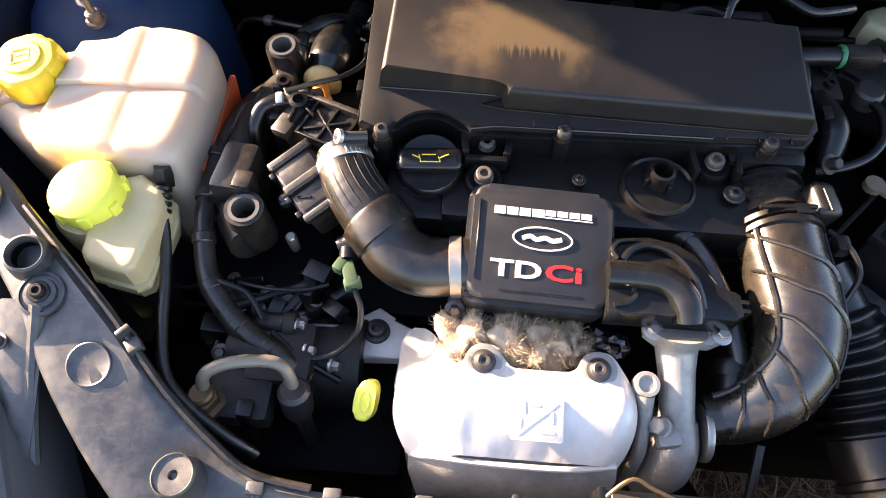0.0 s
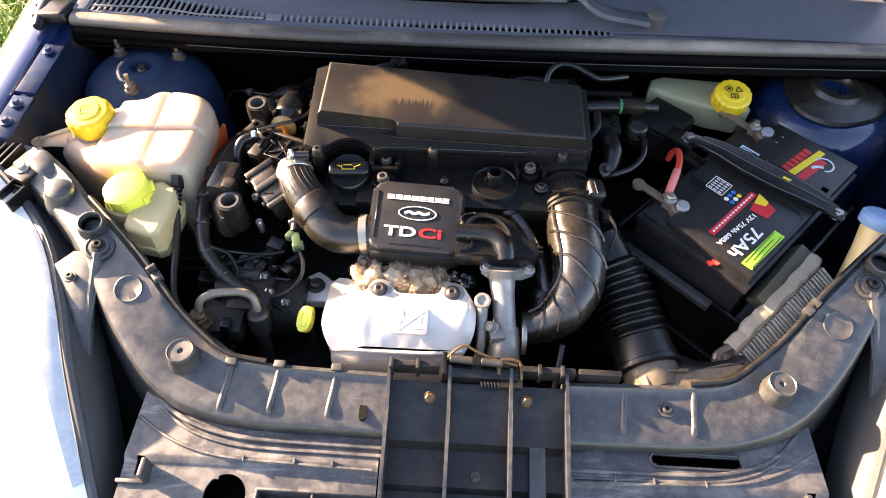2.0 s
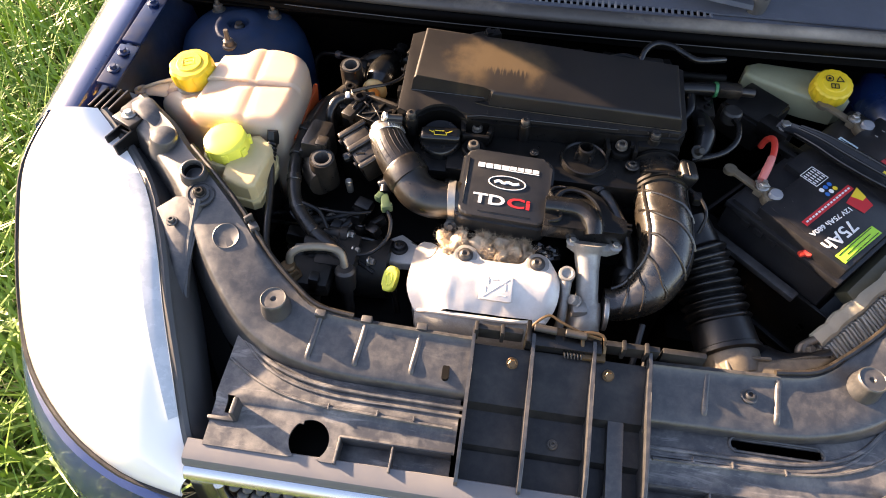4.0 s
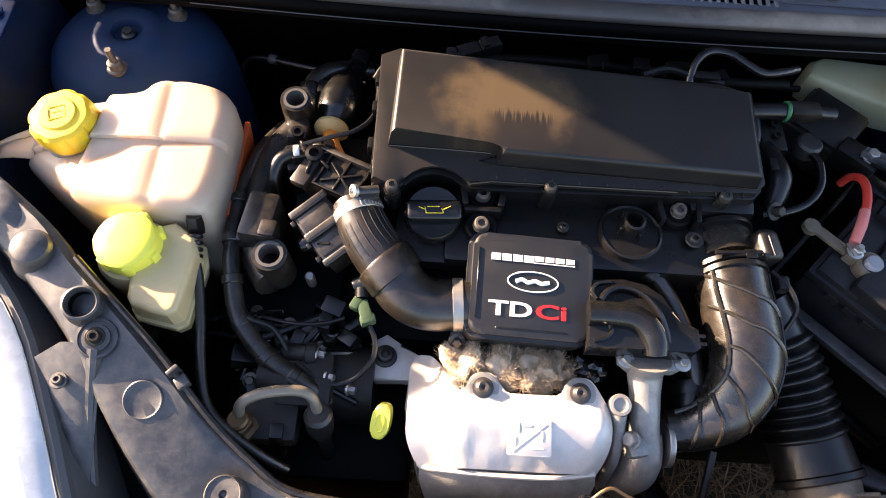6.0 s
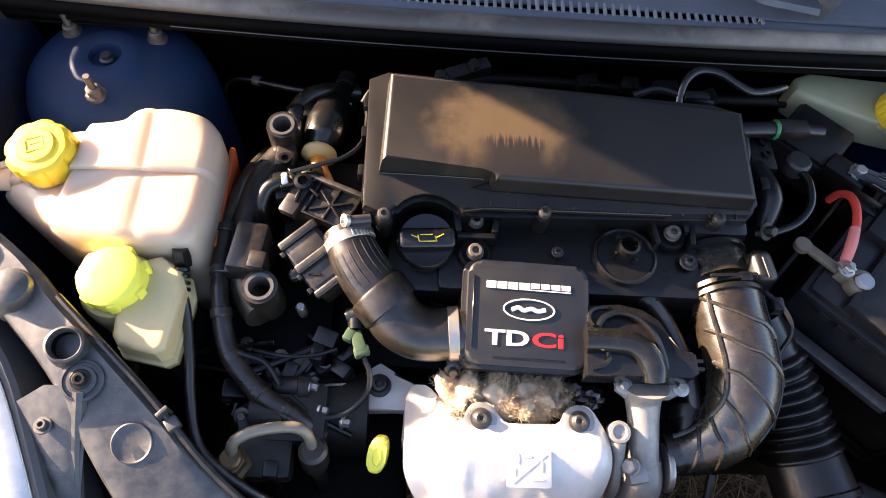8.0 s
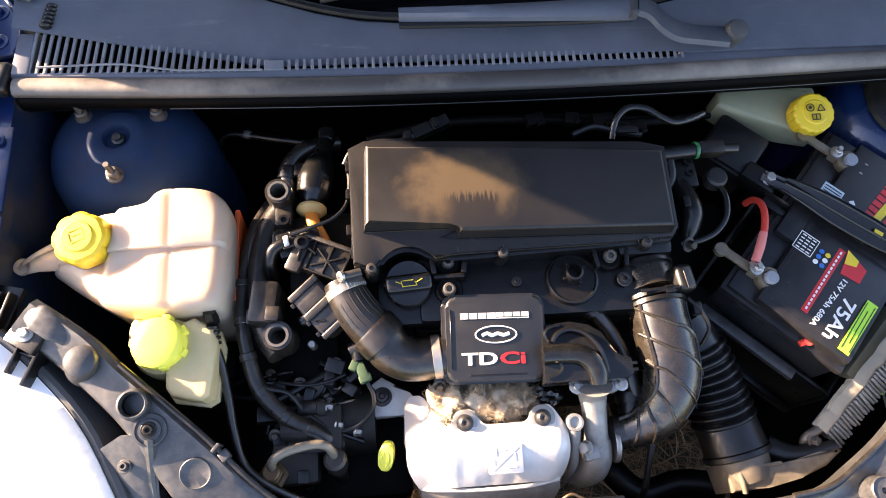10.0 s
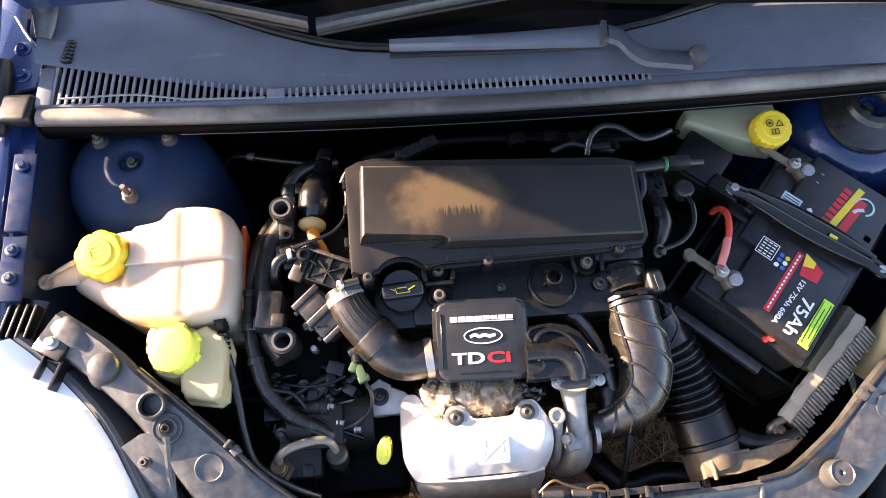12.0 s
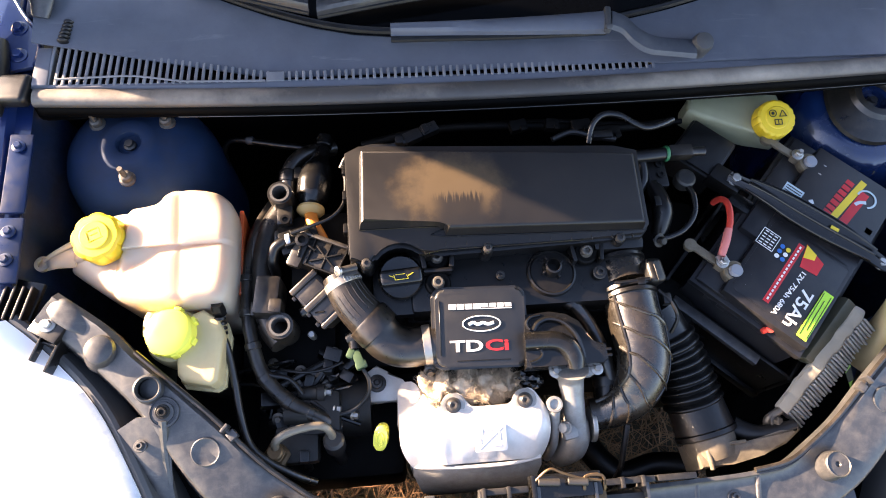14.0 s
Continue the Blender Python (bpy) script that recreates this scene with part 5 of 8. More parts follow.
# crankcase vent disc
vent = thing("breather_disc", (0.016, 0.288, 0.82), "round black breather disc with a short chimney", "breather")
s = Shape()
s.lathe([(0.035, 0.806), (0.035, 0.834), (0.0335, 0.839), (0.031, 0.840), (0.029, 0.838), (0.014, 0.839), (0.002, 0.839)], (0.017, 0.280, 0), seg=40)
s.box((0.05, 0.27, 0.815), (0.02, 0.02, 0.02), 0.004)
part("disc", s, m_black, vent)
s = Shape()
s.lathe([(0.0135, 0.836), (0.0125, 0.850), (0.0115, 0.855), (0.009, 0.856), (0.008, 0.850), (0.0075, 0.838)], (0.017, 0.284, 0), seg=22, caps=False)
for k in range(4):
    a = k * 1.57 + 0.5
    s.box((0.017 + 0.014 * math.cos(a), 0.284 + 0.014 * math.sin(a), 0.843), (0.006, 0.003, 0.014), 0.001, (0, 0, math.degrees(a)))
part("chimney", s, m_black, vent)
s = Shape()
s.tube([(0.030, 0.254, 0.818), (0.046, 0.238, 0.816), (0.064, 0.217, 0.806), (0.080, 0.186, 0.794), (0.090, 0.154, 0.782), (0.098, 0.126, 0.764), (0.094, 0.108, 0.750)], 0.0095, 14, 6)
part("vent_pipe", s, m_rubber, vent)
s = Shape()
s.lathe([(0.013, 0), (0.014, 0.004), (0.014, 0.014), (0.012, 0.018)], (0.034, 0.250, 0.818), (0.6, -0.75, -0.1), 18)
part("pipe_collar", s, m_black, vent)

# ---- heat shield, exhaust side, turbocharger ----
shield = thing("heat_shield", (-0.1, 0.08, 0.62), "bright pressed aluminium heat shield with two bolt ears", "heat shield")
rows = []
for x in np.linspace(-0.206, -0.003, 41):
    ear = max(math.exp(-((x + 0.131) / 0.017) ** 4), math.exp(-((x + 0.033) / 0.018) ** 4))
    lobe = max(0.0, min(1.0, (-0.153 - x) / 0.034))
    lobe = lobe * lobe * (3 - 2 * lobe)
    back = 0.112 + 0.020 * ear + 0.047 * lobe - 0.016 * max(0.0, (-0.196 - x) / 0.010) ** 2 - 0.012 * max(0.0, (x + 0.014) / 0.011) ** 2
    end = 0.010 * max(0.0, (x + 0.020) / 0.017) ** 2
    row = []
    for k in range(15):
        y = back + (0.042 - back) * k / 14
        z = 0.7925 - 0.020 * max(0, (0.085 - y) / 0.04) ** 1.4 - end - lobe * (0.016 + 0.022 * max(0.0, min(1.0, (y - 0.07) / 0.085)))
        if lobe == 0.0:
            z += 0.004 * math.exp(-((y - 0.085) / 0.018) ** 2)
        z += 0.0011 * noise.noise(Vector((x * 45, y * 45, 1.7))) + 0.0005 * noise.noise(Vector((x * 130, y * 130, 4.2)))
        row.append((-0.098 + (x + 0.098) * (1 - 0.15 * min(1.0, max(0.0, (0.078 - y) / 0.036)) ** 2), y, z))
    rows.append(row)
s = Shape()
s.sheet(rows, 0.0018)
part("upper_shell", s, m_shield, shield, angle=60)
s = Shape()
rows = []
for x in np.linspace(-0.190, -0.017, 21):
    u = (x + 0.190) / 0.173
    rows.append([(x + dx * (0.5 - u), y, z - (0.012 * max(0.0, 1 - u / 0.2) if n < 3 else 0)) for n, (dx, y, z) in enumerate(((0.0, 0.043, 0.764), (0.0, 0.034, 0.759), (0.010, 0.023, 0.745), (0.022, 0.012, 0.722), (0.045, 0.008, 0.69), (0.065, 0.012, 0.65), (0.08, 0.03, 0.60)))])
s.sheet(rows, 0.0018)
s.sheet([[(-0.2045, 0.140, 0.750), (-0.2065, 0.10, 0.762), (-0.191, 0.045, 0.752)], [(-0.205, 0.14, 0.715), (-0.206, 0.10, 0.72), (-0.188, 0.033, 0.72)], [(-0.19, 0.13, 0.66), (-0.18, 0.09, 0.65), (-0.176, 0.04, 0.66)]], 0.0018)
part("lower_shell", s, m_cast, shield, "dull grey lower shell")
s = Shape()
s.tube([(-0.189, 0.045, 0.752), (-0.170, 0.041, 0.761), (-0.12, 0.038, 0.766), (-0.06, 0.038, 0.767), (-0.018, 0.044, 0.766)], 0.0028, 8, 5)
part("seam", s, m_shield, shield)
s = Shape()
sm = pose(-0.086, 0.070, 0.7925, 17, 0, 0)
s.prism(rr(0.0215, 0.0175, 0.003, 3), -0.003, 0.0014, 0.0010, m=sm)
for c, sz, r in (((0, 0.0, 0.0014), (0.042, 0.0022, 0.0010), 40), ((-0.011, 0.009, 0.0014), (0.010, 0.0022, 0.0010), 90), ((-0.003, 0.011, 0.0014), (0.010, 0.0022, 0.0010), 0), ((0.008, -0.010, 0.0014), (0.012, 0.0022, 0.0010), 0), ((0.012, 0.002, 0.0014), (0.010, 0.0022, 0.0010), 90), ((-0.014, -0.004, 0.0014), (0.009, 0.0022, 0.0010), 90)):
    s.box(c, sz, 0.0004, (0, 0, r), m=sm, seg=1)
part("stamped_mark", s, m_shield, shield)
for x in (-0.132, -0.035):
    s = Shape()
    s.lathe([(0.0105, 0.0), (0.0105, 0.0015), (0.0075, 0.002), (0.0065, 0.003), (0.0062, 0.0055), (0.005, 0.0065), (0.0025, 0.006), (0.0015, 0.004)], (x, 0.1155, 0.7942), (0, -0.15, 1), 24)
    bl = part("bolt", s, m_darkbolt, shield)
    s = Shape()
    s.lathe([(0.0165, -0.003), (0.0160, 0.0003), (0.0150, 0.0008), (0.0108, 0.0008)], (x, 0.1155, 0.7935), (0, -0.15, 1), 28)
    part("washer", s, m_cast, bl, "dull grey washer")
s = Shape()
s.lathe([(0.016, -0.001), (0.016, 0.001)], (-0.06, 0.02, 0.72), (0, -1, 0.2), 20)
part("boss", s, m_cast, shield)

# lifting bracket beside the shield
brk = thing("lifting_bracket", (-0.235, 0.165, 0.69), "cast aluminium bracket with one black bolt", "bracket")
s = Shape()
s.prism([(-0.275, 0.148), (-0.252, 0.138), (-0.215, 0.140), (-0.190, 0.138), (-0.180, 0.155), (-0.200, 0.166), (-0.217, 0.182), (-0.235, 0.193), (-0.252, 0.182), (-0.258, 0.166), (-0.278, 0.160)], 0.706, 0.722, 0.004, m=pose(0, 0, 0))
part("plate", s, m_shield, brk)
s = Shape()
s.lathe([(0.0135, 0.721), (0.0125, 0.725), (0.009, 0.7255), (0.008, 0.731), (0.005, 0.732), (0.003, 0.728)], (-0.235, 0.166, 0), seg=22)
part("bolt", s, m_darkbolt, brk)

# turbocharger
turbo = thing("turbocharger", (0.035, 0.10, 0.62), "cast aluminium turbocharger inlet with bolted flange", "turbocharger")
s = Shape()
s.prism([(0.002, 0.146), (0.012, 0.138), (0.056, 0.138), (0.072, 0.146), (0.072, 0.158), (0.050, 0.166), (0.014, 0.166), (0.002, 0.158)], 0.800, 0.812, 0.003)
s.tube([(0.030, 0.150, 0.812), (0.0305, 0.140, 0.800), (0.033, 0.122, 0.786), (0.036, 0.097, 0.768), (0.038, 0.078, 0.752)], [0.024, 0.018, 0.0155, 0.0150, 0.017], 20, 6)
s.tube([(0.038, 0.090, 0.757), (0.038, 0.070, 0.745), (0.034, 0.056, 0.728), (0.02, 0.05, 0.70)], [0.018, 0.021, 0.021, 0.019], 18, 6)
s.lathe([(0.026, -0.02), (0.031, -0.008), (0.031, 0.010), (0.026, 0.02)], (0.037, 0.080, 0.722), (1, 0.1, 0), 30)
part("housing", s, m_cast, turbo)
for p in ((0.008, 0.147, 0.812), (0.065, 0.147, 0.812)):
    s = Shape()
    s.hexhead(p, 0.005, 0.005)
    part("bolt", s, m_steel, turbo)
s = Shape()
s.hexhead((0.021, 0.078, 0.772), 0.0075, 0.010, (-0.7, -0.1, 0.7), 1.2)
s.box((0.026, 0.072, 0.766), (0.020, 0.020, 0.014), 0.004, (0, 0, 10))
part("union_nut", s, m_cast, turbo, "yellowed union nut")
s = Shape()
s.lathe([(0.0240, 0), (0.0246, 0.001), (0.0246, 0.005), (0.0240, 0.006)], (0.060, 0.0825, 0.748), (1, 0.0, 0.02), 26)
part("hose_clamp", s, m_steel, turbo)
s = Shape()
s.lathe([(0.0105, -0.012), (0.0112, 0.0), (0.0105, 0.003), (0.0075, 0.0032), (0.006, 0.001), (0.0005, 0.001)], (0.005, 0.107, 0.792), (0, -0.2, 1), 22)
s.tube([(0.005, 0.100, 0.786), (0.0055, 0.080, 0.770), (0.005, 0.060, 0.750), (0.0, 0.045, 0.715)], [0.008, 0.0065, 0.006, 0.006], 12, 6)
part("banjo_pipe", s, m_cast, turbo)

# scorched wool behind the shield
def tuft(cx, cy, cz, rx, ry, rz, seed, label):
    """A lump of torn wool: a soft core under a thick nap of fine curled fibres."""
    rng = random.Random(seed)
    t = bmesh.new()
    bmesh.ops.create_icosphere(t, subdivisions=4, radius=1.0)
    for v in t.verts:
        d = v.co.copy()
        v.co = Vector((d.x * rx, d.y * ry, d.z * rz)) * (0.72 + 0.55 * noise.noise(d * 1.5 + Vector((seed, 0, 0))) + 0.22 * noise.noise(d * 3.6 + Vector((0, seed, 0))))
    verts = [v.co.copy() for v in t.verts]
    vs, fs = [], []
    for i in range(8000):
        p = rng.choice(verts) * rng.uniform(0.85, 1.02)
        d = Vector((p.x / rx, p.y / ry, p.z / rz)).normalized()
        comb = noise.noise_vector(p * 70 + Vector((seed, 1, 2)))
        w = (d * 0.10 + comb * 1.9 + Vector((rng.uniform(-1, 1), rng.uniform(-1, 1), rng.uniform(-0.6, 0.8))) * 0.55).normalized()
        w2 = (w + d * 0.2 + Vector((rng.uniform(-1, 1), rng.uniform(-1, 1), rng.uniform(-1, 1))) * 0.7).normalized()
        n = rng.uniform(0.004, 0.014)
        q = w.cross(Vector((rng.uniform(-1, 1), 0.3, 0.5))).normalized() * 0.00016
        a, b, c = p, p + w * n * 0.55, p + w * n * 0.55 + w2 * n * 0.45
        k = len(vs)
        vs += [a - q, a + q, b + q, b - q, c + q * 0.4, c - q * 0.4]
        fs += [(k, k + 1, k + 2, k + 3), (k + 3, k + 2, k + 4, k + 5)]
    me = bpy.data.meshes.new("nap")
    me.from_pydata([tuple(v) for v in vs], [], fs)
    s = Shape()
    s.add(t, pose(cx, cy, cz))
    f = bmesh.new()
    f.from_mesh(me)
    bpy.data.meshes.remove(me)
    s.add(f, pose(cx, cy, cz))
    ob = part("wool_tuft", s, m_insul, angle=80)
    return tagged(ob, label, "insulation", "wool behind the shield")


tuft(-0.150, 0.140, 0.774, 0.034, 0.032, 0.026, 3, "tan tuft of torn mineral wool behind the shield")
tuft(-0.114, 0.144, 0.774, 0.030, 0.030, 0.024, 8, "tan tuft of torn mineral wool behind the shield")
tuft(-0.078, 0.142, 0.774, 0.034, 0.030, 0.025, 5, "brown tuft of torn wool behind the shield")
tuft(-0.050, 0.144, 0.774, 0.020, 0.020, 0.020, 9, "scorched brown tuft of wool behind the shield")
foil = Shape()
t = bmesh.new()
bmesh.ops.create_icosphere(t, subdivisions=3, radius=1.0)
for v in t.verts:
    v.co = Vector((v.co.x * 0.018, v.co.y * 0.012, v.co.z * 0.012)) * (1 + 0.5 * noise.noise(v.co * 3.1))
foil.add(t, pose(-0.022, 0.144, 0.783))
fo = part("crumpled_foil", foil, m_gloss, angle=10)
tagged(fo, "crumpled dark foil scrap behind the shield", "foil")
dip = thing("dipstick", (-0.231, 0.086, 0.60), "bright yellow dipstick handle standing beside the shield", "dipstick")
s = Shape()
dm = pose(-0.231, 0.086, 0.757, 30, -8, -8)
s.prism([(0.0095 * math.copysign(abs(math.cos(a)) ** 0.7, math.cos(a)) + 0.0015 * math.sin(a), 0.0180 * math.copysign(abs(math.sin(a)) ** 0.8, math.sin(a))) for a in np.linspace(0, 2 * math.pi, 25)[:-1]], -0.007, 0.007, 0.0035, 4, m=dm)
s.tube([(0.0045 * math.cos(a), 0.0095 * math.sin(a), 0.0072) for a in np.linspace(0, 2 * math.pi, 21)], 0.0009, 6, 1, m=dm)
part("handle", s, m_lemon, dip)
s = Shape()
s.cyl((-0.230, 0.088, 0.745), (-0.225, 0.10, 0.60), 0.0045, seg=10)
part("tube", s, m_darkbolt, dip)


# ---- hoses and pipes ----
hose = thing("boost_hose", (-0.22, 0.22, 0.78), "ribbed black rubber boost hose with steel clamps", "hose")
s = Shape()
s.tube([(-0.274, 0.292, 0.838), (-0.267, 0.272, 0.836), (-0.254, 0.250, 0.831), (-0.240, 0.234, 0.825), (-0.230, 0.224, 0.821)], [0.0245, 0.0255, 0.027, 0.028, 0.028], 30, 8, ribs=lambda u: 1 + 0.006 * math.sin(u * 70))
part("upper_hose", s, m_rubber, hose)
UP = [Vector(q) for q in ((-0.268, 0.275, 0.8362), (-0.262, 0.263, 0.834), (-0.254, 0.250, 0.831), (-0.245, 0.2395, 0.8275))]
for k in range(9):
    a = radians(22 + 17 * k)
    s = Shape()
    row = []
    for i, q in enumerate(UP):
        d = (UP[min(3, i + 1)] - UP[max(0, i - 1)]).normalized()
        side = d.cross(Vector((0, 0, 1))).normalized()
        row.append(q + (side * math.cos(a) + side.cross(d) * math.sin(a)) * (0.0252 + 0.0007 * i))
    s.tube(row, [0.0004, 0.0010, 0.0010, 0.0004], 8, 3)
    part("pleat", s, m_rubber, hose)
s = Shape()
s.tube([(-0.241, 0.2345, 0.826), (-0.2395, 0.233, 0.8255), (-0.225, 0.2175, 0.8185), (-0.2235, 0.216, 0.818)], [0.0300, 0.0318, 0.0318, 0.0300], 32, 1)
part("sleeve", s, m_rubber, hose, "wide rubber sleeve")
s = Shape()
s.tube([(-0.230, 0.223, 0.821), (-0.219, 0.208, 0.815), (-0.204, 0.1985, 0.811), (-0.187, 0.195, 0.809), (-0.168, 0.196, 0.809), (-0.145, 0.198, 0.811)], [0.0285, 0.0285, 0.028, 0.0275, 0.0265, 0.026], 30, 8)
part("elbow", s, m_rubber, hose)
s = Shape()
s.lathe([(0.0266, -0.0055), (0.0276, -0.005), (0.0276, 0.005), (0.0266, 0.0055)], (-0.161, 0.1965, 0.8095), (1, 0.06, 0.06), 32)
clamp = part("clamp", s, m_steel, hose, "bright steel hose clamp")
s = Shape()
s.box((-0.160, 0.1715, 0.7905), (0.013, 0.010, 0.016), 0.003)
s.hexhead((-0.160, 0.165, 0.7905), 0.0052, 0.006, (0.1, -0.8, 0.5))
part("clamp_screw", s, m_darkbolt, clamp)
s = Shape()
s.lathe([(0.0250, -0.006), (0.0262, -0.005), (0.0262, 0.005), (0.0250, 0.006)], (-0.2705, 0.281, 0.8370), (0.42, -0.9, -0.1), 30)
band = part("worm_clamp", s, m_steel, hose, "bright worm-drive clamp")
bx = Vector((0.42, -0.9, -0.1)).normalized()
bs = bx.cross(Vector((0, 0, 1))).normalized()
bu = bs.cross(bx)
for i in range(9):
    a = radians(98 + 9 * i)
    s = Shape()
    d = bs * -math.cos(a) * -1 + bu * math.sin(a)
    c = Vector((-0.2705, 0.281, 0.8370)) + d * 0.0266
    m = Matrix((bx, d.cross(bx), d)).transposed().to_4x4()
    m.translation = c
    s.box((0, 0, 0), (0.0095, 0.0022, 0.0012), 0.0004, m=m, seg=1)
    part("clamp_tooth", s, m_steel, band)
s = Shape()
s.tube([(-0.272, 0.290, 0.8645), (-0.250, 0.296, 0.8605)], 0.0052, 14, 1)
s.box((-0.259, 0.289, 0.8600), (0.020, 0.011, 0.008), 0.002, (0, 10, 14))
part("clamp_housing", s, m_darkbolt, band)
s = Shape()
s.lathe([(0.0035, 0), (0.0068, 0.001), (0.0068, 0.005), (0.0035, 0.006), (0.0015, 0.002)], (-0.2715, 0.2905, 0.8645), (-0.8, -0.35, 0.5), 16)
part("clamp_screw", s, m_steel, band)
sen = thing("pressure_sensor", (-0.26, 0.20, 0.79), "small sensor with a pale green connector", "sensor")
s = Shape()
s.tube([(-0.240, 0.216, 0.812), (-0.258, 0.215, 0.808), (-0.268, 0.213, 0.804)], [0.010, 0.0095, 0.0085], 14, 4)
s.tube([(-0.260, 0.212, 0.806), (-0.259, 0.200, 0.803)], 0.0085, 14, 1)
part("sensor_body", s, m_black, sen)
s = Shape()
s.box((-0.2655, 0.193, 0.802), (0.010, 0.013, 0.011), 0.002, (0, 0, -25))
s.box((-0.256, 0.186, 0.801), (0.012, 0.022, 0.012), 0.002, (0, 0, 22))
s.box((-0.252, 0.177, 0.800), (0.016, 0.010, 0.013), 0.003, (0, 0, 22))
part("connector", s, m_greenconn, sen, "pale green connector")
s = Shape()
s.tube([(-0.250, 0.172, 0.798), (-0.243, 0.158, 0.790), (-0.246, 0.142, 0.775), (-0.266, 0.126, 0.758), (-0.295, 0.122, 0.756), (-0.325, 0.140, 0.764)], 0.0028, 8, 7)
part("lead", s, m_matte, sen)

maf = thing("intake_hose", (0.12, 0.19, 0.72), "dusty black intake hose with raised criss-cross ribs", "hose")
PATH_IN = [(0.118, 0.325, 0.800), (0.122, 0.300, 0.808), (0.126, 0.262, 0.814)]
s = Shape()
s.tube(PATH_IN, [0.036, 0.037, 0.0365], 28, 5, flat=0.9)
part("meter_body", s, m_hose, maf)
for y, r in ((0.298, 0.040), (0.252, 0.0405), (0.244, 0.0395)):
    s = Shape()
    s.lathe([(r - 0.003, -0.003), (r, -0.002), (r, 0.003), (r - 0.003, 0.004)], (0.1265 - 0.12 * (y - 0.25), y, 0.8145 - 0.1 * (y - 0.25)), (0.06, -1, 0.05), 32)
    part("band", s, m_black, maf)
s = Shape()
s.box((0.157, 0.270, 0.838), (0.026, 0.036, 0.030), 0.009, (0, 18, 6), seg=4)
s.box((0.158, 0.265, 0.854), (0.003, 0.024, 0.002), 0.0008, (0, 18, 6))
part("meter_plug", s, m_matte, maf)
s = Shape()
s.box((0.122, 0.255, 0.853), (0.05, 0.004, 0.004), 0.001, (0, 0, 4))
s.box((0.134, 0.254, 0.852), (0.012, 0.010, 0.006), 0.001, (0, 0, 4))
part("latch", s, m_gloss, maf)
BIG = [(0.1275, 0.250, 0.8145), (0.1285, 0.222, 0.813), (0.1320, 0.190, 0.811), (0.1340, 0.158, 0.804), (0.1300, 0.133, 0.790), (0.1170, 0.113, 0.773), (0.0980, 0.101, 0.760), (0.0780, 0.096, 0.752), (0.0620, 0.095, 0.750)]
RAD = [0.0375, 0.037, 0.0372, 0.0365, 0.0345, 0.031, 0.026, 0.0225, 0.0215]
s = Shape()
s.tube(BIG, RAD, 30, 8)
part("hose_bend", s, m_hose, maf)
centre = spline(BIG, 8)
nn = len(centre)


def on_hose(u, a, lift=0.0):
    """A place on the hose's skin at the share u of the way, a degrees from its outer flank over the top."""
    i = min(nn - 2, int(u * (nn - 1)))
    c = centre[i]
    d = (centre[i + 1] - centre[i]).normalized()
    up = Vector((0, 0, 1))
    up = (up - d * up.dot(d)).normalized()
    side = up.cross(d)
    r = float(np.interp(u * (len(RAD) - 1), range(len(RAD)), RAD)) + lift
    return c + r * (math.cos(radians(a)) * side * -1 + math.sin(radians(a)) * up)


for k in range(6):
    u0 = 0.06 + 0.12 * k
    s = Shape()
    s.tube([on_hose(min(0.97, u0 + 0.20 * v), 20 + 135 * v, 0.0006) for v in np.linspace(0, 1, 8)], 0.0021, 8, 2)
    part("rib", s, m_hose, maf)
s = Shape()
s.tube([on_hose(u, 38 + 10 * u, 0.0004) for u in np.linspace(0.06, 0.93, 14)], 0.0028, 8, 2)
part("rib", s, m_hose, maf)
s = Shape()
s.tube([on_hose(u, 145 - 10 * u, 0.0004) for u in np.linspace(0.06, 0.55, 9)], 0.0014, 6, 2)
part("rib", s, m_hose, maf)
s = Shape()
s.tube([(0.100, 0.165, 0.76), (0.093, 0.145, 0.762), (0.092, 0.118, 0.756), (0.098, 0.096, 0.748)], 0.019, 16, 6)
s.lathe([(0.019, 0), (0.021, 0.003), (0.021, 0.014), (0.019, 0.016)], (0.092, 0.130, 0.760), (0, 1, 0.1), 20)
part("side_branch", s, m_black, maf)
s = Shape()
s.tube([(0.163, 0.245, 0.835), (0.176, 0.225, 0.838), (0.183, 0.205, 0.83), (0.178, 0.190, 0.81)], 0.0025, 8, 6)
s.box((0.172, 0.232, 0.832), (0.012, 0.016, 0.014), 0.003)
part("meter_lead", s, m_matte, maf)
s = Shape()
s.torx((0.084, 0.275, 0.838), 0.006, 0.006)
part("screw", s, m_darkbolt, maf)

bel = thing("corrugated_hose", (0.22, 0.12, 0.70), "black corrugated air hose clipped to a pale duct", "hose")
COR = [(0.172, 0.235, 0.775), (0.190, 0.200, 0.762), (0.205, 0.165, 0.748), (0.217, 0.130, 0.735), (0.228, 0.095, 0.724)]
s = Shape()
s.tube(COR, [0.034, 0.035, 0.037, 0.038, 0.038], 30, 30, ribs=lambda u: 1.0 + (0.17 * (abs(math.sin((u - 0.25) * math.pi * 13)) ** 1.3) if 0.25 < u < 0.942 else 0.0))
part("bellows", s, m_black, bel, angle=60)
s = Shape()
s.tube([(0.226, 0.102, 0.726), (0.236, 0.060, 0.720)], [0.0405, 0.0425], 30, 1)
s.lathe([(0.042, 0), (0.045, 0.002), (0.045, 0.008), (0.042, 0.010)], (0.2345, 0.066, 0.7205), (0.22, -0.95, -0.12), 32)
part("cuff", s, m_matte, bel)
s = Shape()
s.tube([(0.2350, 0.070, 0.7215), (0.2385, 0.050, 0.7190), (0.2440, 0.030, 0.7150)], [0.0375, 0.0370, 0.0340], 28, 5)
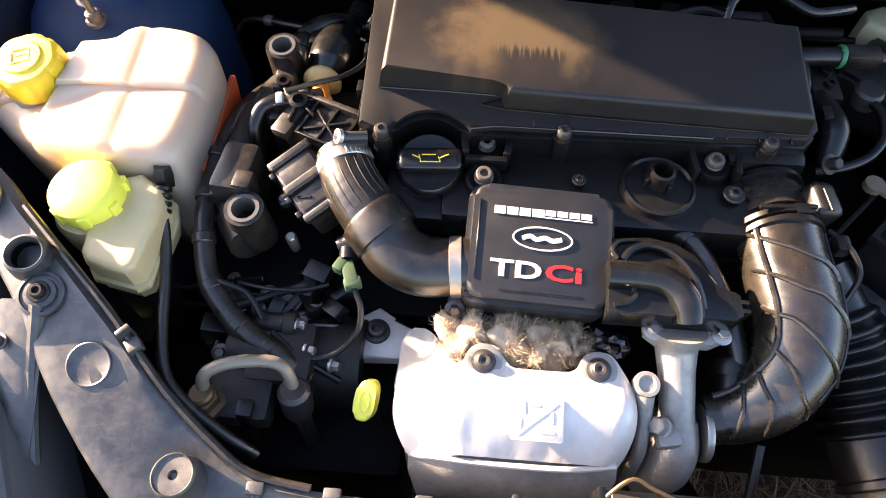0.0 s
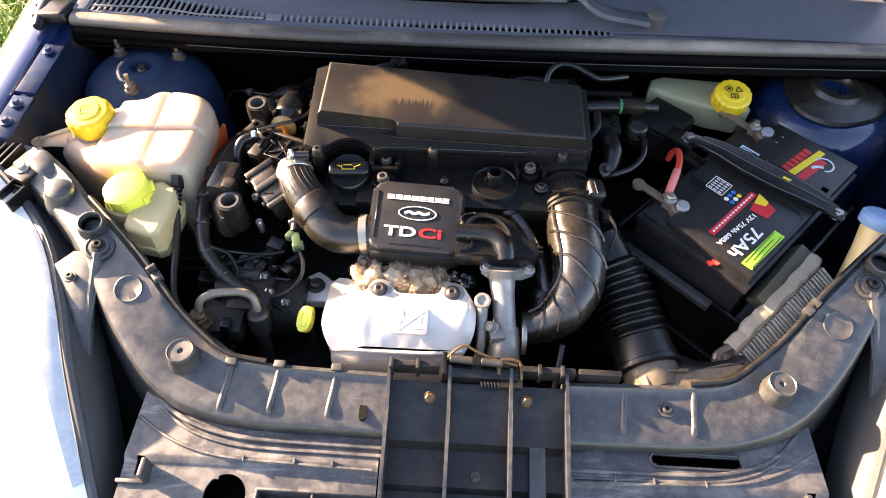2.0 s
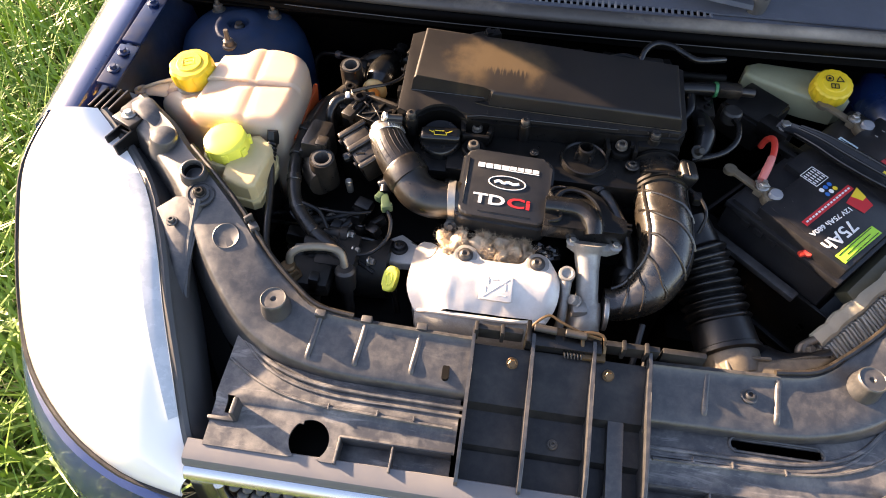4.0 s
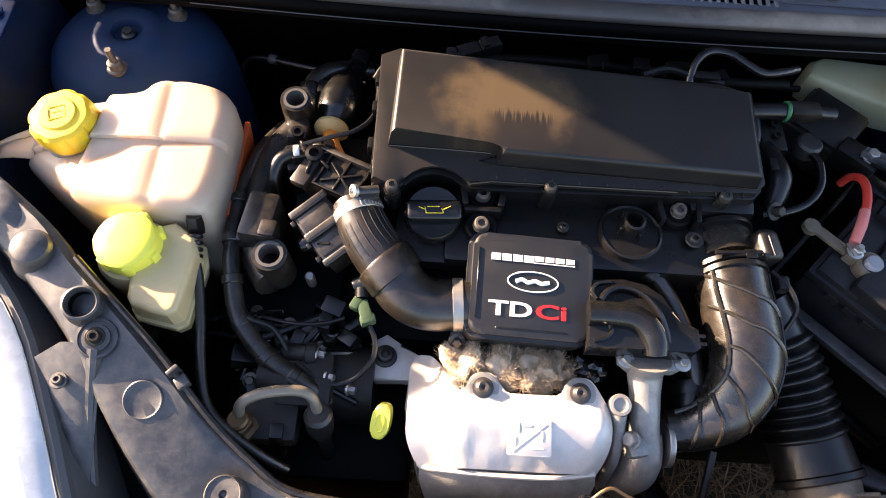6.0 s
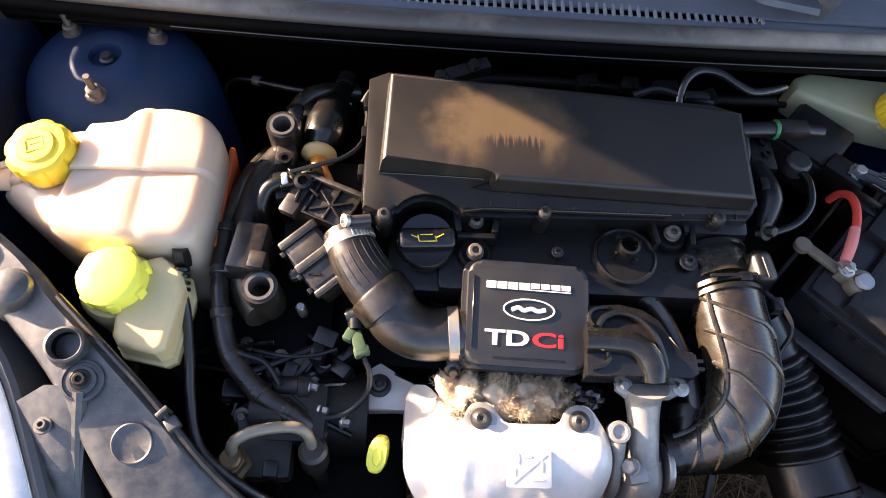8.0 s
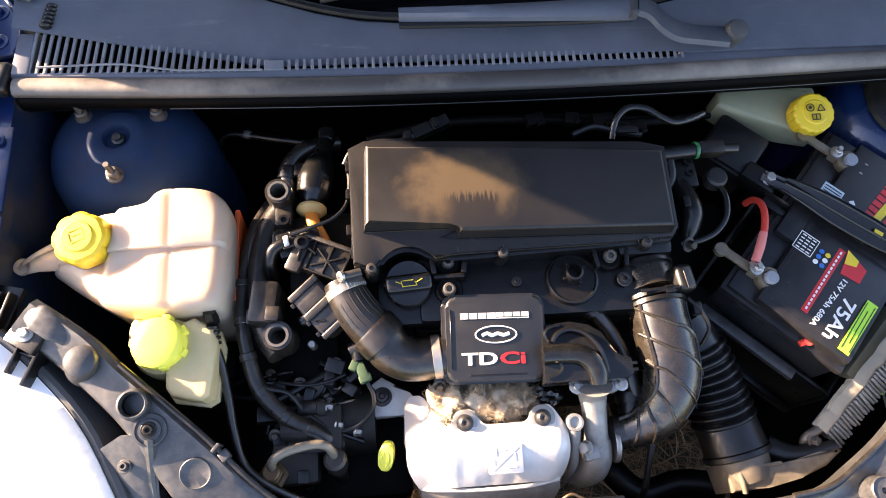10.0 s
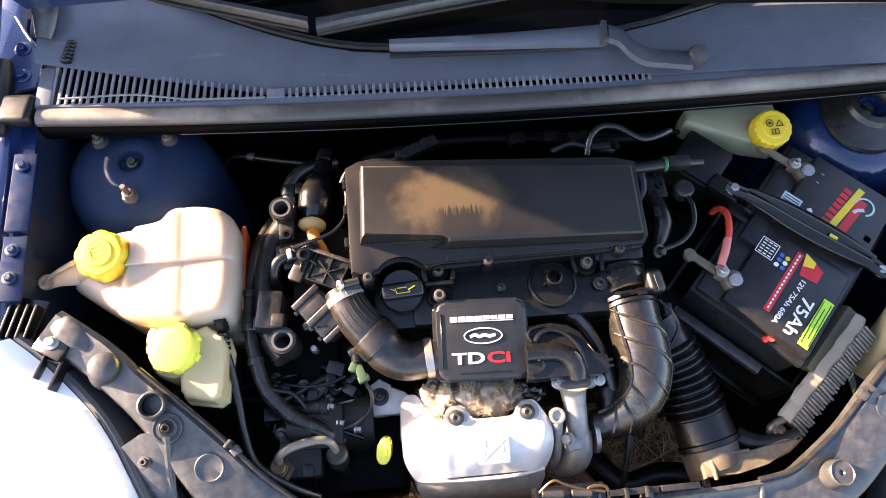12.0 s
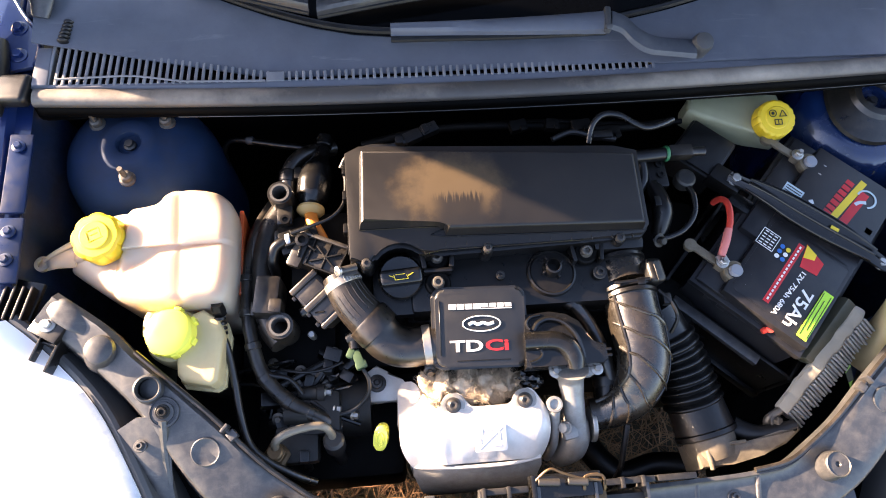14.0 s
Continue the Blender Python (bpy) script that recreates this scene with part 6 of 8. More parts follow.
s.prism([(0.204, 0.046), (0.211, 0.011), (0.255, 0.013), (0.300, 0.021), (0.335, 0.035), (0.357, 0.052), (0.355, 0.060), (0.330, 0.048), (0.300, 0.041), (0.274, 0.043)], 0.690, 0.744, 0.006, 3, m=Matrix(((1, 0, 0, 0), (0, 1, 0, 0), (0.14, 0.10, 1, -0.038), (0, 0, 0, 1))), taper=0.002)
scoop = part("air_scoop", s, m_scoop, bel, "dusty brown-grey air scoop")
s = Shape()
s.tube([(0.2275, 0.046, 0.748), (0.2225, 0.036, 0.744), (0.2245, 0.022, 0.742), (0.2265, 0.010, 0.738)], [0.0030, 0.0040, 0.0040, 0.0035], 10, 5)
s.tube([(0.2275, 0.046, 0.748), (0.250, 0.042, 0.750), (0.276, 0.043, 0.751)], 0.0025, 8, 4)
part("scoop_fold", s, m_scoop, scoop)
s = Shape()
s.tube([(0.278, 0.066, 0.722), (0.300, 0.054, 0.733), (0.325, 0.054, 0.745), (0.352, 0.060, 0.757)], [0.016, 0.013, 0.010, 0.007], 16, 6, flat=0.7)
part("scoop_neck", s, m_matte, scoop)

# priming bulb with its amber hose
bulb = thing("priming_bulb", (-0.312, 0.44, 0.79), "black rubber fuel priming bulb with an orange hose", "bulb")
s = Shape()
s.tube([(-0.300, 0.515, 0.800), (-0.303, 0.495, 0.806), (-0.307, 0.475, 0.810), (-0.311, 0.452, 0.812), (-0.314, 0.430, 0.812), (-0.316, 0.416, 0.811), (-0.317, 0.405, 0.810)], [0.011, 0.012, 0.022, 0.0255, 0.0235, 0.014, 0.012], 20, 6)
s.lathe([(0.012, 0), (0.013, 0.003), (0.013, 0.018), (0.011, 0.02)], (-0.299, 0.520, 0.80), (0.1, 0.9, -0.1), 18)
part("bulb", s, m_gloss, bulb)
s = Shape()
s.lathe([(0.011, -0.002), (0.020, 0.0), (0.0205, 0.004), (0.016, 0.009), (0.010, 0.012)], (-0.317, 0.410, 0.811), (-0.05, -1, 0.1), 24)
part("collar", s, m_amber, bulb, "amber collar")
s = Shape()
s.tube([(-0.317, 0.402, 0.812), (-0.314, 0.385, 0.816), (-0.305, 0.368, 0.814), (-0.296, 0.352, 0.803), (-0.288, 0.335, 0.790)], [0.010, 0.0095, 0.009, 0.008, 0.008], 14, 6)
part("fuel_hose", s, m_orange, bulb, "orange fuel hose")
s = Shape()
s.tube([(-0.285, 0.53, 0.78), (-0.325, 0.51, 0.80), (-0.347, 0.485, 0.805), (-0.352, 0.455, 0.80), (-0.350, 0.44, 0.785)], 0.012, 14, 6)
part("return_hose", s, m_rubber, bulb)
s = Shape()
s.lathe([(0.0135, 0), (0.0145, 0.002), (0.0145, 0.016), (0.0135, 0.018)], (-0.350, 0.478, 0.804), (-0.1, -1, -0.1), 18)
s.box((-0.335, 0.468, 0.812), (0.012, 0.02, 0.014), 0.003)
part("clip", s, m_black, bulb)

# wiring loom and leads
loom = thing("wiring_loom", (-0.40, 0.27, 0.72), "thick black taped wiring loom curving round the engine", "loom")
LOOM = [(-0.320, 0.495, 0.735), (-0.352, 0.475, 0.755), (-0.378, 0.445, 0.770), (-0.400, 0.392, 0.786), (-0.4085, 0.325, 0.797), (-0.407, 0.272, 0.799), (-0.401, 0.227, 0.797), (-0.386, 0.177, 0.786), (-0.354, 0.141, 0.774), (-0.318, 0.120, 0.760), (-0.290, 0.104, 0.742)]
s = Shape()
s.tube(LOOM, [0.007, 0.0072, 0.0076, 0.0080, 0.0083, 0.0086, 0.0092, 0.0104, 0.0106, 0.0106, 0.011], 14, 8, ribs=lambda u: 1 + 0.03 * math.sin(u * 90) + 0.02 * math.sin(u * 37))
part("sheath", s, m_dusty, loom)
lc = spline(LOOM, 8)
for k in (34, 42, 50, 57, 64, 70):
    s = Shape()
    d = lc[k + 1] - lc[k]
    s.lathe([(0.0102, -0.005), (0.0112, -0.004), (0.0112, 0.004), (0.0102, 0.005)], lc[k], d, 16)
    part("tape_band", s, m_rubber, loom)
for pts, r in (([(-0.398, 0.190, 0.785), (-0.375, 0.175, 0.79), (-0.350, 0.168, 0.784), (-0.335, 0.150, 0.77)], 0.003),
               ([(-0.392, 0.182, 0.784), (-0.372, 0.160, 0.778), (-0.345, 0.140, 0.772), (-0.32, 0.128, 0.762)], 0.0025),
               ([(-0.365, 0.185, 0.77), (-0.33, 0.178, 0.775), (-0.30, 0.182, 0.772), (-0.28, 0.19, 0.77)], 0.0022)):
    s = Shape()
    s.tube(pts, r, 8, 6)
    part("branch_lead", s, m_matte, loom)

cable = thing("sensor_lead", (-0.42, 0.15, 0.74), "thin black lead with a ribbed plug on the reservoir", "cable")
s = Shape()
s.lathe([(0.009, -0.012), (0.0095, 0.0), (0.008, 0.008)], (-0.437, 0.260, 0.832), (0.0, 0.5, 1), 6)
for i in range(4):
    s.lathe([(0.006, 0), (0.0085, 0.001), (0.0085, 0.004), (0.006, 0.005)], (-0.4365 + 0.0005 * i, 0.250 - 0.006 * i, 0.826 - 0.003 * i), (0, -0.9, -0.4), 14)
part("plug", s, m_black, cable)
s = Shape()
s.tube([(-0.436, 0.234, 0.820), (-0.428, 0.205, 0.806), (-0.420, 0.165, 0.796), (-0.413, 0.125, 0.790), (-0.401, 0.087, 0.784), (-0.378, 0.064, 0.775), (-0.345, 0.045, 0.757), (-0.322, 0.036, 0.738)], 0.0052, 10, 8)
part("lead", s, m_rubber, cable)

# air conditioning pipe and pump
ac = thing("air_conditioning_pump", (-0.36, 0.09, 0.64), "dark pump with a bent tan metal pipe and hex unions", "pump")
s = Shape()
s.lathe([(0.044, -0.10), (0.046, -0.06), (0.046, 0.02), (0.04, 0.03), (0.02, 0.034)], (-0.345, 0.14, 0.70), (-1, 0, 0), 30)
s.box((-0.315, 0.125, 0.735), (0.06, 0.06, 0.05), 0.008)
s.box((-0.345, 0.085, 0.742), (0.06, 0.05, 0.03), 0.008)
s.lathe([(0.014, 0), (0.014, 0.03), (0.011, 0.034)], (-0.36, 0.125, 0.76), (1, 0, 0.05), 18)
part("pump_body", s, m_pump, ac)
s = Shape()
s.tube([(-0.370, 0.078, 0.760), (-0.369, 0.084, 0.782), (-0.362, 0.091, 0.790), (-0.345, 0.098, 0.792), (-0.318, 0.103, 0.789), (-0.303, 0.101, 0.784), (-0.297, 0.094, 0.772), (-0.295, 0.086, 0.755)], 0.0056, 14, 7)
part("pipe", s, m_tan, ac, "bent tan metal pipe")
s = Shape()
s.lathe([(0.019, 0), (0.019, 0.006), (0.014, 0.008), (0.0135, 0.016), (0.0105, 0.018)], (-0.371, 0.072, 0.752), (0, 0.15, 1), 6)
s.lathe([(0.011, 0.014), (0.011, 0.022), (0.009, 0.024)], (-0.371, 0.072, 0.752), (0, 0.15, 1), 18)
part("union", s, m_brass, ac, "worn brass-coloured union")
s = Shape()
s.lathe([(0.0135, -0.02), (0.0145, -0.014), (0.0145, 0.012), (0.011, 0.016)], (-0.2945, 0.084, 0.752), (0, 0.2, 1), 18)
s.cyl((-0.294, 0.08, 0.735), (-0.292, 0.06, 0.60), 0.0085, seg=14)
part("hose_end", s, m_darkbolt, ac)
s = Shape()
s.box((-0.335, 0.068, 0.752), (0.014, 0.016, 0.035), 0.003, (0, 8, 0))
s.lathe([(0.006, 0), (0.006, 0.010)], (-0.333, 0.060, 0.73), (0, -0.5, -1), 12)
part("switch_plug", s, m_black, ac)
s = Shape()
s.tube([(-0.342, 0.152, 0.756), (-0.338, 0.152, 0.756), (-0.318, 0.152, 0.756), (-0.316, 0.152, 0.756), (-0.306, 0.152, 0.756)], [0.009, 0.0105, 0.0105, 0.0125, 0.0125], 18, 2)
part("pump_lug", s, m_pump, ac)
s = Shape()
s.box((-0.325, 0.120, 0.744), (0.064, 0.030, 0.022), 0.005, (0, 0, 6))
part("pump_head", s, m_pump, ac)
for p in ((-0.305, 0.152, 0.757), (-0.293, 0.129, 0.754), (-0.270, 0.120, 0.744), (-0.300, 0.106, 0.742)):
    s = Shape()
    s.hexhead(p, 0.0050, 0.008, (1, -0.2, 0.25), 1.4)
    part("bolt", s, m_steel, ac)


# ---- coolant tank and reservoir ----
tank = thing("coolant_tank", (-0.52, 0.34, 0.68), "cream translucent coolant tank in four lobes, stained orange low down", "tank")
OUT = [(-0.652, 0.338), (-0.639, 0.328), (-0.600, 0.300), (-0.552, 0.272), (-0.508, 0.262), (-0.450, 0.262), (-0.424, 0.268), (-0.416, 0.300), (-0.416, 0.345), (-0.418, 0.395), (-0.430, 0.418), (-0.452, 0.429), (-0.490, 0.433), (-0.508, 0.428), (-0.522, 0.414), (-0.555, 0.409), (-0.590, 0.410), (-0.632, 0.400), (-0.650, 0.375)]
CX, CY = -0.515, 0.345


def tank_z(x, y, u):
    top = 0.861 - 0.17 * max(0.0, -0.565 - x) - 0.006 * max(0, (-0.50 - x) / 0.07) - (0.006 if y < 0.345 else 0)
    split_x = -0.486 - 0.05 * (y - 0.345)
    split_y = float(np.interp(x, (-0.61, -0.588, -0.570, -0.550, -0.515, -0.485, -0.42), (0.255, 0.278, 0.300, 0.320, 0.336, 0.342, 0.351)))
    g = math.exp(-abs((x - split_x) / 0.0065) ** 1.4) * 0.0026
    if x > -0.60:
        g = max(g, math.exp(-abs((y - split_y) / 0.0065) ** 1.4) * 0.0026)
    # shoulder between the lobes and the filler neck
    sh = max(0.0, min(1.0, (-0.560 - x) / 0.012 + (y - 0.345) * 10)) if x < -0.548 else 0.0
    edge = 0.024 * (1 - math.sqrt(max(0.0, 1 - (max(0.0, u - 0.80) / 0.20) ** 2)))
    return top - g - 0.014 * sh - edge


loop = [Vector((*p, 0)) for p in OUT]
loop = spline(loop + [loop[0]], 14)[:-1]
rows = []
for u in [0.001] + list(np.linspace(0.03, 0.98, 60)) + [1.0]:
    row = []
    for p in loop:
        x, y = CX + (p.x - CX) * u, CY + (p.y - CY) * u
        row.append((x, y, tank_z(x, y, u)))
    rows.append(row)
for dz, k in ((0.02, 1.0), (0.06, 0.99), (0.12, 0.96), (0.16, 0.93)):
    rows.append([(CX + (p.x - CX) * k, CY + (p.y - CY) * k, tank_z(p.x, p.y, 1.0) - dz) for p in loop])
s = Shape()
s.sheet(rows, closed=True)
part("tank_body", s, m_tank, tank, angle=70)
s = Shape()
s.box((-0.4195, 0.352, 0.770), (0.007, 0.13, 0.070), 0.003, (0, 4, 1))
part("stain_band", s, m_red, tank, "orange-red coolant stain")
s = Shape()
s.tube([(-0.640, 0.355, 0.812), (-0.665, 0.350, 0.812), (-0.684, 0.345, 0.811)], [0.018, 0.012, 0.010], 12, 5, flat=0.4)
s.tube([(-0.640, 0.375, 0.815), (-0.665, 0.362, 0.815), (-0.682, 0.350, 0.813)], [0.006, 0.004, 0.004], 10, 5)
s.lathe([(0.011, 0.0), (0.011, 0.006), (0.0065, 0.007), (0.006, 0.002)], (-0.684, 0.346, 0.809), (0, 0, 1), 20)
part("mounting_lug", s, m_tank, tank)
s = Shape()
s.lathe([(0.034, -0.012), (0.033, 0.004), (0.029, 0.010)], (-0.592, 0.364, 0.826), (-0.05, -0.12, 1), 30)
part("neck", s, m_tank, tank)


def ribbed_cap(owner, at, axis, r, h, n, material):
    s = Shape()
    deep = 0.085 if n < 10 else 0.05
    wob = lambda a, k: 1 + (deep * (abs(math.cos(n * a / 2)) ** 0.7) if k in (1, 2, 3) else deep * 0.5 * abs(math.cos(n * a / 2)) if k == 4 else 0.0)
    s.lathe([(r * 0.97, 0), (r * 0.97, h * 0.12), (r * 0.97, h * 0.55), (r * 0.94, h * 0.82), (r * 0.86, h * 0.93), (r * 0.62, h * 0.95), (r * 0.56, h), (r * 0.002, h * 1.01)], at, axis, 12 * n, wob=wob)
    c = part("cap", s, material, owner, "ribbed screw cap", angle=30)
    return c


cap = ribbed_cap(tank, (-0.592, 0.364, 0.836), (-0.05, -0.12, 1), 0.0328, 0.033, 8, m_yellow)
s = Shape()
mm = pose(-0.5935, 0.3605, 0.8692, 6, -3, 20)
for c, sz in (((0, 0.008, 0), (0.016, 0.0012, 0.0008)), ((0, -0.007, 0), (0.020, 0.0012, 0.0008)), ((-0.009, 0, 0), (0.0012, 0.014, 0.0008)), ((0.008, 0.001, 0), (0.0012, 0.014, 0.0008)), ((0, 0.001, 0), (0.010, 0.0012, 0.0008))):
    s.box(c, sz, 0.0002, m=mm, seg=1)
part("cap_mark", s, m_yellow, cap)

ps = thing("fluid_reservoir", (-0.46, 0.20, 0.72), "yellowed translucent fluid reservoir with a bright lemon cap", "reservoir")
PS = [(-0.485, 0.174), (-0.478, 0.1645), (-0.442, 0.1575), (-0.433, 0.163), (-0.4275, 0.225), (-0.4335, 0.244), (-0.457, 0.260), (-0.480, 0.252), (-0.489, 0.21)]
s = Shape()
s.prism(PS, 0.782, 0.8325, 0.008, 4)
s.lathe([(0.036, 0.775), (0.038, 0.80), (0.038, 0.818), (0.035, 0.826), (0.028, 0.828)], (-0.494, 0.228, 0), seg=36)
s.tube([(-0.530, 0.236, 0.813), (-0.527, 0.262, 0.812), (-0.50, 0.272, 0.810)], 0.010, 10, 5)
part("body", s, m_ps, ps)
s = Shape()
s.prism([(-0.459 + (x + 0.459) * 1.13, 0.209 + (y - 0.209) * 1.08) for x, y in PS], 0.798, 0.804, 0.0015)
part("seam", s, m_ps, ps)
s = Shape()
s.prism([(-0.459 + (x + 0.459) * 0.93, 0.209 + (y - 0.209) * 0.95) for x, y in PS], 0.71, 0.782, 0.002)
# Black in place of the yellowed plastic paints the dark below the seam.
part("lower_body", s, m_black, ps, "lower half, blackened as the shade below the seam")
s = Shape()
s.lathe([(0.0305, 0.0), (0.0310, 0.004), (0.0310, 0.018), (0.0298, 0.0235), (0.0265, 0.0255), (0.012, 0.0265), (0.002, 0.0268)], (-0.493, 0.2285, 0.826), (-0.04, -0.10, 1), 56)
cap = part("cap", s, m_lemon, ps, "smooth bright lemon screw cap")
s = Shape()
for k in range(7):
    a = 2 * math.pi * (k + 0.5) / 7
    s.box((-0.493 + 0.0312 * math.cos(a), 0.2285 + 0.0312 * math.sin(a), 0.836), (0.006, 0.010, 0.017), 0.002, (0, 0, math.degrees(a)))
part("grip_ribs", s, m_lemon, cap)

# ---- fuel filter bracket, valve and actuator beside the engine ----
br = thing("filter_bracket", (-0.36, 0.32, 0.70), "black moulded bracket with two bushed bolt eyes", "bracket")
s = Shape()
s.tube([(-0.352, 0.425, 0.79), (-0.372, 0.40, 0.785), (-0.385, 0.36, 0.785), (-0.388, 0.30, 0.785), (-0.378, 0.25, 0.785), (-0.358, 0.22, 0.785)], 0.020, 12, 6, flat=1.2)
s.box((-0.352, 0.395, 0.808), (0.022, 0.030, 0.04), 0.004)
s.box((-0.355, 0.368, 0.80), (0.028, 0.020, 0.03), 0.004)
part("frame", s, m_dusty, br)
s = Shape()
s.box((-0.374, 0.275, 0.805), (0.034, 0.055, 0.06), 0.006, (0, 0, -6))
s.box((-0.362, 0.258, 0.822), (0.018, 0.020, 0.03), 0.004, (0, 0, -6))
s.box((-0.394, 0.262, 0.80), (0.010, 0.020, 0.03), 0.003)
part("block", s, m_dusty, br)
s = Shape()
s.prism([(-0.405, 0.335), (-0.375, 0.345), (-0.362, 0.385), (-0.366, 0.405), (-0.388, 0.398), (-0.402, 0.375)], 0.77, 0.802, 0.006)
part("tan_cover", s, m_seal, br, "dull tan cover piece")
for (x, y, z), r in (((-0.356, 0.421, 0.846), 0.0175), ((-0.357, 0.232, 0.826), 0.0185)):
    s = Shape()
    s.lathe([(r * 1.05, -0.055), (r * 1.02, -0.004), (r * 0.98, 0.0), (r * 0.80, 0.0), (r * 0.78, -0.002), (r * 0.62, -0.002)], (x, y, z), (0, -0.1, 1), 28, caps=False)
    e = part("eye", s, m_dusty, br)
    s = Shape()
    s.lathe([(r * 0.80, -0.001), (r * 0.78, 0.0012), (r * 0.60, 0.0012), (r * 0.56, -0.004), (r * 0.56, -0.05)], (x, y, z), (0, -0.1, 1), 28, caps=False)
    part("bush", s, m_grey, e, "grey metal bush")
    s = Shape()
    s.lathe([(r * 0.57, -0.034), (0.0005, -0.0335)], (x, y, z), (0, -0.1, 1), 20, caps=False)
    part("eye_bottom", s, m_deep, e)
s = Shape()
s.lathe([(0.007, 0), (0.007, 0.006), (0.004, 0.006), (0.0035, 0.001)], (-0.350, 0.385, 0.829), (0, -0.1, 1), 16)
s.lathe([(0.006, 0), (0.006, 0.006), (0.0035, 0.006), (0.003, 0.001)], (-0.352, 0.366, 0.816), (0, -0.1, 1), 16)
part("boss", s, m_black, br)
for x, y, z in ((-0.320, 0.228, 0.785), (-0.405, 0.235, 0.79)):
    s = Shape()
    s.lathe([(0.005, -0.02), (0.0055, 0.004), (0.004, 0.006)], (x, y, z), (0, -0.1, 1), 12)
    part("pin", s, m_steel, br)

val = thing("vacuum_valve", (-0.31, 0.29, 0.78), "black webbed valve housing with a star-shaped boss", "valve")
vm = pose(-0.302, 0.324, 0.842, 6, -6, -26)
s = Shape()
s.box((0, 0.0, -0.022), (0.075, 0.040, 0.045), 0.005, m=vm)
s.box((-0.028, -0.006, 0.0), (0.020, 0.044, 0.012), 0.004, m=vm)
s.box((0.0, 0.022, 0.002), (0.074, 0.006, 0.012), 0.002, m=vm)
part("housing", s, m_dusty, val)
s = Shape()
for c, sz, r in (((0.012, -0.001, 0.002), (0.045, 0.0025, 0.006), 32), ((0.012, -0.001, 0.002), (0.045, 0.0025, 0.006), -32), ((0.036, 0, 0.002), (0.0025, 0.04, 0.006), 0), ((-0.012, 0, 0.002), (0.0025, 0.04, 0.006), 0), ((0.012, -0.019, 0.002), (0.05, 0.0025, 0.006), 0), ((0.012, 0, 0.002), (0.0025, 0.04, 0.006), 0)):
    s = Shape()
    s.box(c, sz, 0.0006, (0, 0, r), m=vm, seg=1)
    part("web", s, m_black, val)
s = Shape()
s.lathe([(0.0095, -0.02), (0.0095, 0.003), (0.0055, 0.004), (0.005, -0.004)], (-0.324, 0.345, 0.848), (0, -0.1, 1), 20)
part("star_boss", s, m_black, val)
for k in range(6):
    a = k * 1.047 + 0.3
    s = Shape()
    s.box((-0.324 + 0.015 * math.cos(a), 0.345 + 0.015 * math.sin(a), 0.844), (0.018, 0.0028, 0.010), 0.0007, (0, 0, math.degrees(a)), seg=1)
    part("star_arm", s, m_black, val)
s = Shape()
s.box((-0.330, 0.352, 0.830), (0.055, 0.035, 0.016), 0.004, (0, 0, 15))
part("boss_base", s, m_black, val)
s = Shape()
s.tube([(-0.366, 0.315, 0.80), (-0.368, 0.326, 0.825), (-0.362, 0.340, 0.838), (-0.350, 0.347, 0.842), (-0.343, 0.349, 0.842)], 0.0075, 14, 6)
part("angled_pipe", s, m_black, val)
s = Shape()
s.lathe([(0.0085, 0), (0.009, 0.001), (0.009, 0.005), (0.0085, 0.006)], (-0.347, 0.348, 0.842), (1, 0.2, 0), 18)
part("white_clip", s, m_white, val, "white pipe clip")
s = Shape()
s.tube([(-0.338, 0.355, 0.850), (-0.310, 0.362, 0.856), (-0.283, 0.372, 0.858), (-0.266, 0.392, 0.858), (-0.262, 0.42, 0.86), (-0.264, 0.45, 0.862)], 0.0026, 8, 7)
part("vacuum_hose", s, m_gloss, val)

act = thing("actuator_box", (-0.305, 0.245, 0.76), "black ribbed actuator box with rounded steps", "actuator")
am = pose(-0.304, 0.263, 0.832, 14, 6, -50)
s = Shape()
s.box((0.0, 0.0, -0.022), (0.070, 0.040, 0.044), 0.005, m=am)
s.box((0.0, 0.0, -0.006), (0.064, 0.042, 0.014), 0.004, m=am)
part("case", s, m_dusty, act)
for x, w, z in ((-0.0315, 0.009, 0.0005), (0.0, 0.010, 0.0025), (0.031, 0.008, -0.003)):
    s = Shape()
    s.box((x, 0.0005, z), (w, 0.046, 0.009), 0.0028, m=am, seg=3)
    part("ridge", s, m_dusty, act)
for x in (-0.016, 0.016):
    s = Shape()
    s.box((x, 0.0, 0.0), (0.020, 0.036, 0.005), 0.002, m=am)
    part("cover_field", s, m_dusty, act)
s = Shape()
for y in (-0.021, 0.021):
    s.box((0.0, y, -0.006), (0.066, 0.003, 0.006), 0.001, m=am, seg=1)
part("seam", s, m_gloss, act)
for x in (-0.024, 0.006, 0.024):
    s = Shape()
    s.box((x, -0.0235, -0.004), (0.006, 0.005, 0.011), 0.001, m=am)
    part("clip", s, m_gloss, act)
s = Shape()
s.box((0.014, -0.010, 0.0032), (0.0025, 0.013, 0.0012), 0.0004, (0, 0, -35), m=am, seg=1)
part("slot_mark", s, m_deep, act)
s = Shape()
s.lathe([(0.008, 0), (0.008, 0.010), (0.0065, 0.013), (0.003, 0.0135)], am @ Vector((-0.004, -0.020, -0.016)), am.to_3x3() @ Vector((-0.2, -1, 0)), 16)
part("spigot", s, m_gloss, act)
con = thing("engine_connector", (-0.285, 0.205, 0.75), "small black two-pin connector on the engine", "connector")
s = Shape()
s.box((-0.292, 0.202, 0.768), (0.024, 0.018, 0.016), 0.002, (10, 0, -20))
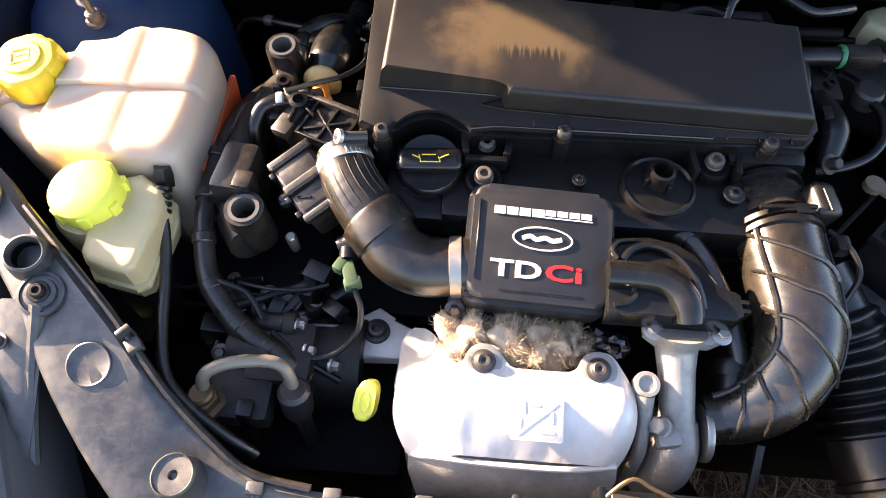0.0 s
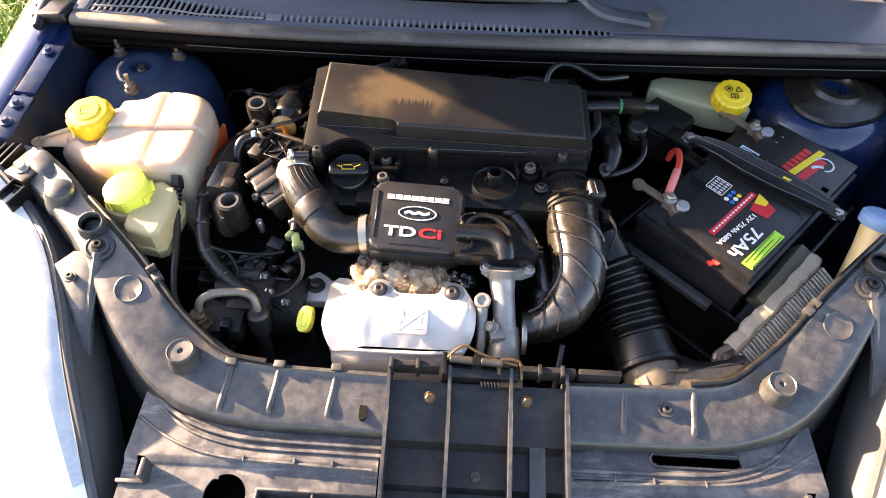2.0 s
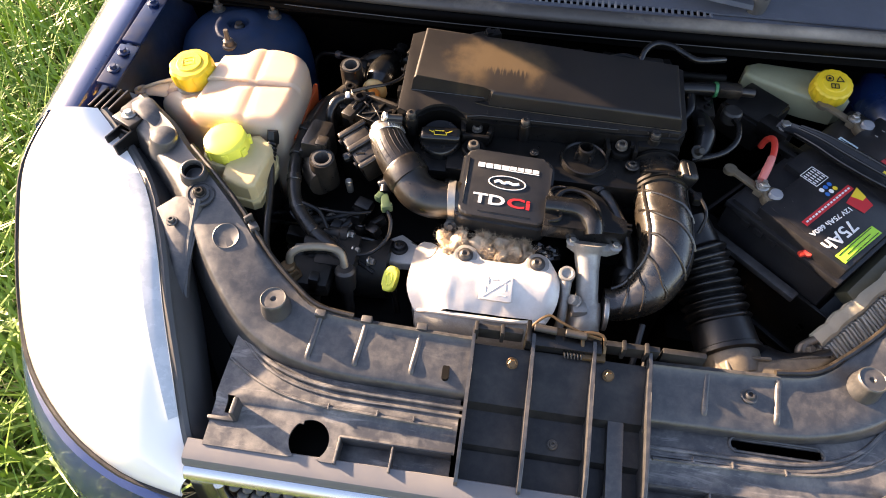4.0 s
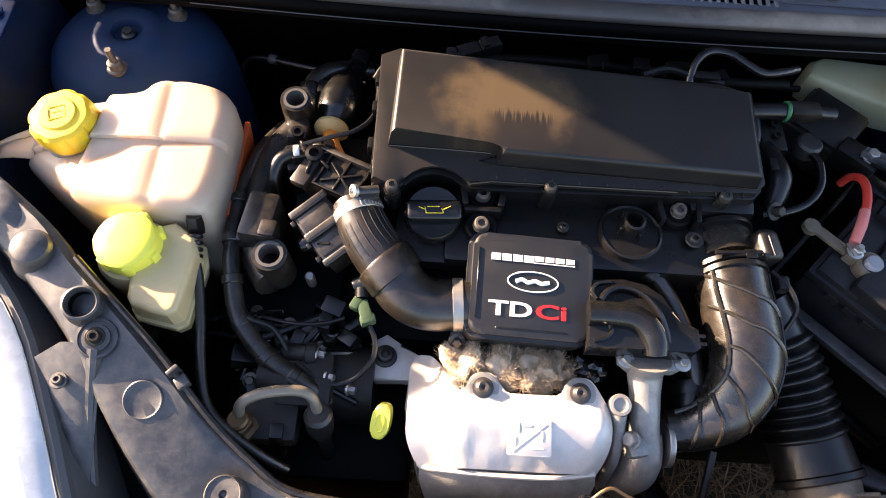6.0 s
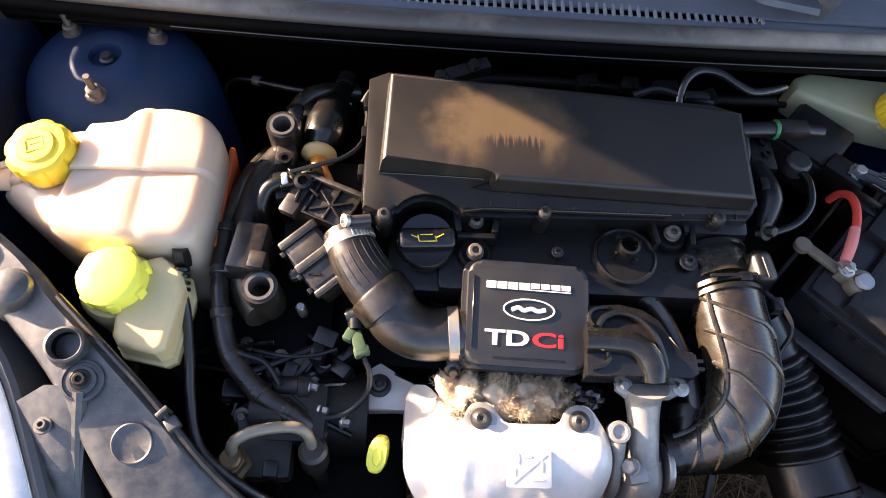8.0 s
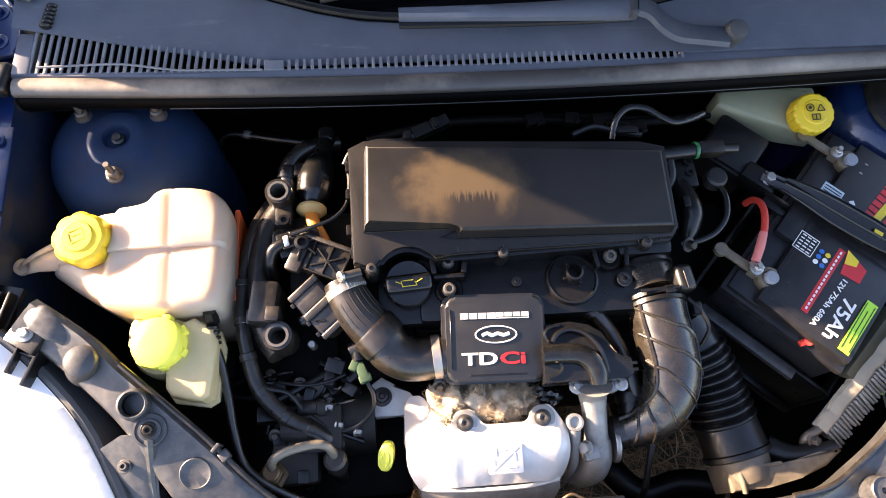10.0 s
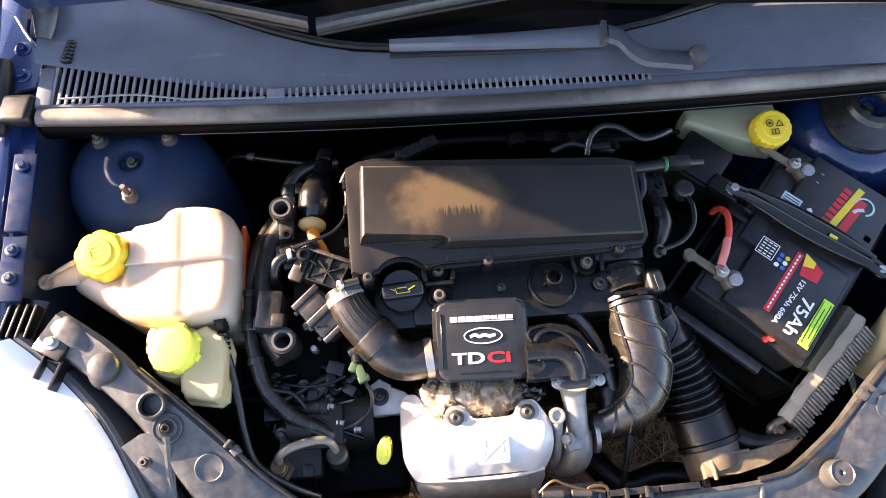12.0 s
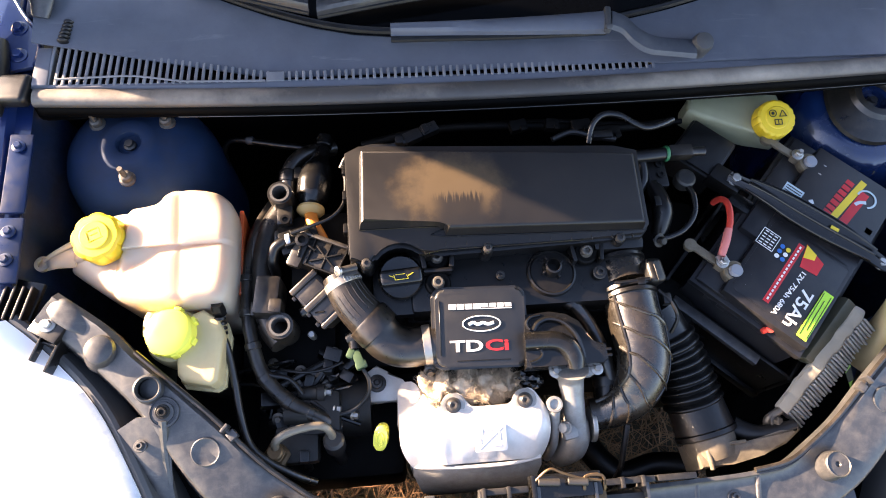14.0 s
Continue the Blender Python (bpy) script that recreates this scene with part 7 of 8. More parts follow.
s.box((-0.30, 0.188, 0.758), (0.014, 0.022, 0.022), 0.003, (0, 0, -10))
part("shell", s, m_black, con)
s = Shape()
s.tube([(-0.300, 0.196, 0.760), (-0.325, 0.186, 0.755), (-0.352, 0.172, 0.758), (-0.375, 0.160, 0.765)], 0.0045, 8, 6)
s.tube([(-0.305, 0.190, 0.752), (-0.33, 0.160, 0.748), (-0.36, 0.15, 0.752)], 0.006, 8, 6)
part("lead", s, m_matte, con)
clut = thing("engine_clutter", (-0.30, 0.17, 0.66), "dark mesh of brackets and pipes below the valve", "brackets")
rng = random.Random(21)
for i in range(30):
    s = Shape()
    x, y = rng.uniform(-0.39, -0.27), rng.uniform(0.11, 0.22)
    s.box((x, y, rng.uniform(0.70, 0.752)), (rng.uniform(0.012, 0.030), rng.uniform(0.010, 0.024), rng.uniform(0.012, 0.03)), 0.003, (rng.uniform(-15, 15), rng.uniform(-15, 15), rng.uniform(-40, 40)))
    part("small_bracket", s, (m_black, m_black, m_black, m_dusty)[i % 4], clut)
for i in range(12):
    s = Shape()
    x, y = rng.uniform(-0.38, -0.27), rng.uniform(0.12, 0.21)
    s.tube([(x, y, 0.735), (x + rng.uniform(-0.03, 0.03), y + rng.uniform(-0.02, 0.02), 0.75), (x + rng.uniform(-0.06, 0.06), y + rng.uniform(-0.03, 0.03), 0.735)], 0.0032, 8, 5)
    part("small_pipe", s, m_gloss, clut)
for i in range(7):
    s = Shape()
    s.hexhead((rng.uniform(-0.39, -0.27), rng.uniform(0.11, 0.22), rng.uniform(0.738, 0.752)), 0.005, 0.006, (rng.uniform(-0.4, 0.4), -0.4, 1))
    part("small_bolt", s, m_stud, clut)

bp = thing("brake_pipe", (-0.40, 0.58, 0.70), "thin black pipe along the dark bulkhead", "pipe")
s = Shape()
s.tube([(-0.470, 0.545, 0.66), (-0.470, 0.565, 0.72), (-0.462, 0.575, 0.738), (-0.44, 0.575, 0.745), (-0.38, 0.560, 0.75), (-0.32, 0.545, 0.755), (-0.29, 0.53, 0.76)], [0.004, 0.004, 0.004, 0.0045, 0.0055, 0.0055, 0.005], 10, 7)
part("pipe", s, m_black, bp)
s = Shape()
s.lathe([(0.006, 0), (0.007, 0.002), (0.007, 0.010), (0.006, 0.012)], (-0.43, 0.574, 0.7455), (1, -0.2, 0.05), 14)
part("joint", s, m_grey, bp)
ct = thing("loose_connector", (-0.16, 0.49, 0.86), "grey electrical connector lying behind the filter box", "connector")
s = Shape()
k = pose(-0.150, 0.492, 0.872, 0, -4, 22)
s.box((0.012, 0, 0), (0.026, 0.017, 0.014), 0.003, m=k)
s.box((-0.014, 0, 0), (0.026, 0.017, 0.013), 0.002, m=k)
s.box((0.006, 0.0, 0.009), (0.008, 0.014, 0.004), 0.001, m=k)
part("shell", s, m_black, ct)
s = Shape()
s.tube([(-0.173, 0.481, 0.870), (-0.195, 0.474, 0.869), (-0.225, 0.475, 0.868), (-0.255, 0.468, 0.862), (-0.268, 0.45, 0.855)], [0.0055, 0.0045, 0.004, 0.004, 0.004], 8, 6)
s.box((-0.183, 0.479, 0.873), (0.012, 0.012, 0.014), 0.003)
part("lead", s, m_matte, ct)


# ---- battery and its neighbours ----
BM = pose(0.4075, 0.3255, 0.0, 0, 0, math.degrees(math.atan2(0.171, 0.165)))  # x along the long side
BT = 0.812
batt = thing("battery", (0.4075, 0.3255, 0.62), "black car battery with printed labels and lead terminals", "battery")
s = Shape()
s.box((0, 0, 0.705), (0.318, 0.178, 0.17), 0.006, m=BM)
part("case", s, m_batt, batt)
s = Shape()
s.box((0, -0.001, 0.789), (0.326, 0.184, 0.012), 0.003, m=BM)
part("lid_rim", s, m_batt, batt)
for nm, c, sz in (("lid_field", (0.0, -0.020, 0.804), (0.312, 0.136, 0.022)), ("terminal_step", (0.0, 0.060, 0.797), (0.316, 0.05, 0.010)), ("lid_bridge", (0.0, 0.052, 0.803), (0.10, 0.05, 0.020))):
    s = Shape()
    s.box(c, sz, 0.004, m=BM)
    part(nm, s, m_batt, batt)
s = Shape()
s.prism(rr(0.071, 0.062, 0.012), BT + 0.0005, BT + 0.0035, 0.0015, m=BM @ pose(-0.074, -0.020, 0))
part("raised_field", s, m_batt, batt)
for i in range(3):
    s = Shape()
    s.box((-0.162, 0.052 - 0.022 * i, 0.781), (0.004, 0.014, 0.010), 0.001, m=BM)
    part("side_nub", s, m_batt, batt)
LT = BT + 0.0041


def label_box(name, x, y, w, h, mat, label="", rot=0, z=0.0):
    s = Shape()
    s.box((x, y, LT + z), (w, h, 0.0006), 0.0, (0, 0, rot), m=BM, seg=1)
    return part(name, s, mat, batt, label)


# the front half's print, read along the long side
label_box("label_strip", -0.0755, -0.0085, 0.114, 0.0095, m_redprint, "red printed strip with pale marks", z=-0.0004)
s = Shape()
for i in range(15):
    s.box((-0.126 + 0.0072 * i, -0.0085, LT + 0.0004), (0.0045, 0.0026, 0.0004), 0.0, m=BM, seg=1)
part("strip_marks", s, m_white, batt)
words("75Ah", 0.066, 0.0180, BM @ pose(-0.1120, -0.0500, LT, 0, 0, 180), m_white, batt, "white capacity lettering", "capacity_lettering", bold=0.012)
words("12V 75Ah 680A", 0.086, 0.0074, BM @ pose(-0.1000, -0.0285, LT, 0, 0, 176), m_white, batt, "small white rating lettering", "rating_lettering", bold=0.006)
s = Shape()
s.prism([(-0.013, -0.014), (-0.052, -0.0215), (-0.049, -0.048), (-0.0256, -0.0476)], LT - 0.0003, LT + 0.0002, 0, m=BM)
part("colour_patch", s, m_redprint, batt, "red printed patch")
s = Shape()
s.prism([(-0.014, -0.0145), (-0.036, -0.019), (-0.030, -0.034), (-0.020, -0.033)], LT + 0.0003, LT + 0.0007, 0, m=BM)
part("colour_patch", s, m_yelprint, batt, "yellow printed patch")
s = Shape()
for a in (-0.058, -0.029):
    s.box((a, 0.035, LT), (0.0009, 0.027, 0.0006), 0.0, m=BM, seg=1)
for b in (0.0215, 0.0485):
    s.box((-0.0435, b, LT), (0.029, 0.0009, 0.0006), 0.0, m=BM, seg=1)
for i in range(5):
    for b in (0.0275, 0.035, 0.0425):
        s.box((-0.0545 + 0.0055 * i, b, LT), (0.0016, 0.0055, 0.0006), 0.0, m=BM, seg=1)
part("notice_box", s, m_white, batt, "white boxed notice with plain lines")
for k, mat in enumerate((m_blueprint, m_blueprint, m_white, m_yelprint, m_white, m_blueprint)):
    s = Shape()
    s.lathe([(0.0036, 0), (0.0036, 0.0006)], (BM @ Vector((-0.040 - 0.0095 * (k % 3), 0.013 - 0.0095 * (k // 3), LT)))[:], (0, 0, 1), 14)
    part("round_mark", s, mat, batt)
label_box("green_tape", -0.1060, -0.0735, 0.086, 0.0155, m_green, "fluorescent green tape with dark lines", -1, 0.001)
s = Shape()
for b, w in ((-0.0790, 0.078), (-0.0680, 0.078), (-0.0735, 0.056)):
    s.box((-0.1060, b, LT + 0.0016), (w, 0.0010, 0.0005), 0.0, m=BM, seg=1)
part("tape_lines", s, m_blackprint, batt)
# the far half's print
s = Shape()
for i in range(7):
    s = Shape()
    s.box((0.056 + 0.0115 * i, -0.0125 - 0.0009 * i, LT - 0.0006), (0.0085, 0.0125, 0.0006), 0.0, (0, 0, -6), m=BM, seg=1)
    part("brand_bar", s, m_redprint, batt, "red printed bar")
label_box("brand_bar", 0.0920, -0.0285, 0.100, 0.0105, m_yelprint, "yellow printed band", -7, -0.0008)
label_box("brand_bar", 0.0840, -0.0415, 0.080, 0.0130, m_redprint, "red printed band", -5, -0.0005)
s = Shape()
s.tube([(0.116 + 0.015 * math.cos(a), -0.050 + 0.014 * math.sin(a), LT - 0.0003) for a in np.linspace(-2.6, 1.6, 14)], 0.0016, 6, 2, flat=0.3, m=BM)
s.tube([(0.096, -0.040, LT - 0.0003), (0.104, -0.044, LT - 0.0003), (0.110, -0.052, LT - 0.0003)], 0.0030, 6, 4, flat=0.2, m=BM)
part("swirl_mark", s, m_teal, batt, "pale printed swirl")
label_box("pale_sticker", 0.0515, 0.044, 0.024, 0.030, m_teal, "pale sticker with plain lines", 0, -0.0008)
s = Shape()
for i in range(4):
    s.box((0.0445 + 0.0048 * i, 0.044, LT - 0.0003), (0.0014, 0.025, 0.0005), 0.0, m=BM, seg=1)
part("sticker_lines", s, m_blackprint, batt)
s = Shape()
s.box((0.048, 0.014, LT - 0.0006), (0.003, 0.014, 0.0006), 0, (0, 0, 0), m=BM, seg=1)
s.box((0.056, 0.014, LT - 0.0006), (0.007, 0.007, 0.0006), 0, (0, 0, 45), m=BM, seg=1)
part("recycle_mark", s, m_white, batt)
s = Shape()
s.box((0.068, -0.076, BT + 0.001), (0.012, 0.012, 0.004), 0.001, m=BM)
part("vent_plug", s, m_black, batt)
# terminals
for x, neg in ((-0.119, False), (0.119, True)):
    t0 = thing("battery_clamp", (BM @ Vector((x, 0.045, 0.80)))[:], "grey lead clamp bolted on the %s post" % ("negative" if neg else "positive"), "terminal clamp", "battery clamps")
    s = Shape()
    px, py = x, 0.0475
    s.lathe([(0.0098, 0.800), (0.0094, 0.8185), (0.0082, 0.8202), (0.0005, 0.8206)], (BM @ Vector((px, py, 0)))[:], (0, 0, 1), 26)
    part("post", s, m_post, t0, "pale lead post")
    s = Shape()
    s.lathe([(0.0168, 0.799), (0.0176, 0.801), (0.0172, 0.8115), (0.0158, 0.8140), (0.0120, 0.8150), (0.0100, 0.8135)], (BM @ Vector((px, py, 0)))[:], (0, 0, 1), 28, caps=False)
    for dy, w in ((0.0205, 0.020), (-0.0205, 0.016)):
        s.box((px, py + dy, 0.8065), (w, 0.014, 0.013), 0.0025, m=BM)
    s.box((px - 0.003, py + 0.046, 0.8095), (0.0125, 0.046, 0.0055), 0.002, (4, 0, 4), m=BM)
    s.lathe([(0.0095, -0.003), (0.0098, 0.000), (0.0095, 0.004), (0.0045, 0.0045)], BM @ Vector((px - 0.006, py + 0.072, 0.810)), (0, 0, 1), 20)
    part("clamp", s, m_lead, t0)
    s = Shape()
    s.hexhead(BM @ Vector((px, py + 0.0215, 0.8135)), 0.0062, 0.007, (0, 0, 1), 1.5)
    s.cyl(BM @ Vector((px, py + 0.0215, 0.818)), BM @ Vector((px, py + 0.0215, 0.826)), 0.0034, seg=10)
    part("nut", s, m_steel, t0)
    s = Shape()
    for dx in (-0.0105, 0.0105):
        s.hexhead(BM @ Vector((px + dx, py - 0.0215, 0.808)), 0.0058, 0.006, BM.to_3x3() @ Vector((math.copysign(1, dx), 0, 0.25)), 1.3)
    s.cyl(BM @ Vector((px - 0.016, py - 0.0215, 0.808)), BM @ Vector((px + 0.016, py - 0.0215, 0.808)), 0.0034, seg=10)
    part("pinch_bolt", s, m_steel, t0)
red = thing("red_battery_lead", (0.31, 0.35, 0.78), "red battery lead with a faded pink sleeve", "cable")
s = Shape()
s.tube([(0.294, 0.392, 0.796), (0.296, 0.390, 0.812), (0.298, 0.380, 0.825), (0.297, 0.364, 0.831), (0.293, 0.344, 0.831), (0.286, 0.324, 0.828)], 0.0048, 14, 7)
part("lead", s, m_redrub, red)
s = Shape()
s.tube([(0.289, 0.333, 0.829), (0.281, 0.314, 0.826), (0.273, 0.296, 0.819)], [0.0055, 0.0061, 0.0057], 14, 5)
part("sleeve", s, m_pink, red, "faded pink sleeve")
s = Shape()
s.box((0.275, 0.291, 0.8165), (0.016, 0.016, 0.003), 0.001, (0, 0, 20))
part("lug", s, m_steel, red)
plug = thing("red_plug", (0.333, 0.172, 0.79), "small red plastic plug on the battery edge", "plug")
s = Shape()
s.lathe([(0.0065, -0.002), (0.007, 0.003), (0.0055, 0.006)], (0.329, 0.190, 0.797), (-0.5, -0.5, 0.8), 16)
s.box((0.322, 0.188, 0.796), (0.014, 0.009, 0.006), 0.003, (0, 0, 20))
part("plug_body", s, m_redrub, plug)

# strap over the battery
strap = thing("battery_strap", (0.415, 0.33, 0.81), "black ridged plastic strap across the battery", "strap")
SM = BM @ pose(0.022, 0, 0, 0, 0, 4.7)
s = Shape()
half = [(-0.122, 0.010), (-0.095, 0.012), (-0.060, 0.018), (-0.020, 0.022), (0.030, 0.022), (0.070, 0.017), (0.105, 0.011), (0.134, 0.010)]
s.sheet([[(w * k, y, 0.816 + 0.010 * min(1.0, max(0.0, (0.132 - abs(y)) / 0.05)) + (0.006 if k in (-0.3, 0.5) else 0.0)) for k in (-1.0, -0.9, -0.3, 0.1, 0.5, 1.0)] for y, w in half], 0.004, m=SM)
part("band", s, m_gloss, strap)
for k in (-0.92, -0.28, 0.52, 0.94):
    s = Shape()
    s.tube([SM @ Vector((w * k, y, 0.8175 + 0.010 * min(1.0, max(0.0, (0.132 - abs(y)) / 0.05)) + (0.006 if abs(k) < 0.6 else 0.0))) for y, w in half[1:-1]], 0.0016, 6, 4)
    part("ridge", s, m_gloss, strap)
s = Shape()
s.box((0.000, -0.03, 0.8325), (0.006, 0.012, 0.001), 0.0, m=SM, seg=1)
part("yellow_tab", s, m_yelprint, strap)
for y in (0.124, -0.112):
    s = Shape()
    s.hexhead(SM @ Vector((0.0, y, 0.816)), 0.0075, 0.008, (0, 0, 1), 1.5)
    part("bolt", s, m_steel, strap)

tray = thing("battery_tray", (0.40, 0.32, 0.60), "black plastic battery tray with a raised front lip", "tray")
s = Shape()
s.box((0, 0, 0.625), (0.35, 0.24, 0.02), 0.006, m=BM)
part("tray_floor", s, m_black, tray)
for c, sz in (((-0.165, 0.0, 0.68), (0.006, 0.23, 0.11)), ((0, -0.115, 0.68), (0.34, 0.006, 0.11)), ((-0.060, 0.112, 0.70), (0.20, 0.006, 0.10))):
    s = Shape()
    s.box(c, sz, 0.002, m=BM)
    part("tray_wall", s, m_black, tray)
s = Shape()
s.box((-0.176, 0.012, 0.737), (0.016, 0.15, 0.010), 0.002, m=BM)
part("lip", s, m_panel, tray)
s = Shape()
s.box((0.33, 0.30, 0.45), (0.28, 0.30, 0.28), 0.03)
part("tray_support", s, m_deep, tray)

# control module with its fins
ecu = thing("control_module", (0.41, 0.13, 0.68), "dusty finned aluminium control module beside the battery", "control module")
ex = (Vector((0.482, 0.208, 0.796)) - Vector((0.345, 0.076, 0.752))).normalized()
ez = Vector((0.30, -0.35, 0.88)).normalized()
ey = ez.cross(ex).normalized()
ez = ex.cross(ey)
EM = Matrix((ex, ey, ez)).transposed().to_4x4()
EM.translation = (0.412, 0.140, 0.768)
rng = random.Random(5)
s = Shape()
s.box((0.040, 0.022, -0.015), (0.112, 0.022, 0.028), 0.005, (0, 0, 3), m=EM)
part("module_case", s, m_olive, ecu, "olive brown plastic case")
s = Shape()
s.tube([EM @ Vector((-0.095 + 0.0095 * i, 0.008 + rng.uniform(-0.0015, 0.0015), -0.001 + rng.uniform(-0.001, 0.001))) for i in range(21)], [0.0108 + rng.uniform(-0.0009, 0.0009) for i in range(21)], 8, 3, flat=0.55)
part("crumbled_edge", s, m_cream, ecu, "chalky cream edge strip")
s = Shape()
s.box((0, -0.012, -0.014), (0.185, 0.032, 0.016), 0.004, m=EM)
part("fin_base", s, m_alu, ecu)
for i in range(33):
    s = Shape()
    n = 0.031 + rng.uniform(-0.004, 0.003)
    s.box((-0.090 + 0.0056 * i, -0.006 - n / 2, -0.006 + rng.uniform(-0.0015, 0.0015)), (rng.uniform(0.0026, 0.0038), n, 0.015), 0.0008, (rng.uniform(-2.5, 2.5), rng.uniform(-3, 3), rng.uniform(-3, 3)), m=EM, seg=1)
    part("fin", s, m_alu, ecu)
s = Shape()
s.tube([EM @ Vector(q) for q in ((-0.095, 0.01, 0.0), (-0.115, 0.012, -0.006), (-0.122, 0.0, -0.012))], 0.006, 10, 5)
s.hexhead(EM @ Vector((-0.112, 0.006, 0.0)), 0.006, 0.008, (0.3, -0.3, 0.8))
part("bracket_bolt", s, m_stud, ecu)

# brake fluid reservoir
bf = thing("brake_fluid_reservoir", (0.36, 0.54, 0.76), "pale green translucent brake fluid reservoir with a yellow cap", "reservoir")
s = Shape()
s.prism([(0.285, 0.552), (0.298, 0.541), (0.385, 0.508), (0.430, 0.498), (0.448, 0.510), (0.440, 0.575), (0.31, 0.583), (0.290, 0.574)], 0.77, 0.815, 0.008, 3, m=Matrix(((1, 0, 0, 0), (0, 1, 0, 0), (0.0, 0.05, 1, -0.03), (0, 0, 0, 1))))
s.lathe([(0.030, 0.0), (0.029, 0.016), (0.027, 0.018)], (0.413, 0.522, 0.805), (-0.05, -0.25, 1), 28)
part("body", s, surface("pale green translucent plastic", (0.33, 0.325, 0.20), 0.36, var=0.12, scale=18, sss=0.3, dust=(0.22, 0.2, 0.12), dust_amount=0.3), bf)
cap = ribbed_cap(bf, (0.412, 0.520, 0.813), (-0.05, -0.25, 1), 0.0305, 0.026, 16, m_yellow)
wm = pose(0.4107, 0.5135, 0.8400, 14, -3, 0)
s = Shape()
s.tube([(-0.008 + 0.0055 * math.cos(a), 0.006 + 0.0055 * math.sin(a), 0.0) for a in np.linspace(0, 6.283, 17)], 0.0007, 6, 1, m=wm)
s.lathe([(0.0025, 0.0), (0.0025, 0.0005)], (wm @ Vector((-0.008, 0.006, 0)))[:], (0, -0.25, 1), 10)
for c, r in (((0.0075, 0.0005, 0), 0), ((0.0045, 0.005, 0), 62), ((0.0105, 0.005, 0), -62)):
    s.box(c, (0.0115, 0.0013, 0.0006), 0, (0, 0, r), m=wm, seg=1)
for c, sz in (((-0.001, -0.0045, 0), (0.012, 0.0013, 0.0006)), ((-0.001, -0.0125, 0), (0.012, 0.0013, 0.0006)), ((-0.0065, -0.0085, 0), (0.0013, 0.009, 0.0006)), ((0.0045, -0.0085, 0), (0.0013, 0.009, 0.0006)), ((-0.001, -0.0085, 0), (0.0013, 0.009, 0.0006))):
    s.box(c, sz, 0, m=wm, seg=1)
part("cap_symbols", s, m_blackprint, cap, "dark printed warning symbols")

fuse = thing("relay_box", (0.30, 0.47, 0.74), "flat black relay box near the bulkhead", "box")
s = Shape()
s.box((0.298, 0.484, 0.776), (0.080, 0.084, 0.05), 0.005, (0, 0, -42))
s.box((0.298, 0.484, 0.803), (0.072, 0.076, 0.006), 0.002, (0, 0, -42))
part("case", s, m_matte, fuse)
s = Shape()
s.box((0.318, 0.425, 0.80), (0.05, 0.03, 0.03), 0.004, (0, 0, -42))
s.box((0.335, 0.385, 0.79), (0.04, 0.025, 0.03), 0.004, (0, 0, -42))
part("side_block", s, m_black, fuse)

# pipes and sensors at the end of the filter box
vs = thing("fuel_sensor", (0.22, 0.40, 0.80), "grey fuel connectors with a green ring and a looped hose", "sensor")
s = Shape()
s.tube([(0.150, 0.452, 0.842), (0.185, 0.452, 0.846), (0.215, 0.454, 0.846)], 0.010, 14, 5)
s.tube([(0.165, 0.40, 0.82), (0.178, 0.42, 0.83), (0.178, 0.45, 0.838)], 0.008, 12, 5)
part("pipe", s, m_black, vs)
s = Shape()
s.lathe([(0.0115, 0), (0.0122, 0.001), (0.0122, 0.004), (0.0115, 0.005)], (0.212, 0.454, 0.846), (1, 0.02, 0), 18)
part("green_ring", s, surface("green seal", (0.02, 0.16, 0.06), 0.4), vs, "green seal ring")
s = Shape()
s.box((0.236, 0.455, 0.846), (0.036, 0.020, 0.018), 0.004)
s.lathe([(0.007, 0), (0.007, 0.02)], (0.254, 0.455, 0.846), (1, 0, 0), 12)
part("connector", s, m_dusty, vs)
s = Shape()
s.lathe([(0.0145, 0.822), (0.0155, 0.829), (0.0148, 0.838), (0.012, 0.841), (0.003, 0.842)], (0.240, 0.416, 0), seg=24)
part("round_valve", s, m_fin, vs, "round dull grey valve")
s = Shape()
s.tube([(0.242, 0.402, 0.834), (0.245, 0.384, 0.837), (0.241, 0.358, 0.834), (0.226, 0.339, 0.827), (0.203, 0.330, 0.820), (0.182, 0.331, 0.81)], 0.0047, 12, 8)
part("looped_hose", s, m_gloss, vs)
s = Shape()
s.tube([(0.190, 0.425, 0.82), (0.196, 0.39, 0.828), (0.197, 0.365, 0.828), (0.193, 0.34, 0.81)], [0.012, 0.014, 0.015, 0.012], 14, 6)
s.box((0.187, 0.378, 0.842), (0.010, 0.016, 0.006), 0.002)
s.box((0.20, 0.43, 0.825), (0.03, 0.05, 0.02), 0.004)
for y in (0.425, 0.442):
    s.lathe([(0.006, 0), (0.006, 0.004), (0.003, 0.004), (0.003, 0.001)], (0.204, y, 0.835), (0, 0, 1), 14)
part("valve_body", s, m_black, vs)
s = Shape()
s.hexhead((0.178, 0.318, 0.838), 0.006, 0.01, (0.4, -0.5, 0.8))
part("bolt", s, m_pump, vs)
bh = thing("breather_hose", (0.17, 0.50, 0.84), "glossy black hose arching behind the filter box", "hose")
s = Shape()
s.tube([(0.095, 0.470, 0.860), (0.100, 0.490, 0.876), (0.116, 0.502, 0.884), (0.140, 0.500, 0.884), (0.160, 0.489, 0.880), (0.180, 0.482, 0.876), (0.205, 0.488, 0.874), (0.225, 0.498, 0.87)], 0.0049, 12, 8, ribs=lambda u: 1 + (0.10 * (math.sin(u * 120) > 0.6) if u > 0.75 else 0))
part("hose", s, m_gloss, bh)
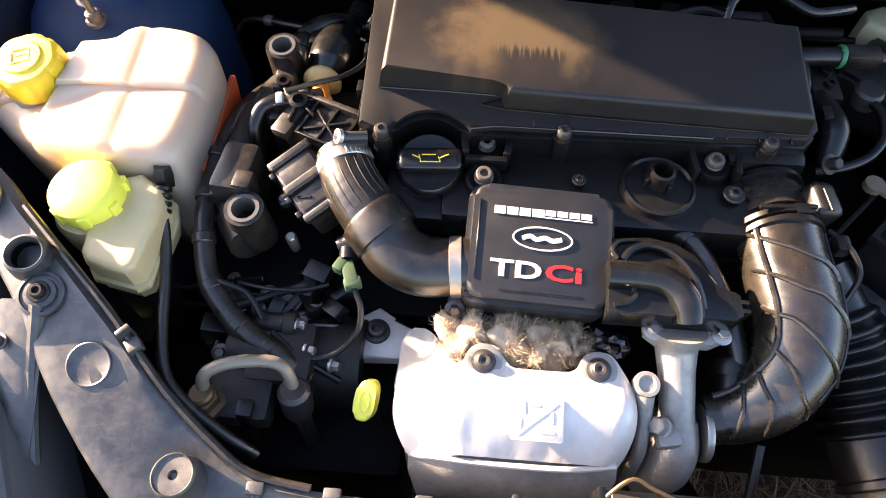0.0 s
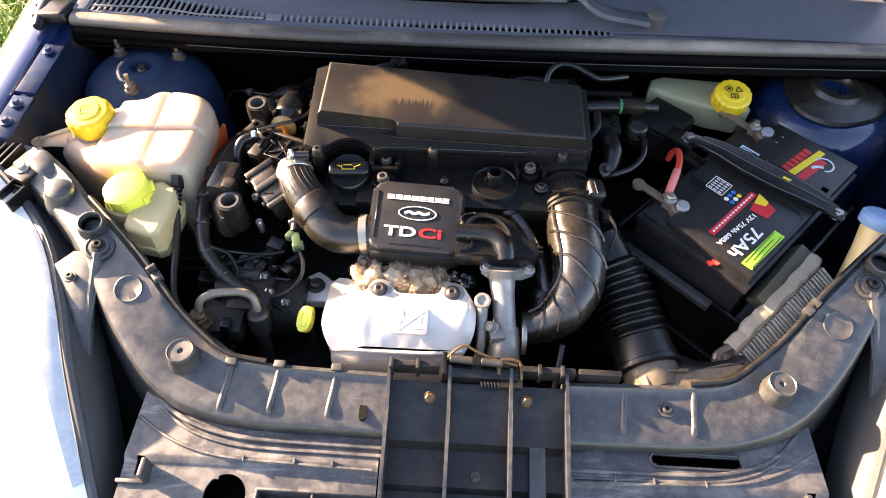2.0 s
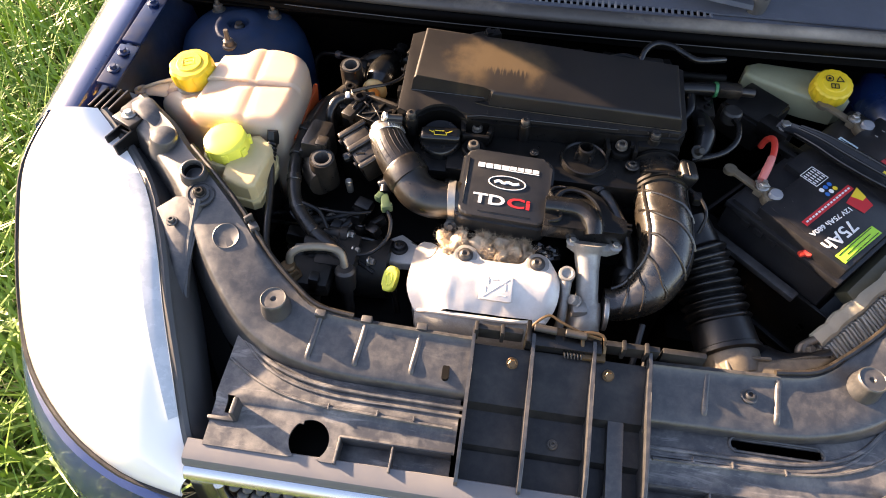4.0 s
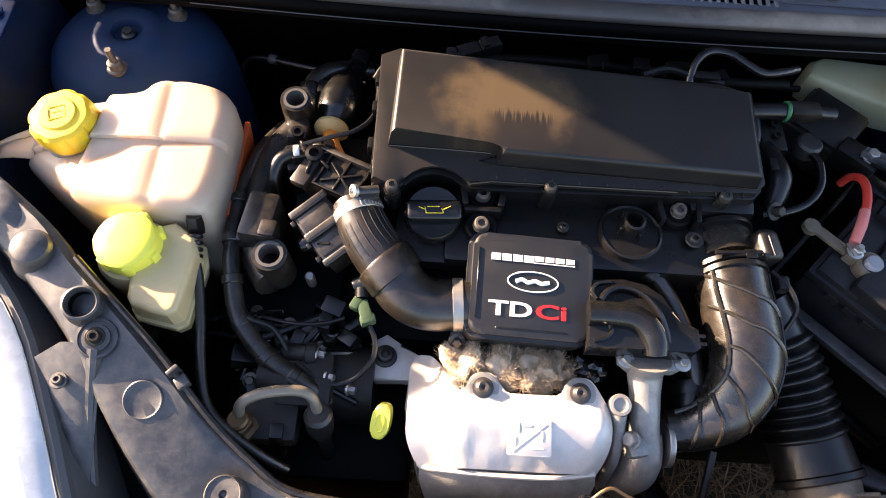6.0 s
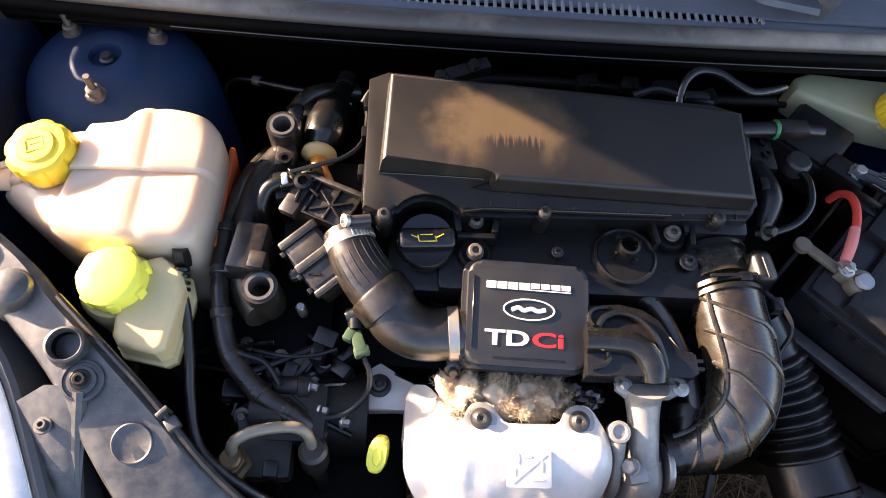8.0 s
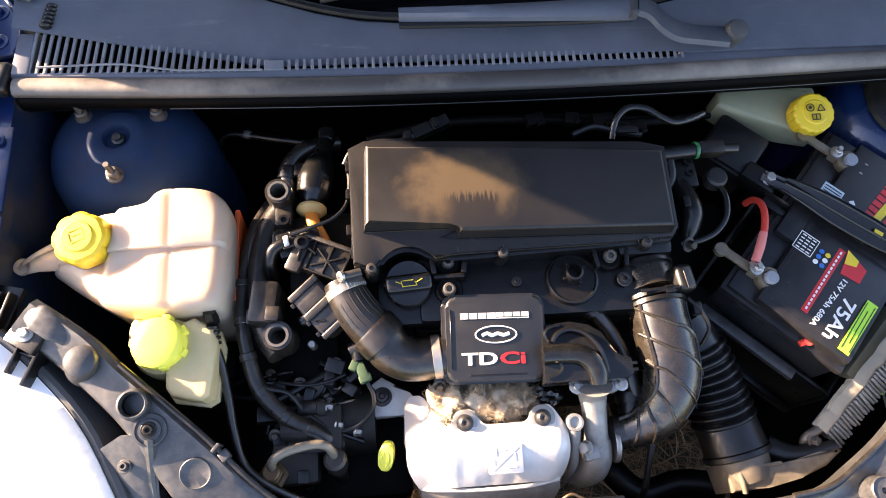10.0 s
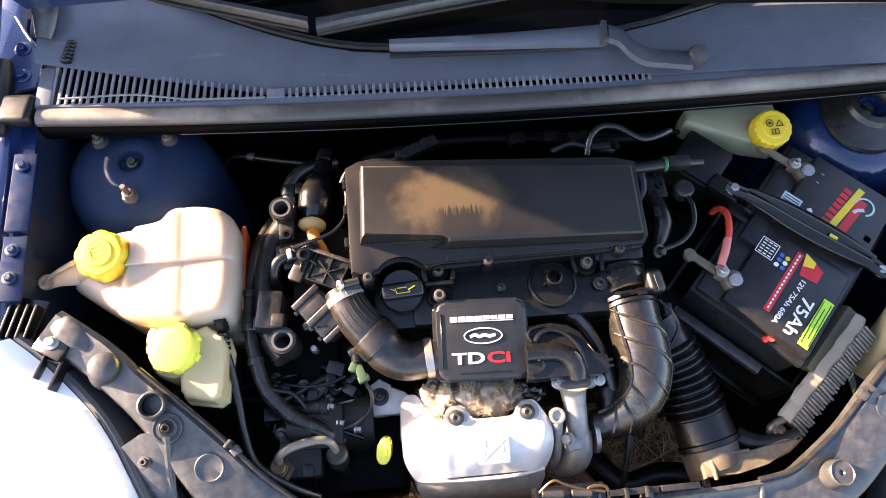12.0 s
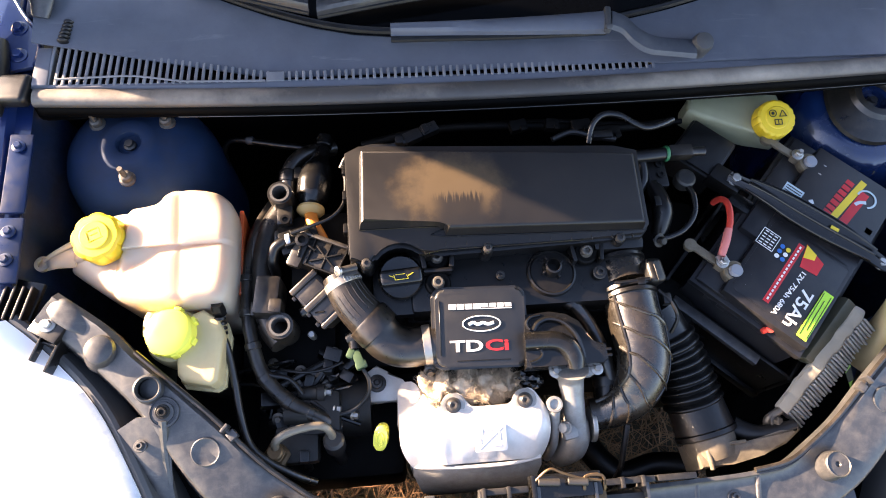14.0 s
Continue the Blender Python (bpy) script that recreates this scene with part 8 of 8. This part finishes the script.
s = Shape()
s.tube([(0.04, 0.475, 0.866), (0.07, 0.485, 0.868), (0.10, 0.478, 0.866), (0.135, 0.472, 0.864)], 0.0045, 8, 6)
s.box((0.115, 0.478, 0.866), (0.03, 0.012, 0.012), 0.003)
part("lead", s, m_matte, bh)

pr = thing("pipe_run", (0.02, 0.55, 0.80), "dull dark pipes and clips along the bulkhead", "pipes")
for pts, r in (([(-0.24, 0.520, 0.800), (-0.12, 0.535, 0.815), (0.02, 0.530, 0.820), (0.14, 0.520, 0.818), (0.25, 0.530, 0.812)], 0.0065), ([(-0.10, 0.548, 0.800), (0.05, 0.545, 0.806), (0.18, 0.538, 0.800), (0.28, 0.545, 0.790)], 0.0045)):
    s = Shape()
    s.tube(pts, r, 10, 6)
    part("pipe", s, m_deep, pr)
for x, y, z, w, r in ((0.00, 0.522, 0.832, 0.026, 12), (0.052, 0.520, 0.834, 0.020, -8), (0.095, 0.514, 0.838, 0.030, 4), (0.135, 0.490, 0.852, 0.024, 20)):
    s = Shape()
    s.box((x, y, z), (w, 0.018, 0.016), 0.003, (8, 0, r))
    s.box((x + w * 0.3, y - 0.008, z + 0.006), (w * 0.4, 0.008, 0.008), 0.002, (8, 0, r))
    part("clip", s, m_deep, pr)

# washer filler neck
wf = thing("washer_filler", (0.54, 0.20, 0.70), "cream washer filler neck with a pale blue cap", "filler neck")
s = Shape()
s.tube([(0.520, 0.150, 0.70), (0.535, 0.185, 0.76), (0.548, 0.220, 0.80), (0.556, 0.245, 0.822)], [0.030, 0.028, 0.024, 0.022], 16, 6)
part("neck", s, m_ps, wf)
s = Shape()
s.lathe([(0.027, 0), (0.028, 0.004), (0.028, 0.014), (0.024, 0.018), (0.003, 0.019)], (0.556, 0.247, 0.824), (0.15, 0.35, 0.9), 24, wob=lambda a, n: 1 + 0.02 * math.cos(10 * a))
part("cap", s, surface("pale blue cap", (0.16, 0.30, 0.55), 0.4), wf, "pale blue cap")

# bonnet latch in the middle of the front panel
la = thing("bonnet_latch", (0.005, 0.0, 0.77), "worn steel bonnet latch with a yellowed wire spring", "latch")
s = Shape()
s.box((0.004, 0.004, 0.788), (0.092, 0.030, 0.026), 0.003)
s.box((-0.040, 0.004, 0.796), (0.006, 0.030, 0.026), 0.002)
part("latch_body", s, m_gloss, la)
s = Shape()
s.tube([(0.026, -0.012, 0.782), (0.026, -0.003, 0.801), (0.028, 0.012, 0.806), (0.050, 0.012, 0.805), (0.053, -0.002, 0.800), (0.053, -0.014, 0.780)], 0.0022, 8, 3, flat=0.6)
s.box((0.040, -0.010, 0.792), (0.030, 0.014, 0.006), 0.0015)
part("latch_frame", s, m_brass, la, "worn yellowed latch frame")
s = Shape()
s.tube([(-0.043, -0.008, 0.784), (-0.042, 0.004, 0.800), (-0.034, 0.014, 0.809), (-0.018, 0.024, 0.816), (-0.002, 0.018, 0.814), (0.022, 0.010, 0.810), (0.048, 0.006, 0.806)], 0.0017, 8, 5)
part("spring_wire", s, m_brass, la)
s = Shape()
s.tube([(0.0 + 0.012 * k / 12 * 1.0 + 0.004, -0.014 + 0.004 * math.cos(k * 1.57), 0.793 + 0.004 * math.sin(k * 1.57)) for k in range(26)], 0.0009, 6, 2)
part("coil_spring", s, m_darkbolt, la)
for x0, x1, y in ((-0.034, -0.006, 0.010), (0.004, 0.030, 0.008)):
    s = Shape()
    s.lathe([(0.0035, 0), (0.0048, 0.001), (0.0048, x1 - x0 - 0.001), (0.0035, x1 - x0)], (x0, y, 0.808), (1, -0.1, 0.05), 14)
    part("rivet", s, m_darkbolt, la, "dark metal pivot pin")

# gearbox side below the hoses, dark
gb = thing("gearbox", (0.25, 0.30, 0.30), "dark gearbox casing low in the bay", "gearbox")
s = Shape()
s.box((0.22, 0.33, 0.52), (0.22, 0.26, 0.34), 0.04)
s.lathe([(0.07, 0), (0.075, 0.05), (0.05, 0.08)], (0.20, 0.25, 0.66), (0, 0, 1), 24)
part("casing", s, m_deep, gb)
rodt = thing("bonnet_release_cable", (0.115, 0.03, 0.60), "thin black cable running down behind the panel", "cable")
s = Shape()
s.tube([(0.118, 0.080, 0.735), (0.112, 0.05, 0.72), (0.106, 0.02, 0.70), (0.10, 0.0, 0.66)], 0.0045, 8, 6)
part("cable", s, m_matte, rodt)
low = thing("lower_hose", (0.15, 0.05, 0.45), "thick black coolant hose low behind the radiator", "hose")
s = Shape()
s.tube([(0.10, 0.12, 0.50), (0.12, 0.06, 0.52), (0.16, 0.02, 0.53), (0.22, 0.03, 0.54), (0.28, 0.02, 0.56)], 0.022, 14, 6)
part("hose", s, m_matte, low)
